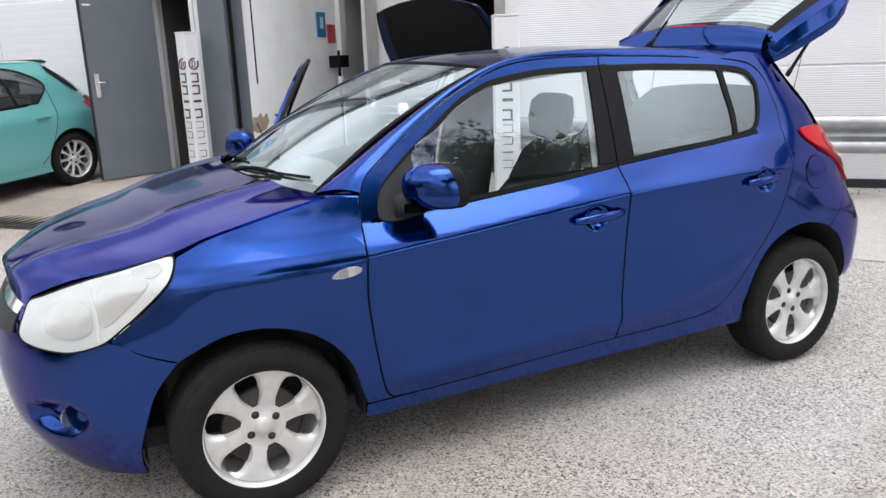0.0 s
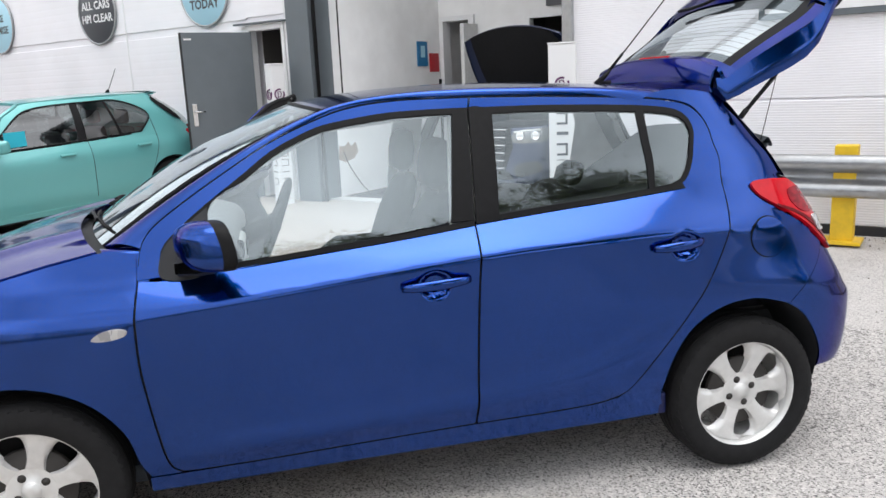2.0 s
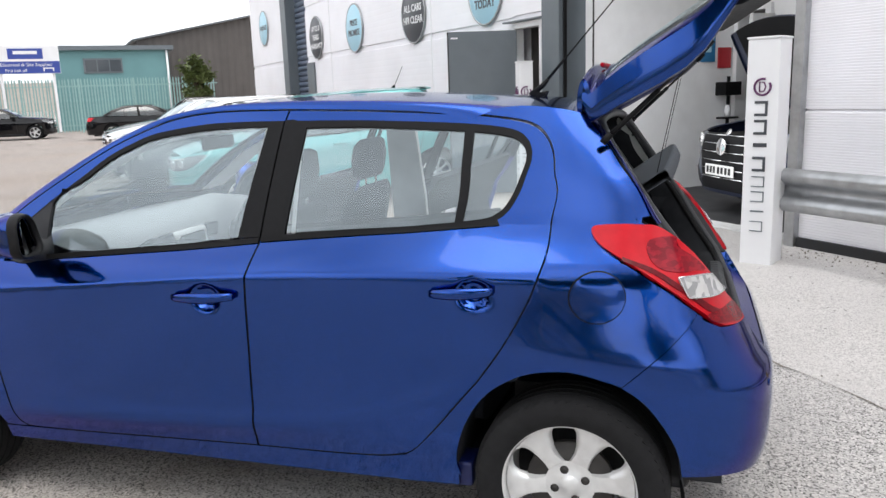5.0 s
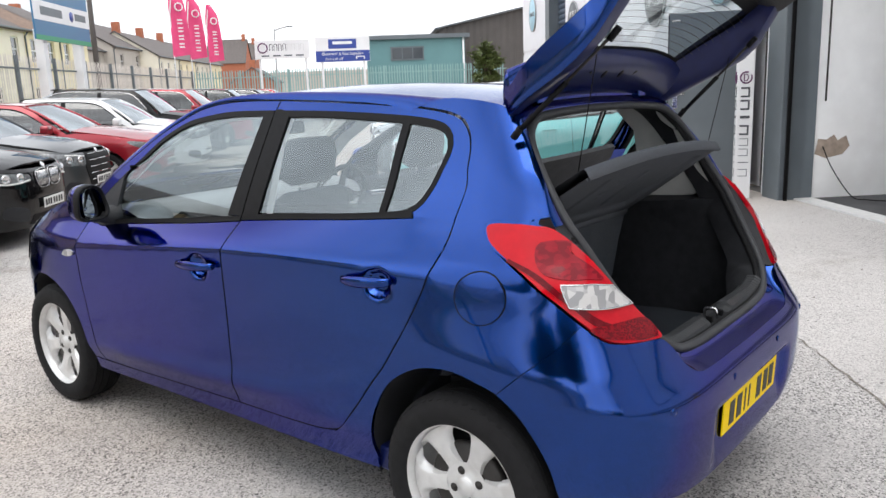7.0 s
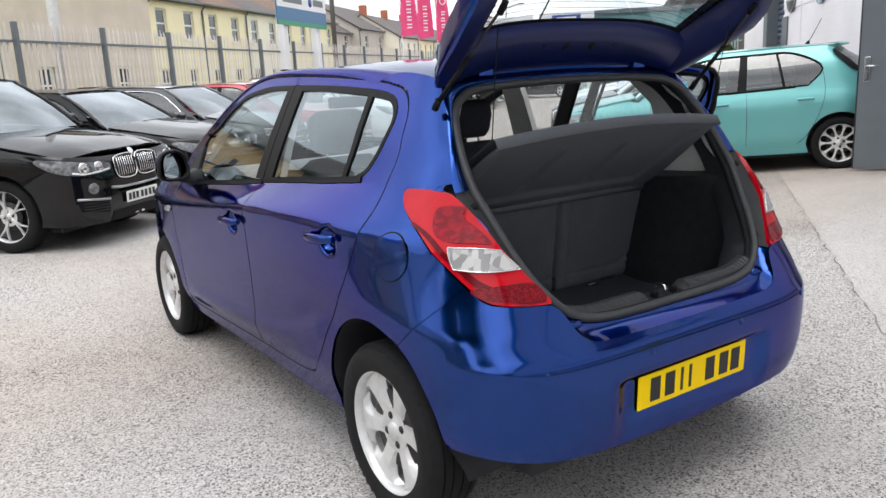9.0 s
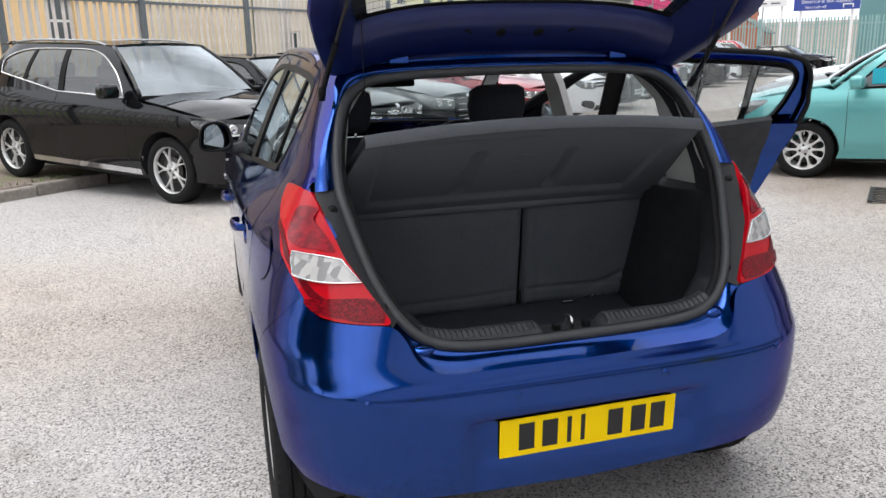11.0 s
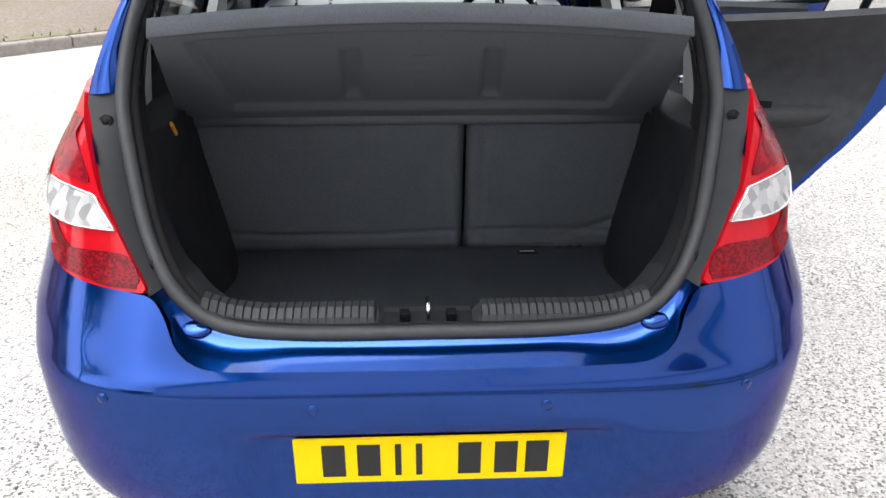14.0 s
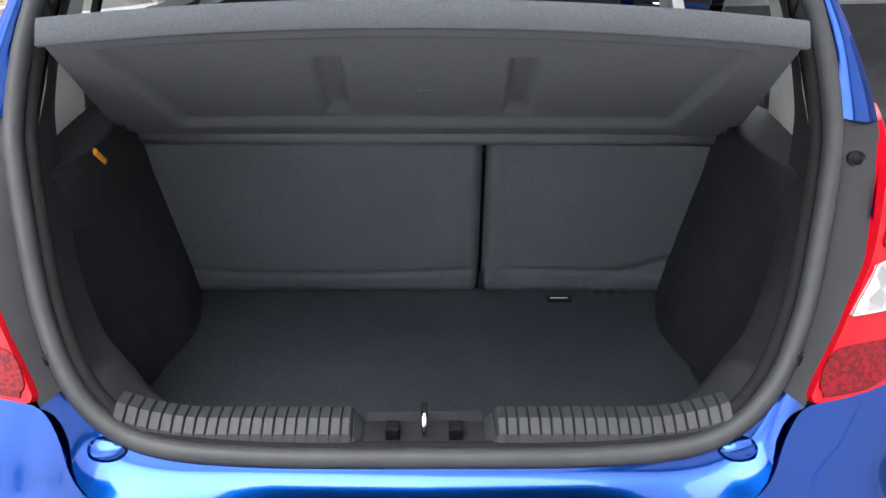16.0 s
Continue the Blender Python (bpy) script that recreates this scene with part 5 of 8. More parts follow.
part("wheel_spoke", join(box(-0.02, 0.02, -0.18, 0.18, -0.004, 0.008, 0.003), box(0.0, 0.18, -0.02, 0.02, -0.004, 0.008, 0.003)), PLASTIC, sw)
part("column", tube([(-0.42, 0.36, 0.92), (-0.62, 0.36, 0.84)], 0.045, 10), PLASTIC, car)
part("rear_view_mirror", box(-0.39, -0.37, -0.12, 0.12, 1.29, 1.35, 0.012), BLACK_TRIM, car)


def cushion(sections, name, label=""):
    """A padded form from cross-sections (centre, half width, half depth) up its length."""
    rows = []
    for c, d, hw, hd in sections:
        c, d = Vector(c), Vector(d).normalized()
        rows.append([c + V(0, hw * math.copysign(abs(math.cos(a)) ** 0.55, math.cos(a)), 0) + d * hd * math.copysign(abs(math.sin(a)) ** 0.7, math.sin(a)) for a in [k * math.tau / 24 for k in range(24)]])
    bm = loft(rows, closed_u=True)
    for r in (rows[0], rows[-1]):
        bm.faces.new([bm.verts.new(p) for p in r])
    bmesh.ops.remove_doubles(bm, verts=bm.verts, dist=1e-5)
    bmesh.ops.recalc_face_normals(bm, faces=bm.faces[:])
    return part(name, bm, FABRIC, car, label)


for yy in (-0.36, 0.36):
    n = V(0.95, 0, 0.25)
    cushion([((0.03, yy, 0.50), n, 0.20, 0.05), ((0.05, yy, 0.60), n, 0.245, 0.085), ((0.09, yy, 0.78), n, 0.25, 0.08), ((0.14, yy, 0.95), n, 0.235, 0.065), ((0.18, yy, 1.06), n, 0.20, 0.05), ((0.195, yy, 1.10), n, 0.15, 0.025)], "front_seat_back", "dark fabric front seat")
    cushion([((0.05, yy, 0.47), V(0, 0, 1), 0.23, 0.06), ((-0.2, yy, 0.49), V(0, 0, 1), 0.25, 0.09), ((-0.42, yy, 0.51), V(0, 0, 1), 0.24, 0.075), ((-0.48, yy, 0.51), V(0, 0, 1), 0.20, 0.03)], "front_seat_cushion")
    cushion([((0.185, yy, 1.125), n, 0.10, 0.025), ((0.175, yy, 1.15), n, 0.125, 0.05), ((0.18, yy, 1.22), n, 0.138, 0.055), ((0.185, yy, 1.285), n, 0.13, 0.045), ((0.188, yy, 1.305), n, 0.10, 0.02)], "head_restraint", "dark fabric head restraint")
    for dy in (-0.06, 0.06):
        part("restraint_rod", tube([(0.185, yy + dy, 1.07), (0.182, yy + dy, 1.15)], 0.006, 6), CHROME, car)
    cushion([((1.02, yy, 1.0), n, 0.10, 0.03), ((1.015, yy, 1.02), n, 0.12, 0.05), ((1.03, yy, 1.08), n, 0.12, 0.045), ((1.035, yy, 1.10), n, 0.08, 0.02)], "rear_head_restraint", "dark fabric head restraint")
cushion([((0.84, 0, 0.50), V(0.95, 0, 0.2), 0.62, 0.07), ((0.85, 0, 0.65), V(0.95, 0, 0.2), 0.64, 0.09), ((0.87, 0, 0.85), V(0.95, 0, 0.2), 0.63, 0.07), ((0.90, 0, 0.97), V(0.95, 0, 0.2), 0.58, 0.05), ((0.91, 0, 1.0), V(0.95, 0, 0.2), 0.50, 0.02)], "rear_bench_back")
cushion([((0.95, 0, 0.44), V(0, 0, 1), 0.62, 0.07), ((0.70, 0, 0.47), V(0, 0, 1), 0.64, 0.09), ((0.50, 0, 0.48), V(0, 0, 1), 0.62, 0.07), ((0.45, 0, 0.48), V(0, 0, 1), 0.55, 0.03)], "rear_bench_cushion")
part("underbody", box(-1.75, 1.62, -0.50, 0.50, 0.17, 0.26, 0.03), PLASTIC, car)
part("boot_well", box(1.05, 1.715, -0.57, 0.57, 0.25, 0.545), PLASTIC, car)
part("bulkhead", box(-1.55, -1.0, -0.62, 0.62, 0.25, 0.80, 0.05), PLASTIC, car)


# ---- wheels ----
def wheel_parts(parent, m, spokes=6, radius=0.300, rim=0.207, width=0.185, hole=0.47, mat=None, tread=True, twin=False):
    """A wheel whose outer face looks along its -z; parts: disc, tyre, rim, bolts."""
    w = part("wheel", lathe([(0.03, 0.05), (0.135, 0.05), (0.137, 0.058), (0.137, 0.072), (0.03, 0.075)], 28), STEEL, parent, "", m)
    h = width
    prof = [(rim * 1.0, h), (rim * 1.06, h * 1.04), (radius * 0.86, h * 1.05), (radius * 0.955, h * 0.98), (radius * 0.985, h * 0.90)]
    if tread:
        for c in (0.78, 0.60, 0.40, 0.22):
            prof += [(radius, h * (c + 0.06)), (radius, h * (c + 0.02)), (radius * 0.972, h * (c + 0.012)), (radius * 0.972, h * (c - 0.012)), (radius, h * (c - 0.02))]
    prof += [(radius * 0.985, h * 0.10), (radius * 0.955, h * 0.02), (radius * 0.86, -h * 0.05), (rim * 1.06, -h * 0.03), (rim * 1.0, h * 0.02)]
    ty = part("tyre", sharpen(lathe(prof, 56), 35), RUBBER, w)
    if tread:
        lugs = []
        for k in range(56):
            a = k * math.tau / 56
            for sgn, c in ((1, 0.085), (-1, 0.915)):
                mm = pose(0, 0, 0, 0, 0, math.degrees(a)) @ pose(radius * 0.972, 0, h * c, 12 * sgn, 26 * sgn, 0)
                b = box(-0.008, 0.0014, -0.0085, 0.0085, -h * 0.085, h * 0.085, 0, 1, mm)
                lugs.append(b)
        tagged(part("tread", join(*lugs), RUBBER, ty), kind="stuff")
    # rim: barrel, lip, spokes, hub
    face = 0.030
    ra, rb = rim * 0.36, rim * 0.95
    pieces = [lathe([(rim * 0.90, h * 0.9), (rim * 0.955, h * 0.5), (rim * 0.95, face + 0.012), (rb, face + 0.004), (rb + 0.004, face - 0.004), (rim * 0.985, 0.004), (rim * 1.03, 0.004), (rim * 1.03, 0.012)], 60)]
    n, half = 10, math.pi / spokes
    for k in range(spokes if twin else 0):
        a0 = k * math.tau / spokes
        for fan in (-1, 1):
            arm = []
            for i in range(7):
                t = i / 6
                r, off = lerp(rim * 0.16, rb, t), fan * (0.05 + 0.30 * max(0.0, t - 0.35))
                c, s_, wid = math.cos(a0 + off), math.sin(a0 + off), lerp(0.010, 0.006, t)
                arm.append([V(r * c - e * s_, r * s_ + e * c, face - 0.004 * math.sin(math.pi * t) + dz) for e, dz in ((-wid, 0.022), (-wid, 0.003), (-wid * 0.7, 0.0), (wid * 0.7, 0.0), (wid, 0.003), (wid, 0.022))])
            pieces.append(sharpen(loft(arm, outward=V(0, 0, -1)), 40))
    for k in range(0 if twin else spokes):
        a0 = k * math.tau / spokes
        rows = []
        for i in range(n + 1):
            t = i / n
            r = lerp(ra, rb, t)
            open_ = hole * half * max(0.0, 1 - abs((t - 0.53) / 0.47) ** 2.6) ** 0.5
            wid = half - open_
            z = face + 0.010 * (1 - t) ** 2 - 0.004 * math.sin(math.pi * t)
            row = []
            for j in range(9):
                s = j / 4 - 1
                dz = 0.006 * abs(s) ** 3 + (0.020 if j in (0, 8) else 0)
                ss = s if 0 < j < 8 else s * 1.0
                ang = a0 + ss * wid * (0.97 if 0 < j < 8 else 1.0)
                row.append(V(r * math.cos(ang), r * math.sin(ang), z + dz))
            rows.append(row)
        pieces.append(sharpen(loft(rows, outward=V(0, 0, -1)), 55))
    pieces.append(lathe([(0.0, face + 0.002), (0.026, face + 0.002), (0.029, face + 0.006), (0.031, face + 0.010), (ra * 0.9, face + 0.012), (ra * 1.04, face + 0.012)], 32))
    if twin:
        part("barrel", lathe([(0.03, h * 0.42), (rim * 0.5, h * 0.42), (rim * 0.92, h * 0.42), (rim * 0.94, face + 0.02)], 40), INK, w)
    rm = part("rim", join(*pieces), mat or ALLOY, w, "silver alloy wheel")
    for k in range(4):
        a = math.radians(45 + 90 * k + 32)
        part("wheel_bolt", lathe([(0.0, face + 0.006), (0.008, face + 0.006), (0.009, face + 0.010), (0.0135, face + 0.0095), (0.0145, face + 0.013)], 10, pose(0.05 * math.cos(a), 0.05 * math.sin(a), 0)), STEEL, rm)
    part("centre_cap", join(lathe([(0.0, face - 0.001), (0.024, face), (0.026, face + 0.004)], 24)), CHROME if mat else ALLOY, rm)
    return w


for x in (-AXLE, AXLE):
    for sd in (-1, 1):
        m = pose(x, sd * (TRACK + 0.072), TYRE_R, 0, 0, 0) @ (pose(0, 0, 0, -90, 0, 0) if sd < 0 else pose(0, 0, 0, 90, 0, 0))
        wheel_parts(car, m @ pose(0, 0, 0, 0, 0, -16 if x < 0 else -7))

# ---- parked cars: nose towards -x, one shell each, with its own outline ----
PRIVACY = glass_material("dark_car_glass", (0.25, 0.28, 0.29))
SHEEN_GLASS = glass_material("car_screen_glass", (0.50, 0.54, 0.55), (0.90, 0.96, 1.0), 0.30)


def parked_car(name, label, colour, m, length=4.3, width=1.78, height=1.45, base=2.65, nose=0.85, belt=0.93, hood=0.92, sill=0.22, tyre=0.32, roof=(-0.35, 1.05), a_base=-1.05, d_base=1.75, face="plain", fine=0.07, spokes=5, group="cars parked in the yard", metal=0.5, bonnet_open=0.0, rear="hatch", rim_mat=None, glass=None, quarter=False, window=None):
    xn, xt = -base / 2 - nose, length - base / 2 - nose
    hw = width / 2
    xf, xr = -base / 2 + 0.1, base / 2 - 0.25
    nose_x = [(0.1, xn + 0.16), (0.22, xn + 0.05), (0.4, xn), (0.58, xn + 0.01), (hood - 0.2, xn + 0.025), (hood - 0.09, xn + 0.07), (hood - 0.04, xn + 0.18), (hood + 0.1, xn + 0.45), (height, xn + 0.9)]
    tail_x = [(0.1, xt - 0.14), (0.22, xt - 0.04), (0.4, xt), (0.62, xt - 0.01), (belt, xt - 0.10), (belt + 0.15, xt - 0.18), (height, xt - 0.42)]
    if rear == "hatch":
        tail_x = tail_x[:4] + [(belt - 0.07, xt - 0.05), (belt + 0.06, xt - 0.12), (lerp(belt, height, 0.5), lerp(xt - 0.12, roof[1] + 0.05, 0.42)), (height - 0.08, roof[1] + 0.06), (height + 0.05, roof[1])]
    flare = [(0.0, hw - 0.06), (sill, hw - 0.045), (0.38, hw - 0.015), (0.55, hw - 0.008), (belt - 0.16, hw), (belt - 0.10, hw - 0.012), (belt, hw - 0.06), (lerp(belt, height, 0.5), hw - 0.16), (height - 0.05, hw - 0.29), (height + 0.1, hw - 0.40)]

    def skin(u, z, side=-1, out=0.0):
        b = table(z, flare)
        if u > xr:
            psi = min(1.0, (u - xr) / 1.8) * math.pi / 2
            n, a, x0, sg = 4.2, table(z, tail_x) - xr, xr, 1
        elif u < xf:
            psi = min(1.0, (xf - u) / 1.8) * math.pi / 2
            n, a, x0, sg = (5.0 if face == "suv" else 3.4), xf - table(z, nose_x), xf, -1
        else:
            return V(u, side * (b + out), z)
        r = (math.sin(psi) ** n + math.cos(psi) ** n) ** (-1 / n)
        return V(x0 + sg * (a + out) * r * math.sin(psi), side * (b + out) * r * math.cos(psi), z)

    def su(x, z):
        if xf <= x <= xr:
            return x
        lo, hi = (xr, xr + 1.8) if x > 0 else (xf, xf - 1.8)
        for _ in range(24):
            mid = (lo + hi) / 2
            p = skin(mid, z).x
            lo, hi = (lo, mid) if ((p > x) if x > 0 else (p < x)) else (mid, hi)
        return lo

    def ny(y, z, tail=False):
        lo, hi = (xr, xr + 1.8) if tail else (xf, xf - 1.8)
        for _ in range(24):
            mid = (lo + hi) / 2
            lo, hi = (lo, mid) if -skin(mid, z).y < y else (mid, hi)
        return lo

    def pane(pts, side, out=0.0, depth=0.01, step=fine, steps=4):
        pp = [(su(p[0], p[1]), p[1], *p[2:]) if not isinstance(p[0], str) else (ny(p[1], p[2], p[0] == "t"), p[2], *p[3:]) for p in pts]
        return sheet_panel(smooth(pp, steps), lambda u, z: skin(u, z, side, out), step, depth, V(0.01 if pts[0][0] == "t" else -0.01 if isinstance(pts[0][0], str) else 0, side, 0.05))

    root = thing(name, label, "car", m, group)
    pm = colour
    R = tyre * 1.16
    def arc(cx):
        return [(cx + R * math.cos(a), max(sill, tyre + R * math.sin(a))) for a in [math.pi * (1.13 - 1.26 * k / 8) for k in range(9)]]
    zb0 = belt - 0.03
    half = [(a_base + 0.05, zb0 + 0.02), (lerp(a_base, d_base, 0.5), belt), (d_base - 0.1, belt + 0.03), (xt - 0.16, belt + 0.02, 1), ("t", 0.0, belt + 0.02, 1), ("t", 0.0, sill, 1), (xt - 0.3, sill, 1)]
    ar, af = arc(base / 2), arc(-base / 2)
    half += [(x, z, 1) if k in (0, 8) else (x, z) for k, (x, z) in enumerate(reversed(ar))]
    half += [(x, z, 1) if k in (0, 8) else (x, z) for k, (x, z) in enumerate(reversed(af))]
    half += [(xn + 0.3, sill, 1), ("f", 0.0, sill, 1), ("f", 0.0, hood - 0.10, 1), ("f", hw * 0.62, hood - 0.085), (xn + 0.42, hood - 0.05), (xn + 0.8, hood - 0.0), (a_base - 0.1, hood + 0.03, 1)]
    body = part("body", join(*[pane(half, sd, 0.0, 0.02) for sd in (-1, 1)]), pm, root)
    for sd in (-1, 1):
        for cx in (-base / 2, base / 2):
            aa = arc(cx)
            part("wheel_arch", loft([[skin(su(x, z), z, sd, -0.004 - 0.02 * k) - V(0, sd * 0.26 * k, 0) for x, z in aa] for k in (0, 1)]), PLASTIC, root)
            wm = pose(cx, sd * (hw - 0.035), tyre) @ (pose(0, 0, 0, -90, 0, 0) if sd < 0 else pose(0, 0, 0, 90, 0, 0))
            wheel_parts(root, wm, spokes, tyre, tyre * 0.70, 0.21, 0.72, rim_mat, False, face == "suv")
    # bonnet
    rows = []
    for k in range(9):
        t = k / 8
        x, z = lerp(xn + 0.20, a_base - 0.02, t), table(t, [(0, hood - 0.09), (0.25, hood - 0.03), (0.6, hood + 0.02), (1, hood + 0.065)])
        e = abs(skin(su(x, z), z).y) - 0.02
        rows.append([V(x - 0.10 * (1 - w * w), w * e, z + 0.05 * (1 - abs(w) ** 2.5) + 0.008 * math.exp(-((abs(w) - 0.55) / 0.1) ** 2)) for w in [j / 6 - 1 for j in range(13)]])
    bn = part("bonnet", loft(rows, depth=0.02, outward=V(0, 0, 1)), pm, root)
    if bonnet_open:
        hx, hz = a_base - 0.05, hood + 0.07
        bn.matrix_basis = pose(hx, 0, hz, 0, bonnet_open, 0) @ Matrix.Diagonal((1.12, 1.14, 1, 1)) @ pose(-hx, 0, -hz)
        part("engine_bay", box(xn + 0.22, a_base - 0.1, -hw + 0.2, hw - 0.2, 0.4, hood - 0.12, 0.05), BLACK_TRIM, root)
        part("engine_cover", box(xn + 0.45, a_base - 0.3, -0.3, 0.3, hood - 0.14, hood - 0.05, 0.04), PLASTIC, root)
        part("bonnet_lining", loft([[p - V(0, 0, 0.03) for p in r[1:-1]] for r in rows[:-1]], outward=V(0, 0, -1)), BLACK_TRIM, bn)
    # greenhouse
    rf, rr = roof
    top = height
    def screen(w, t, front=True):
        b0, b1 = (a_base, rf) if front else (d_base + (0.30 if rear == "hatch" else 0.05), rr)
        sg = -1 if front else 1
        y0, y1 = hw - 0.085, hw - 0.29
        lo = V(b0 + sg * 0.12 * (1 - w * w), w * y0, belt + (0.03 if front else 0.06))
        hi = V(b1 + sg * 0.06 * (1 - w * w), w * y1, top - 0.055 + 0.02 * (1 - w * w))
        return lo.lerp(hi, t) + V(sg * 0.02, 0, 0.02) * math.sin(math.pi * t)
    part("windscreen", loft([[screen(k / 5 - 1, j / 5) for k in range(11)] for j in range(6)], outward=V(-1, 0, 1)), SHEEN_GLASS, root)
    for w in (-1, 1):
        part("screen_pillar", tube([screen(w, j / 8) for j in range(9)], 0.022, 8), pm, root)
    def rear_half(z):
        return max(0.1, table(z, flare) - table(z, [(belt, 0.05), (top - 0.07, 0.015)]))

    def tail_point(w, z, out=0.0):
        e = abs(w) * rear_half(z)
        return skin(ny(max(1e-4, e), z, True), z, 1 if w > 0 else -1, out)
    if rear == "hatch":
        zs = [lerp(belt + 0.05, top - 0.075, j / 6) for j in range(7)]
        part("rear_screen", loft([[tail_point(k / 6 - 1, z, -0.004) for k in range(13)] for z in zs], outward=V(1, 0, 0.5)), glass or PRIVACY, root)
        part("tailgate_panel", loft([[tail_point(k / 6 - 1, z, 0.002) for k in range(13)] for z in (belt + 0.0, belt + 0.03, belt + 0.06)], depth=0.01, outward=V(1, 0, 0.3)), pm, root)
        edge = [tail_point(k / 6 - 1, top - 0.07) for k in range(13)]
        part("spoiler", loft([[p + V(-0.06, 0, 0.045) for p in edge], [p + V(0.02, 0, 0.042) for p in edge], [p + V(0.085, 0, 0.022) for p in edge], [p + V(0.08, 0, 0.006) for p in edge], [p + V(-0.02, 0, -0.004) for p in edge]], outward=V(0.3, 0, 1)), pm, root)
    else:
        part("rear_screen", loft([[screen(k / 5 - 1, j / 5, False) for k in range(11)] for j in range(6)], outward=V(1, 0, 1)), glass or PRIVACY, root)
    rows = []
    for k in range(9):
        t = k / 8
        x = lerp(rf, rr, t)
        z = top - 0.055 + 0.04 * math.sin(math.pi * min(1, 0.15 + 0.7 * t)) - 0.02 * t
        bow = 0.06 * (1 - 2 * t)
        rows.append([V(x - bow * (1 - w * w), w * (hw - 0.295), z + 0.025 * (1 - w * w)) for w in [j / 4 - 1 for j in range(9)]])
    part("roof", loft(rows, depth=0.02, outward=V(0, 0, 1)), pm, root)
    zt = top - 0.10
    for sd in (-1, 1):
        ws = [(a_base + 0.22, belt + 0.005, 1), (lerp(a_base, rf, 0.55) + 0.08, lerp(belt, zt, 0.55)), (rf + 0.10, zt - 0.01), (lerp(rf, rr, 0.5), zt + 0.012), (rr - 0.12, zt - 0.02), (lerp(rr, d_base, 0.5), lerp(zt, belt, 0.45)), (d_base - 0.15, belt + 0.055, 1), (lerp(a_base, d_base, 0.5), belt + 0.02)]
        if quarter:
            ws[4:7] = [(0.80, zt - 0.012), (1.09, lerp(zt, belt, 0.45)), (0.93, belt + 0.035, 1)]
            part("shoulder_panel", strip_on(skin, [(su(0.80, belt), belt - 0.012), (ny(rear_half(belt), belt, True), belt - 0.012)], [(su(0.80, belt), belt + 0.030), (ny(rear_half(belt + 0.05), belt + 0.05, True), belt + 0.056)], sd, 0.002), pm, root)
            zs_ = [lerp(belt + 0.12, top - 0.10, j / 8) for j in range(9)]
            back = [ny(rear_half(z), z, True) for z in zs_]
            fore = [su(skin(u, z).x - 0.004 - 0.085 * math.sin(math.pi * (j + 0.5) / 9) ** 0.7, z) for j, (u, z) in enumerate(zip(back, zs_))]
            part("screen_corner", loft([[skin(lerp(a, b, k / 2), z, sd, 0.018) for a, b, z in zip(fore, back, zs_)] for k in range(3)], depth=0.006, outward=V(0.3, sd, 0)), BLACK_TRIM, root)
            part("tail_light_corner", pane([(xt - 0.34, belt + 0.045), (xt - 0.20, belt + 0.035), (xt - 0.13, belt - 0.02), (xt - 0.12, belt - 0.11), (xt - 0.20, belt - 0.09), (xt - 0.29, belt - 0.01)], sd, 0.010, 0.01, 0.03), DARK_RED, root)
        if window:
            ws[2:8] = window
            part("shoulder_panel", strip_on(skin, [(-0.70, belt - 0.006), (1.85, belt - 0.006)], [(-0.70, belt + 0.003), (0.42, belt + 0.028), (1.50, belt + 0.178), (1.85, belt + 0.19)], sd, 0.0), pm, root)
            part("window_divider", strip_on(skin, [(1.02, belt + 0.10), (0.93, zt)], [(1.075, belt + 0.11), (0.985, zt)], sd, 0.002), BLACK_TRIM, root)
        gp = part("side_window", pane(ws, sd, -0.006, 0.0), glass or PRIVACY, root)
        bp = lerp(a_base, d_base, 0.46)
        # frame: pillars and roof side in body colour, over the glass line
        oa = [(a_base - 0.02, belt - 0.04), (lerp(a_base, rf, 0.5), lerp(belt, top - 0.06, 0.5)), (rf, top - 0.06), (lerp(rf, rr, 0.5), top - 0.045), (rr, top - 0.06), (lerp(rr, d_base + 0.28, 0.5), lerp(top - 0.06, belt, 0.45)), (d_base + (0.28 if rear == "hatch" else 0.02), belt + 0.03)]
        ia = ws[:7]
        def sp(p):
            q = skin(su(p.x, p.y), p.y, sd)
            return V(p.x, q.y, p.y)
        pb = resample([(p[0], p[1], 0) for p in smooth(ia, 5, False)], 40)
        if rear == "hatch":
            oa = [(x, z) for x, z in oa[:5]] + [(ny(rear_half(z), z, True), z) for z in (top - 0.07, lerp(top - 0.07, belt, 0.33), lerp(top - 0.07, belt, 0.66), belt + 0.045)]
            oa[4] = (lerp(rf, rr, 0.86), top - 0.052)
            qa = resample([(p[0], p[1], 0) for p in smooth(oa, 5, False)], 40)
            qb = resample([(su(p[0], p[1]), p[1], 0) for p in smooth(ia, 5, False)], 40)
            rows = [[skin(lerp(a.x, b.x, k / 5), lerp(a.y, b.y, k / 5), sd) for a, b in zip(qa, qb)] for k in range(6)]
            part("pillar_frame", loft(rows, depth=0.015, outward=V(0, sd, 0.2)), pm, root)
        else:
            pa = resample([(p[0], p[1], 0) for p in smooth(oa, 5, False)], 40)
            part("pillar_frame", loft([[sp(a).lerp(sp(b), k / 3) for a, b in zip(pa, pb)] for k in range(4)], depth=0.015, outward=V(0, sd, 0.2)), pm, root)
        part("window_trim", tube([sp(p) + V(0, sd * 0.004, 0) for p in pb] + [skin(x, z, sd, 0.004) for x, z in ((lerp(a_base, d_base, 0.5), belt + 0.02),)] + [sp(pb[0])], 0.009, 5), CHROME if face in ("suv", "hex") else BLACK_TRIM, root)
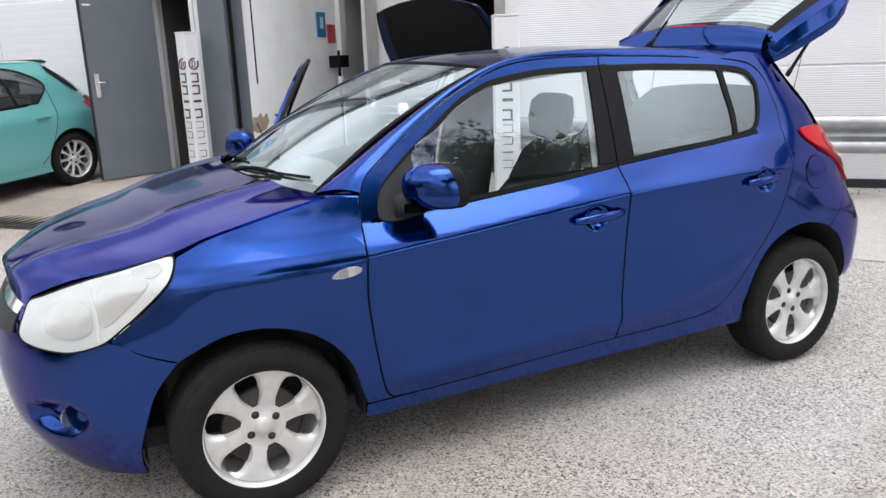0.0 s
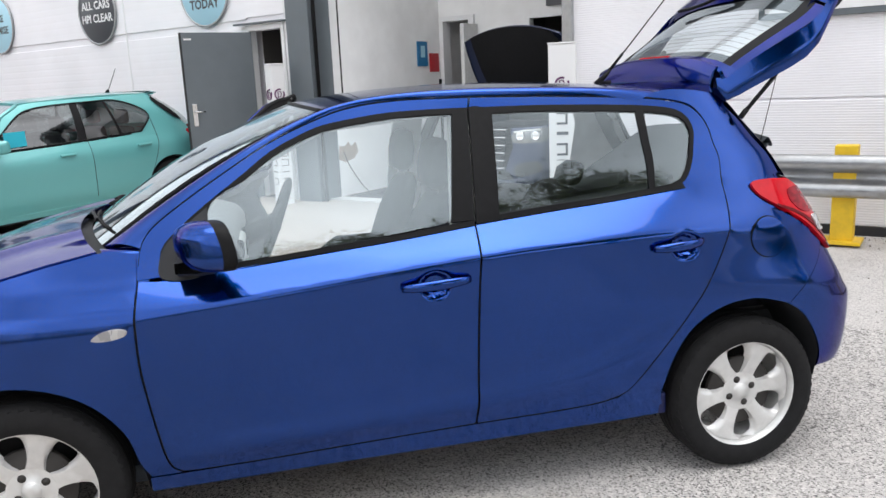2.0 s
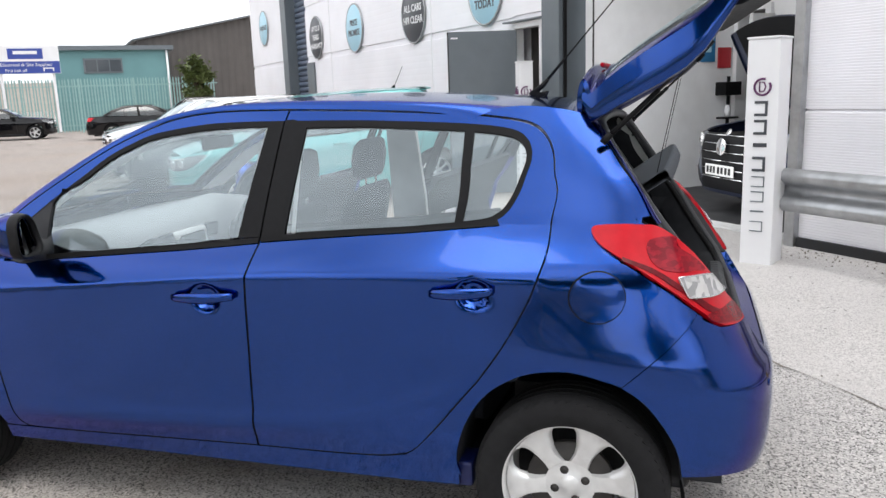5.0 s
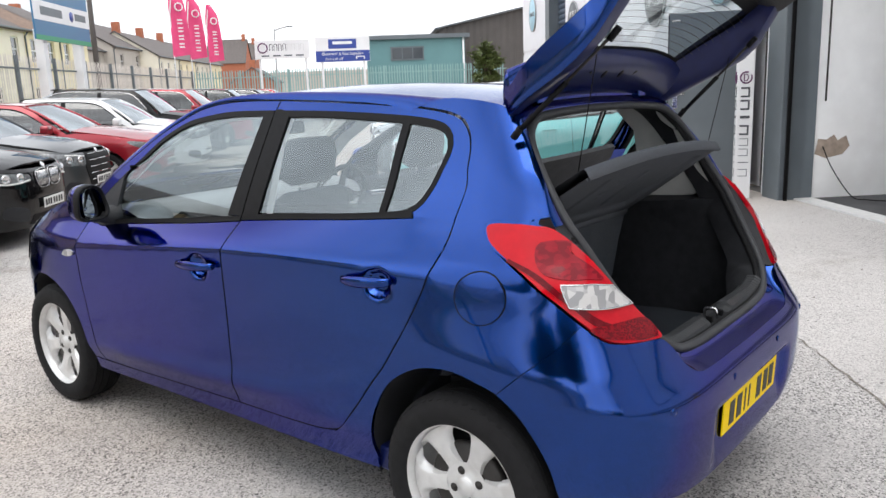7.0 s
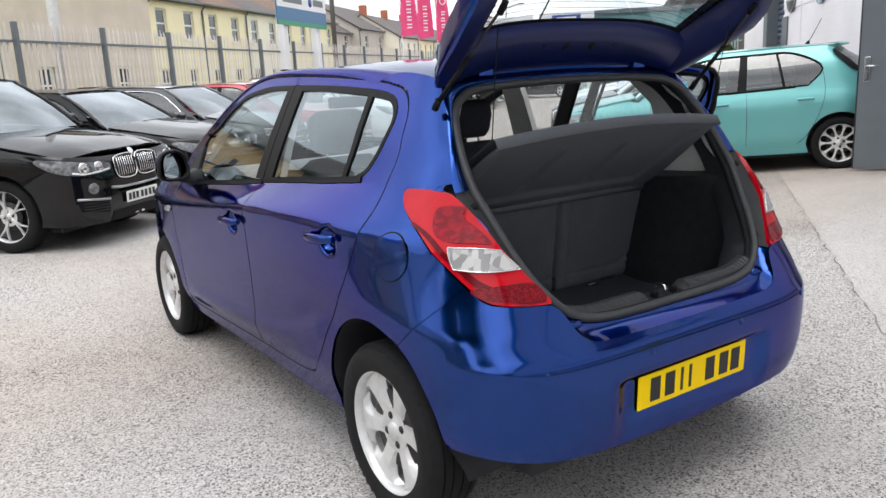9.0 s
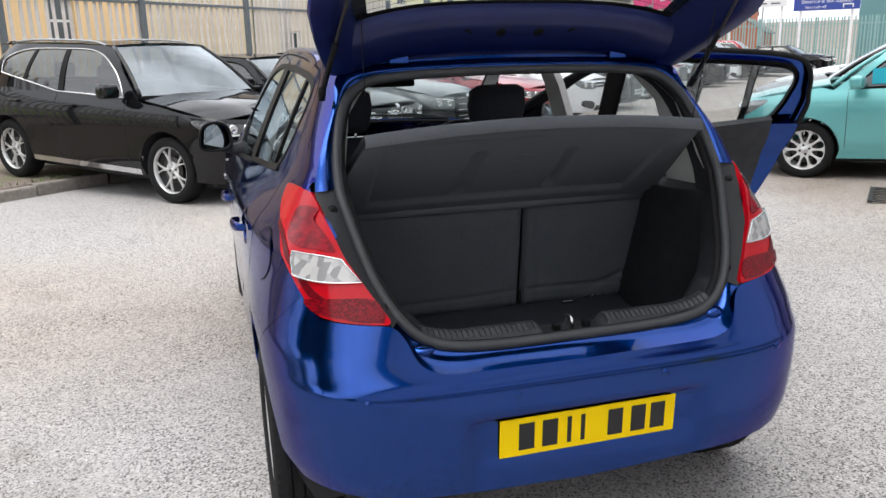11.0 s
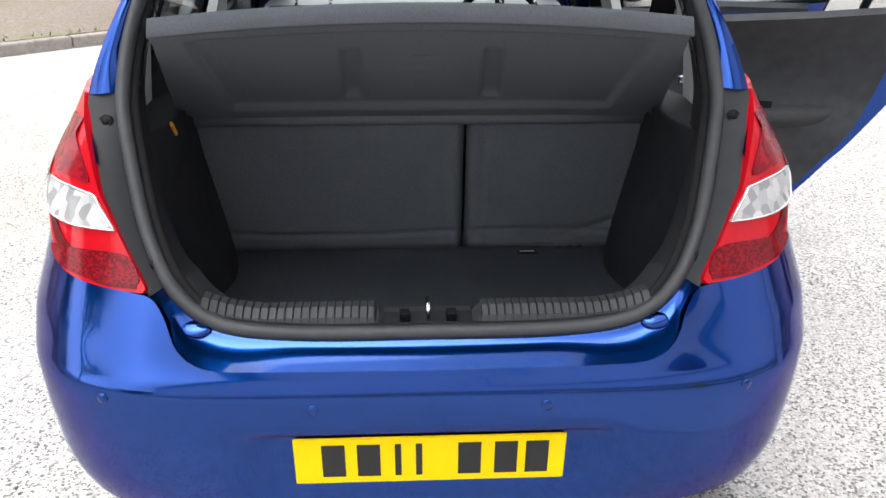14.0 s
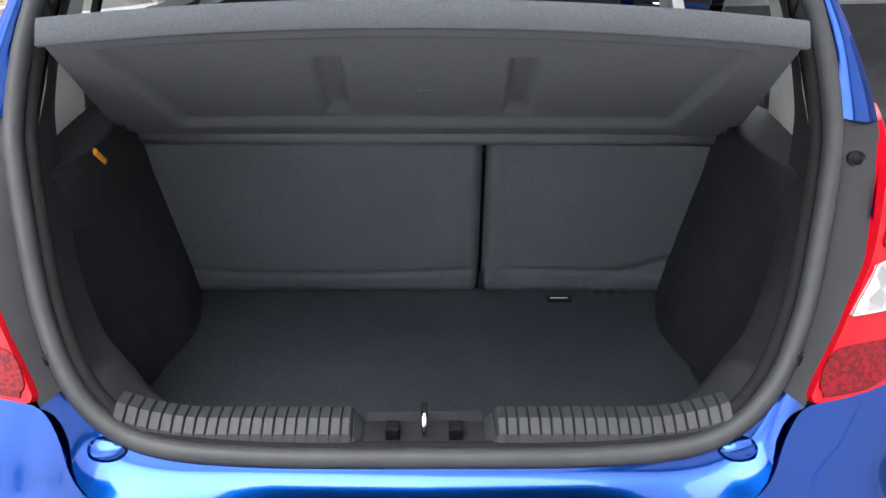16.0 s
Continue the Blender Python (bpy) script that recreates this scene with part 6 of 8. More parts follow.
        part("door_pillar", strip_on(skin, [(bp, belt + 0.01), (bp + 0.05, zt + 0.01)], [(bp + 0.10, belt + 0.012), (bp + 0.13, zt + 0.01)], sd, 0.002), BLACK_TRIM, root)
        for x0, top_z in ((lerp(a_base, d_base, 0.05), belt - 0.02), (bp + 0.06, belt), (d_base - 0.32, belt + 0.02)):
            if quarter and x0 == d_base - 0.32:
                seam = smooth([(1.13, belt + 0.26), (1.15, belt + 0.10), (1.12, belt - 0.12), (1.0, 0.58), (0.90, 0.42), (0.80, 0.33)], 4, False)
                part("door_gap", tube([skin(q[0], q[1], sd, 0.001) for q in seam], 0.0035, 4), INK, root)
                part("window_divider", strip_on(skin, [(0.66, belt + 0.03), (0.60, zt + 0.0)], [(0.69, belt + 0.032), (0.625, zt + 0.0)], sd, 0.0), BLACK_TRIM, root)
            elif x0 < base / 2 + 0.2:
                part("door_gap", tube([skin(su(x0 + 0.04 * math.sin(2 * z), z), z, sd, 0.0005) for z in [lerp(0.34, top_z, k / 8) for k in range(9)]] , 0.0035, 4), INK, root)
        for x0 in (bp - 0.18, d_base - 0.62):
            part("door_handle", box(x0 - 0.09, x0 + 0.09, min(sd * (hw - 0.01), sd * (hw + 0.03)), max(sd * (hw - 0.01), sd * (hw + 0.03)), belt - 0.13, belt - 0.10, 0.012), pm, root)
        part("sill_trim", strip_on(skin, [(-base / 2 + 0.42, sill + 0.0), (base / 2 - 0.42, sill + 0.0)], [(-base / 2 + 0.42, sill + 0.06), (base / 2 - 0.42, sill + 0.06)], sd, 0.006), CHROME if face == "suv" else pm if quarter else PLASTIC, root)
        mr = box(a_base + 0.20, a_base + 0.34, min(sd * (hw - 0.02), sd * (hw + 0.20)), max(sd * (hw - 0.02), sd * (hw + 0.20)), belt, belt + 0.14, 0.045, 3)
        part("door_mirror", mr, pm, root)
        slim = [("f", hw * 0.44, hood - 0.215), ("f", hw * 0.45, hood - 0.150), ("f", hw * 0.75, hood - 0.120), (xn + 0.38, hood - 0.085), (xn + 0.44, hood - 0.115), (xn + 0.27, hood - 0.200), ("f", hw * 0.80, hood - 0.240)]
        hl = part("headlight", pane(slim if face in ("suv", "kidney") else [("f", hw * 0.50, hood - 0.24), ("f", hw * 0.52, hood - 0.13), ("f", hw * 0.75, hood - 0.10), (xn + 0.42, hood - 0.075), (xn + 0.46, hood - 0.10), (xn + 0.30, hood - 0.20), ("f", hw * 0.80, hood - 0.25)], sd, 0.005, 0.02, 0.05), LENS_DARK, root)
        for k in range(2):
            c = skin(ny(hw * (0.60 + 0.17 * k), hood - 0.18), hood - 0.175, sd, 0.006)
            part("lamp_bowl", lathe([(0.0, 0.0), (0.035, 0.004), (0.046, 0.012), (0.05, -0.004)], 14, Matrix.Translation(c) @ pose(0, 0, 0, 0, -90, sd * (-18 - 14 * k))), CHROME, hl)
        part("running_light", tube([skin(ny(y, z), z, sd, 0.008) for y, z in (((hw * 0.46, hood - 0.205), (hw * 0.62, hood - 0.222), (hw * 0.78, hood - 0.230), (hw * 0.87, hood - 0.212)) if face in ("suv", "kidney") else ((hw * 0.52, hood - 0.135), (hw * 0.66, hood - 0.118), (hw * 0.80, hood - 0.112)))], 0.009, 6), WHITE_PLATE, hl)
        if face == "suv":
            dct = part("side_duct", pane([("f", hw * 0.52, 0.36, 1), ("f", hw * 0.53, 0.47, 1), ("f", hw * 0.86, 0.50, 1), ("f", hw * 0.84, 0.40, 1)], sd, 0.007, 0.01, 0.05, 2), BLACK_TRIM, root)
            part("duct_blade", tube([skin(ny(y, z), z, sd, 0.016) for y, z in ((hw * 0.52, 0.485), (hw * 0.68, 0.500), (hw * 0.86, 0.515))], 0.012, 6), GALV, dct)
            for zz in (0.39, 0.415, 0.44, 0.465):
                part("duct_slat", tube([skin(ny(y, zz), zz + 0.02 * (y / hw - 0.5), sd, 0.012) for y in (hw * 0.55, hw * 0.68, hw * 0.82)], 0.005, 5), PLASTIC, dct)
            part("fog_light", lathe([(0.0, 0.010), (0.030, 0.008), (0.036, 0.0), (0.050, 0.004), (0.054, -0.010)], 16, Matrix.Translation(skin(ny(hw * 0.70, 0.60), 0.60, sd, 0.004)) @ pose(0, 0, 0, 0, -90, sd * -24)), LENS_DARK, root)
            part("bumper_blade", tube([skin(ny(y, z), z, sd, 0.010) for y, z in ((0.0, 0.565), (hw * 0.30, 0.57), (hw * 0.46, 0.585))], 0.014, 6), GALV, root)
        part("tail_light", pane([("t", hw * 0.55, belt - 0.10), ("t", hw * 0.58, belt - 0.01), (xt - 0.25, belt + 0.0), (xt - 0.38, belt - 0.02), (xt - 0.25, belt - 0.14), ("t", hw * 0.8, belt - 0.16)], sd, 0.005, 0.02, 0.05), RED_LENS, root)
        part("fog_recess", pane([("f", hw * 0.55, 0.30), ("f", hw * 0.56, 0.43), ("f", hw * 0.80, 0.47), ("f", hw * 0.82, 0.36)], sd, 0.004, 0.01, 0.05), PLASTIC, root)
        # grille by make of face
        gz0, gz1 = hood - 0.29, hood - 0.12
        if face in ("kidney", "suv"):
            hh, kw_ = (0.012, 0.29) if face == "suv" else (0.0, 0.24)
            gp = part("grille", pane([("f", 0.03, gz0 - hh), ("f", 0.025, gz1 + hh), ("f", kw_, gz1 + hh), ("f", kw_ + 0.05, (gz0 + gz1) / 2 + 0.03), ("f", kw_, gz0 - hh)], sd, 0.010, 0.01, 0.05), BLACK_TRIM, root)
            ringp = [skin(ny(y, z), z, sd, 0.014) for y, z in ((0.03, gz0 - hh), (0.025, gz1 + hh), (kw_, gz1 + hh), (kw_ + 0.05, (gz0 + gz1) / 2 + 0.03), (kw_, gz0 - hh))]
            part("grille_surround", tube(smooth3(ringp, 4, True), 0.007 if face == "suv" else 0.004, 6, True), CHROME, gp)
            for k in range(8):
                y = 0.052 + (kw_ - 0.02) / 8 * k
                part("grille_bar", tube([skin(ny(y, z), z, sd, 0.013) for z in (gz0 - hh + 0.01, (gz0 + gz1) / 2, gz1 + hh - 0.01)], 0.005, 5), CHROME, gp)
        elif face == "hex":
            gp = part("grille", pane([("f", 0.0, 0.36, 1), ("f", 0.0, gz1 + 0.03, 1), ("f", 0.40, gz1 + 0.03, 1), ("f", 0.46, gz0, 1), ("f", 0.36, 0.36, 1)], sd, 0.008, 0.01, 0.05, 2), BLACK_TRIM, root)
            for k in range(6):
                z = lerp(0.39, gz1 + 0.01, k / 5)
                part("grille_bar", tube([skin(ny(y, z), z, sd, 0.012) for y in (0.0, 0.2, 0.36)], 0.006, 5), CHROME, gp)
        else:
            gp = part("grille", pane([("f", 0.0, gz0 + 0.06, 1), ("f", 0.0, gz1, 1), ("f", hw * 0.48, gz1, 1), ("f", hw * 0.46, gz0 + 0.07, 1)], sd, 0.006, 0.01, 0.05, 2), BLACK_TRIM, root)
            part("grille_bar", tube([skin(ny(y, (gz0 + gz1) / 2 + 0.03), (gz0 + gz1) / 2 + 0.03, sd, 0.012) for y in (0.0, 0.2, 0.4)], 0.010, 6), CHROME, gp)
        part("lower_intake", pane([("f", 0.0, 0.26, 1), ("f", 0.0, 0.36, 1), ("f", hw * 0.46, 0.36, 1), ("f", hw * 0.50, 0.26, 1)], sd, 0.005, 0.01, 0.05, 2), BLACK_TRIM, root)
    part("badge", lathe([(0.0, 0.006), (0.03, 0.005), (0.038, 0.0)], 16, pose(table(hood - 0.08, nose_x) - 0.02, 0, hood - 0.08, 0, -60, 0)), CHROME, root)
    px = table(0.46, nose_x) - 0.02
    pl = part("number_plate", box(px - 0.008, px, -0.26, 0.26, 0.41, 0.52, 0.003, 1), WHITE_PLATE, root)
    for k, c in enumerate((-0.19, -0.125, -0.055, 0.01, 0.09, 0.15, 0.21)):
        part("plate_bar", box(px - 0.0105, px - 0.007, c - 0.02, c + 0.02, 0.432, 0.498), INK, pl)
    part("cabin", join(box(a_base + 0.1, d_base, -hw + 0.14, hw - 0.14, 0.3, belt - 0.12, 0.05), box(a_base + 0.05, a_base + 0.4, -hw + 0.16, hw - 0.16, belt - 0.14, belt - 0.0, 0.03)), BLACK_TRIM, root)
    for sx in (-0.05, 0.75):
        for sy in (-0.36, 0.36):
            part("seat", join(box(sx + 0.1, sx + 0.24, sy - 0.22, sy + 0.22, 0.6, belt + 0.10, 0.05), box(sx + 0.14, sx + 0.24, sy - 0.12, sy + 0.12, belt + 0.13, belt + 0.30, 0.04)), FABRIC, root)
    part("underside", box(xn + 0.4, xt - 0.3, -hw + 0.25, hw - 0.25, 0.16, 0.3, 0.03), PLASTIC, root)
    return root


def strip_on(skin, a, b, side, out):
    pa, pb = resample([(x, z, 0) for x, z in a], 8), resample([(x, z, 0) for x, z in b], 8)
    return loft([[skin(lerp(p.x, q.x, k / 2), lerp(p.y, q.y, k / 2), side, out) for p, q in zip(pa, pb)] for k in range(3)], depth=0.008, outward=V(0, side, 0))


LENS_DARK = material("headlamp_glass", (0.16, 0.165, 0.17), rough=0.12, metal=0.3, coat=1.0, vary=0.5, scale=30)

# ---- the yard: p runs along the front of the garage, q into it ----
YAW = math.degrees(math.atan2(-0.729, 0.684))
SITE = pose(0, 0, 0, 0, 0, YAW)


def at(p, q, z=0.0, turn=0.0):
    return SITE @ pose(p, q, z, 0, 0, turn)


def structure(name, bm, mat, label, category, m=None):
    return solid(name, bm, mat, label, category, SITE if m is None else m, "", "structure")


def ground_material():
    """Worn concrete yard: pale exposed aggregate, darker stains, tan patches."""
    m = material("worn_yard_concrete", (0.450, 0.432, 0.420), rough=0.92, vary=0.0, bump=0.45, bump_scale=200, second=(0.33, 0.315, 0.305), amount=0.6, patch=0.28)
    n, l = m.node_tree.nodes, m.node_tree.links
    b = n["Principled BSDF"]
    tc = next(x for x in n if x.type == "TEX_COORD")
    base = b.inputs["Base Color"].links[0].from_socket
    vor = n.new("ShaderNodeTexVoronoi")
    vor.inputs["Scale"].default_value = 150.0
    l.new(tc.outputs["Object"], vor.inputs["Vector"])
    sep = n.new("ShaderNodeSeparateColor")
    l.new(vor.outputs["Color"], sep.inputs["Color"])
    mr = n.new("ShaderNodeValToRGB")
    ramp_ = mr.color_ramp
    ramp_.elements[0].position, ramp_.elements[0].color = 0.0, (0.08, 0.08, 0.08, 1)
    ramp_.elements[1].position, ramp_.elements[1].color = 1.0, (1.55, 1.55, 1.55, 1)
    for pos_, val in ((0.15, 0.28), (0.28, 0.76), (0.55, 1.02), (0.80, 1.14)):
        el = ramp_.elements.new(pos_)
        el.color = (val, val, val, 1)
    l.new(sep.outputs[0], mr.inputs["Fac"])
    nz = n.new("ShaderNodeTexNoise")
    nz.inputs["Scale"].default_value, nz.inputs["Detail"].default_value = 1.7, 8
    l.new(tc.outputs["Object"], nz.inputs["Vector"])
    m2 = n.new("ShaderNodeMapRange")
    m2.inputs["From Min"].default_value, m2.inputs["From Max"].default_value = 0.35, 0.7
    m2.inputs["To Min"].default_value, m2.inputs["To Max"].default_value = 1.0, 0.55
    l.new(nz.outputs["Fac"], m2.inputs["Value"])
    mx = n.new("ShaderNodeMix")
    mx.data_type = "FLOAT"
    mx.inputs[2].default_value = 1.0
    l.new(mr.outputs["Color"], mx.inputs[3])
    # the slab along the garage is smoother and paler than the yard
    xyz, slope, edge, slab, less, pale = n.new("ShaderNodeSeparateXYZ"), n.new("ShaderNodeMath"), n.new("ShaderNodeMath"), n.new("ShaderNodeMapRange"), n.new("ShaderNodeMath"), n.new("ShaderNodeMath")
    l.new(tc.outputs["Object"], xyz.inputs[0])
    slope.operation, edge.operation, less.operation, pale.operation = "MULTIPLY", "ADD", "MULTIPLY", "MULTIPLY_ADD"
    slope.inputs[1].default_value = 0.093
    l.new(xyz.outputs["X"], slope.inputs[0])
    l.new(slope.outputs[0], edge.inputs[0])
    l.new(xyz.outputs["Y"], edge.inputs[1])
    slab.inputs["From Min"].default_value, slab.inputs["From Max"].default_value = 2.36, 2.39
    slab.inputs["To Min"].default_value, slab.inputs["To Max"].default_value = 1.0, 0.5
    l.new(edge.outputs[0], slab.inputs["Value"])
    l.new(m2.outputs["Result"], less.inputs[0])
    l.new(slab.outputs["Result"], less.inputs[1])
    l.new(less.outputs[0], mx.inputs[0])
    pale.inputs[1].default_value, pale.inputs[2].default_value = -0.2, 1.2
    l.new(slab.outputs["Result"], pale.inputs[0])
    # scattered dark chips
    chip, size, lit, both = n.new("ShaderNodeTexVoronoi"), n.new("ShaderNodeSeparateColor"), n.new("ShaderNodeMath"), n.new("ShaderNodeMath")
    chip.inputs["Scale"].default_value = 30.0
    l.new(tc.outputs["Object"], chip.inputs["Vector"])
    l.new(chip.outputs["Color"], size.inputs["Color"])
    reach = n.new("ShaderNodeMapRange")
    reach.inputs["From Min"].default_value, reach.inputs["From Max"].default_value = 0.72, 1.0
    reach.inputs["To Min"].default_value, reach.inputs["To Max"].default_value = 0.0, 0.24
    l.new(size.outputs[0], reach.inputs["Value"])
    lit.operation, both.operation = "GREATER_THAN", "MULTIPLY"
    l.new(chip.outputs["Distance"], lit.inputs[0])
    l.new(reach.outputs["Result"], lit.inputs[1])
    soft = n.new("ShaderNodeMapRange")
    soft.inputs["To Min"].default_value = 0.3
    l.new(lit.outputs[0], soft.inputs["Value"])
    l.new(mx.outputs[0], both.inputs[0])
    l.new(soft.outputs["Result"], both.inputs[1])
    tone = n.new("ShaderNodeMath")
    tone.operation = "MULTIPLY"
    l.new(both.outputs[0], tone.inputs[0])
    l.new(pale.outputs[0], tone.inputs[1])
    hs = n.new("ShaderNodeHueSaturation")
    l.new(base, hs.inputs["Color"])
    l.new(tone.outputs[0], hs.inputs["Value"])
    # tan, dusty areas
    n4 = n.new("ShaderNodeTexNoise")
    n4.inputs["Scale"].default_value, n4.inputs["Detail"].default_value = 0.16, 5
    l.new(tc.outputs["Object"], n4.inputs["Vector"])
    r4 = n.new("ShaderNodeMapRange")
    r4.inputs["From Min"].default_value, r4.inputs["From Max"].default_value, r4.inputs["To Max"].default_value = 0.5, 0.7, 0.55
    l.new(n4.outputs["Fac"], r4.inputs["Value"])
    tan = n.new("ShaderNodeMix")
    tan.data_type, tan.blend_type = "RGBA", "MULTIPLY"
    tan.inputs[7].default_value = (1.0, 0.84, 0.68, 1)
    l.new(r4.outputs["Result"], tan.inputs[0])
    l.new(hs.outputs["Color"], tan.inputs[6])
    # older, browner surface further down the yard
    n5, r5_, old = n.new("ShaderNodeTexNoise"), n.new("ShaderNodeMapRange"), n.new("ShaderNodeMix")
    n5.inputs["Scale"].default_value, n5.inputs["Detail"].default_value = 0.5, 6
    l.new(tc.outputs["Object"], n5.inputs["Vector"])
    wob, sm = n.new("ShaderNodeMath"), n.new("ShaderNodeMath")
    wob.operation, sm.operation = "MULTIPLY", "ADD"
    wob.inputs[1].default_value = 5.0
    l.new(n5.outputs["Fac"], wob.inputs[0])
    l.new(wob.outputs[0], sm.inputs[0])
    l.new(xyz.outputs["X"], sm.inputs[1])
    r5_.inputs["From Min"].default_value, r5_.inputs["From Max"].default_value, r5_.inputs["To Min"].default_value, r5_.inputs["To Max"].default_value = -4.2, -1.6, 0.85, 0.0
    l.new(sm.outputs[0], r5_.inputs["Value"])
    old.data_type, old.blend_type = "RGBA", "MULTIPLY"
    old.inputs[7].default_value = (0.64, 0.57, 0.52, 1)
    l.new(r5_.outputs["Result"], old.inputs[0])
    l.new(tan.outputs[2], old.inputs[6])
    # moss and oil stains
    n6, r6, st = n.new("ShaderNodeTexNoise"), n.new("ShaderNodeMapRange"), n.new("ShaderNodeMix")
    n6.inputs["Scale"].default_value, n6.inputs["Detail"].default_value, n6.inputs["Roughness"].default_value = 0.75, 9, 0.68
    l.new(tc.outputs["Object"], n6.inputs["Vector"])
    r6.inputs["From Min"].default_value, r6.inputs["From Max"].default_value, r6.inputs["To Max"].default_value = 0.56, 0.68, 0.6
    l.new(n6.outputs["Fac"], r6.inputs["Value"])
    st.data_type, st.blend_type = "RGBA", "MULTIPLY"
    st.inputs[7].default_value = (0.62, 0.58, 0.53, 1)
    l.new(r6.outputs["Result"], st.inputs[0])
    l.new(old.outputs[2], st.inputs[6])
    l.new(st.outputs[2], b.inputs["Base Color"])
    return m


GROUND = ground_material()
CLAD = material("white_cladding", (0.88, 0.87, 0.90), rough=0.45, vary=0.03, scale=1.2, second=(0.76, 0.75, 0.77), amount=0.3, patch=0.8)
WHITE = material("white_paint", (0.78, 0.78, 0.79), rough=0.5, vary=0.04, scale=2)
RENDER_W = material("white_render_wall", (0.86, 0.86, 0.86), rough=0.8, vary=0.05, scale=3, second=(0.74, 0.72, 0.70), amount=0.35, patch=1.3)
GREY_PAINT = material("grey_painted_steel", (0.125, 0.145, 0.16), rough=0.45, vary=0.06, scale=4)
# walls of the unlit rooms: their shade is put into this colour
SHADE_WALL = material("shade_grey_wall", (0.09, 0.085, 0.08), rough=0.8, vary=0.15, scale=3)
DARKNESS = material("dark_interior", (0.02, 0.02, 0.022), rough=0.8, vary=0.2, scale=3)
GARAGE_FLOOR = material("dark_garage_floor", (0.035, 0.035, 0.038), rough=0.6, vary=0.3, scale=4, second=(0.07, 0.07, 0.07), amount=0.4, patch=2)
GALV = material("galvanised_steel", (0.42, 0.43, 0.44), rough=0.38, metal=0.8, vary=0.15, scale=9, second=(0.25, 0.24, 0.23), amount=0.5, patch=3)
YELLOW = material("yellow_paint", (0.80, 0.52, 0.02), rough=0.5, vary=0.08, scale=6, second=(0.35, 0.22, 0.03), amount=0.4, patch=4)
SIGN_BLUE = material("sign_pale_blue", (0.42, 0.68, 0.80), rough=0.4)
SIGN_DARK = material("sign_charcoal", (0.06, 0.065, 0.075), rough=0.4)
PURPLE = material("sign_purple", (0.10, 0.02, 0.09), rough=0.4)
PALISADE = material("weathered_palisade", (0.73, 0.67, 0.62), rough=0.7, vary=0.1, scale=5, rand=0.1)
TEAL_STEEL = material("pale_green_palisade", (0.25, 0.40, 0.385), rough=0.6, vary=0.1, scale=5, rand=0.08)



def rise(q):
    """The yard climbs a little towards the garage."""
    t = max(0.0, min(1.0, (q - 0.9) / 3.5))
    return 0.16 * t * t * (3 - 2 * t)


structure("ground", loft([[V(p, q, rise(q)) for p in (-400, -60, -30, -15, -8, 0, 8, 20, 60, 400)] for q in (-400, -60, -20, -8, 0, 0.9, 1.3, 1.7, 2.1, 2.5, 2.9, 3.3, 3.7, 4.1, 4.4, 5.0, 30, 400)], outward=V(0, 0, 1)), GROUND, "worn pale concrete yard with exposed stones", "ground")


# ---- garage front ----
def ribbed(p0, p1, z0, z1, q, pitch=0.045, depth=0.012, gaps=()):
    """Cladding with shallow level ribs; gaps are the heights of sheet joints."""
    rows, z, k = [], z0, 0
    while z < z1:
        joint = any(abs(z - g) < pitch * 0.5 for g in gaps)
        d = -0.02 if joint else 0.0
        rows += [(z, q - d), (z + pitch * 0.62, q - d), (z + pitch * 0.78, q - d + depth), (z + pitch * 0.94, q - d + depth)]
        z += pitch
    rows.append((z1, q))
    rows += [(z1, q + 0.25), (z0, q + 0.25)]
    return loft([[V(p, qq, zz) for p in (p0, p1)] for zz, qq in rows], closed_v=True, flat=True)


FRONT = 4.50
structure("wall_shutter", ribbed(-1.11, 14.0, 0.14, 5.0, FRONT - 0.05, 0.021, 0.004, gaps=(1.26, 2.45, 3.6)), CLAD, "white horizontally ribbed clad wall", "wall")
structure("trim_corner", box(-1.20, -1.105, FRONT - 0.11, FRONT + 0.2, 0.1, 5.0, 0.004), GALV, "pale metal corner trim", "trim")
part("wall_base", box(-1.1, 14, FRONT - 0.085, FRONT - 0.055, 0.1, 0.24, 0.004), DARKNESS, bpy.data.objects["wall_shutter"])
structure("wall_signs", ribbed(-14.75, -5.58, 0.1, 5.2, FRONT, 0.10, 0.0007, gaps=(2.33, 3.42)), CLAD, "white clad wall with round signs", "wall")
structure("wall_over_door", ribbed(-5.58, -4.85, 2.32, 5.2, FRONT, 0.10, 0.0007, gaps=(2.32, 4.1)), CLAD, "white cladding over the door", "wall")
structure("wall_far", ribbed(-20.2, -16.45, 0.1, 5.2, FRONT, 0.10, 0.0007, gaps=(2.30,)), CLAD, "white clad wall beyond the roller door", "wall")
structure("wall_end", box(-20.2, -20.0, FRONT + 0.22, 22.0, 0.1, 5.2), CLAD, "white clad end wall", "wall")
structure("wall_over_garage", ribbed(-4.42, -1.29, 3.9, 5.2, FRONT, 0.10, 0.0007), CLAD, "white cladding over the garage opening", "wall")
for p in (-8.05, -13.0):
    structure("trim_seam", box(p - 0.010, p + 0.010, FRONT - 0.008, FRONT + 0.003, 0.1, 5.2), WHITE, "vertical cladding seam", "trim")
structure("roof_garage", box(-20.4, 14.2, FRONT - 0.25, 22, 5.2, 5.4), GREY_PAINT, "flat garage roof edge", "roof")
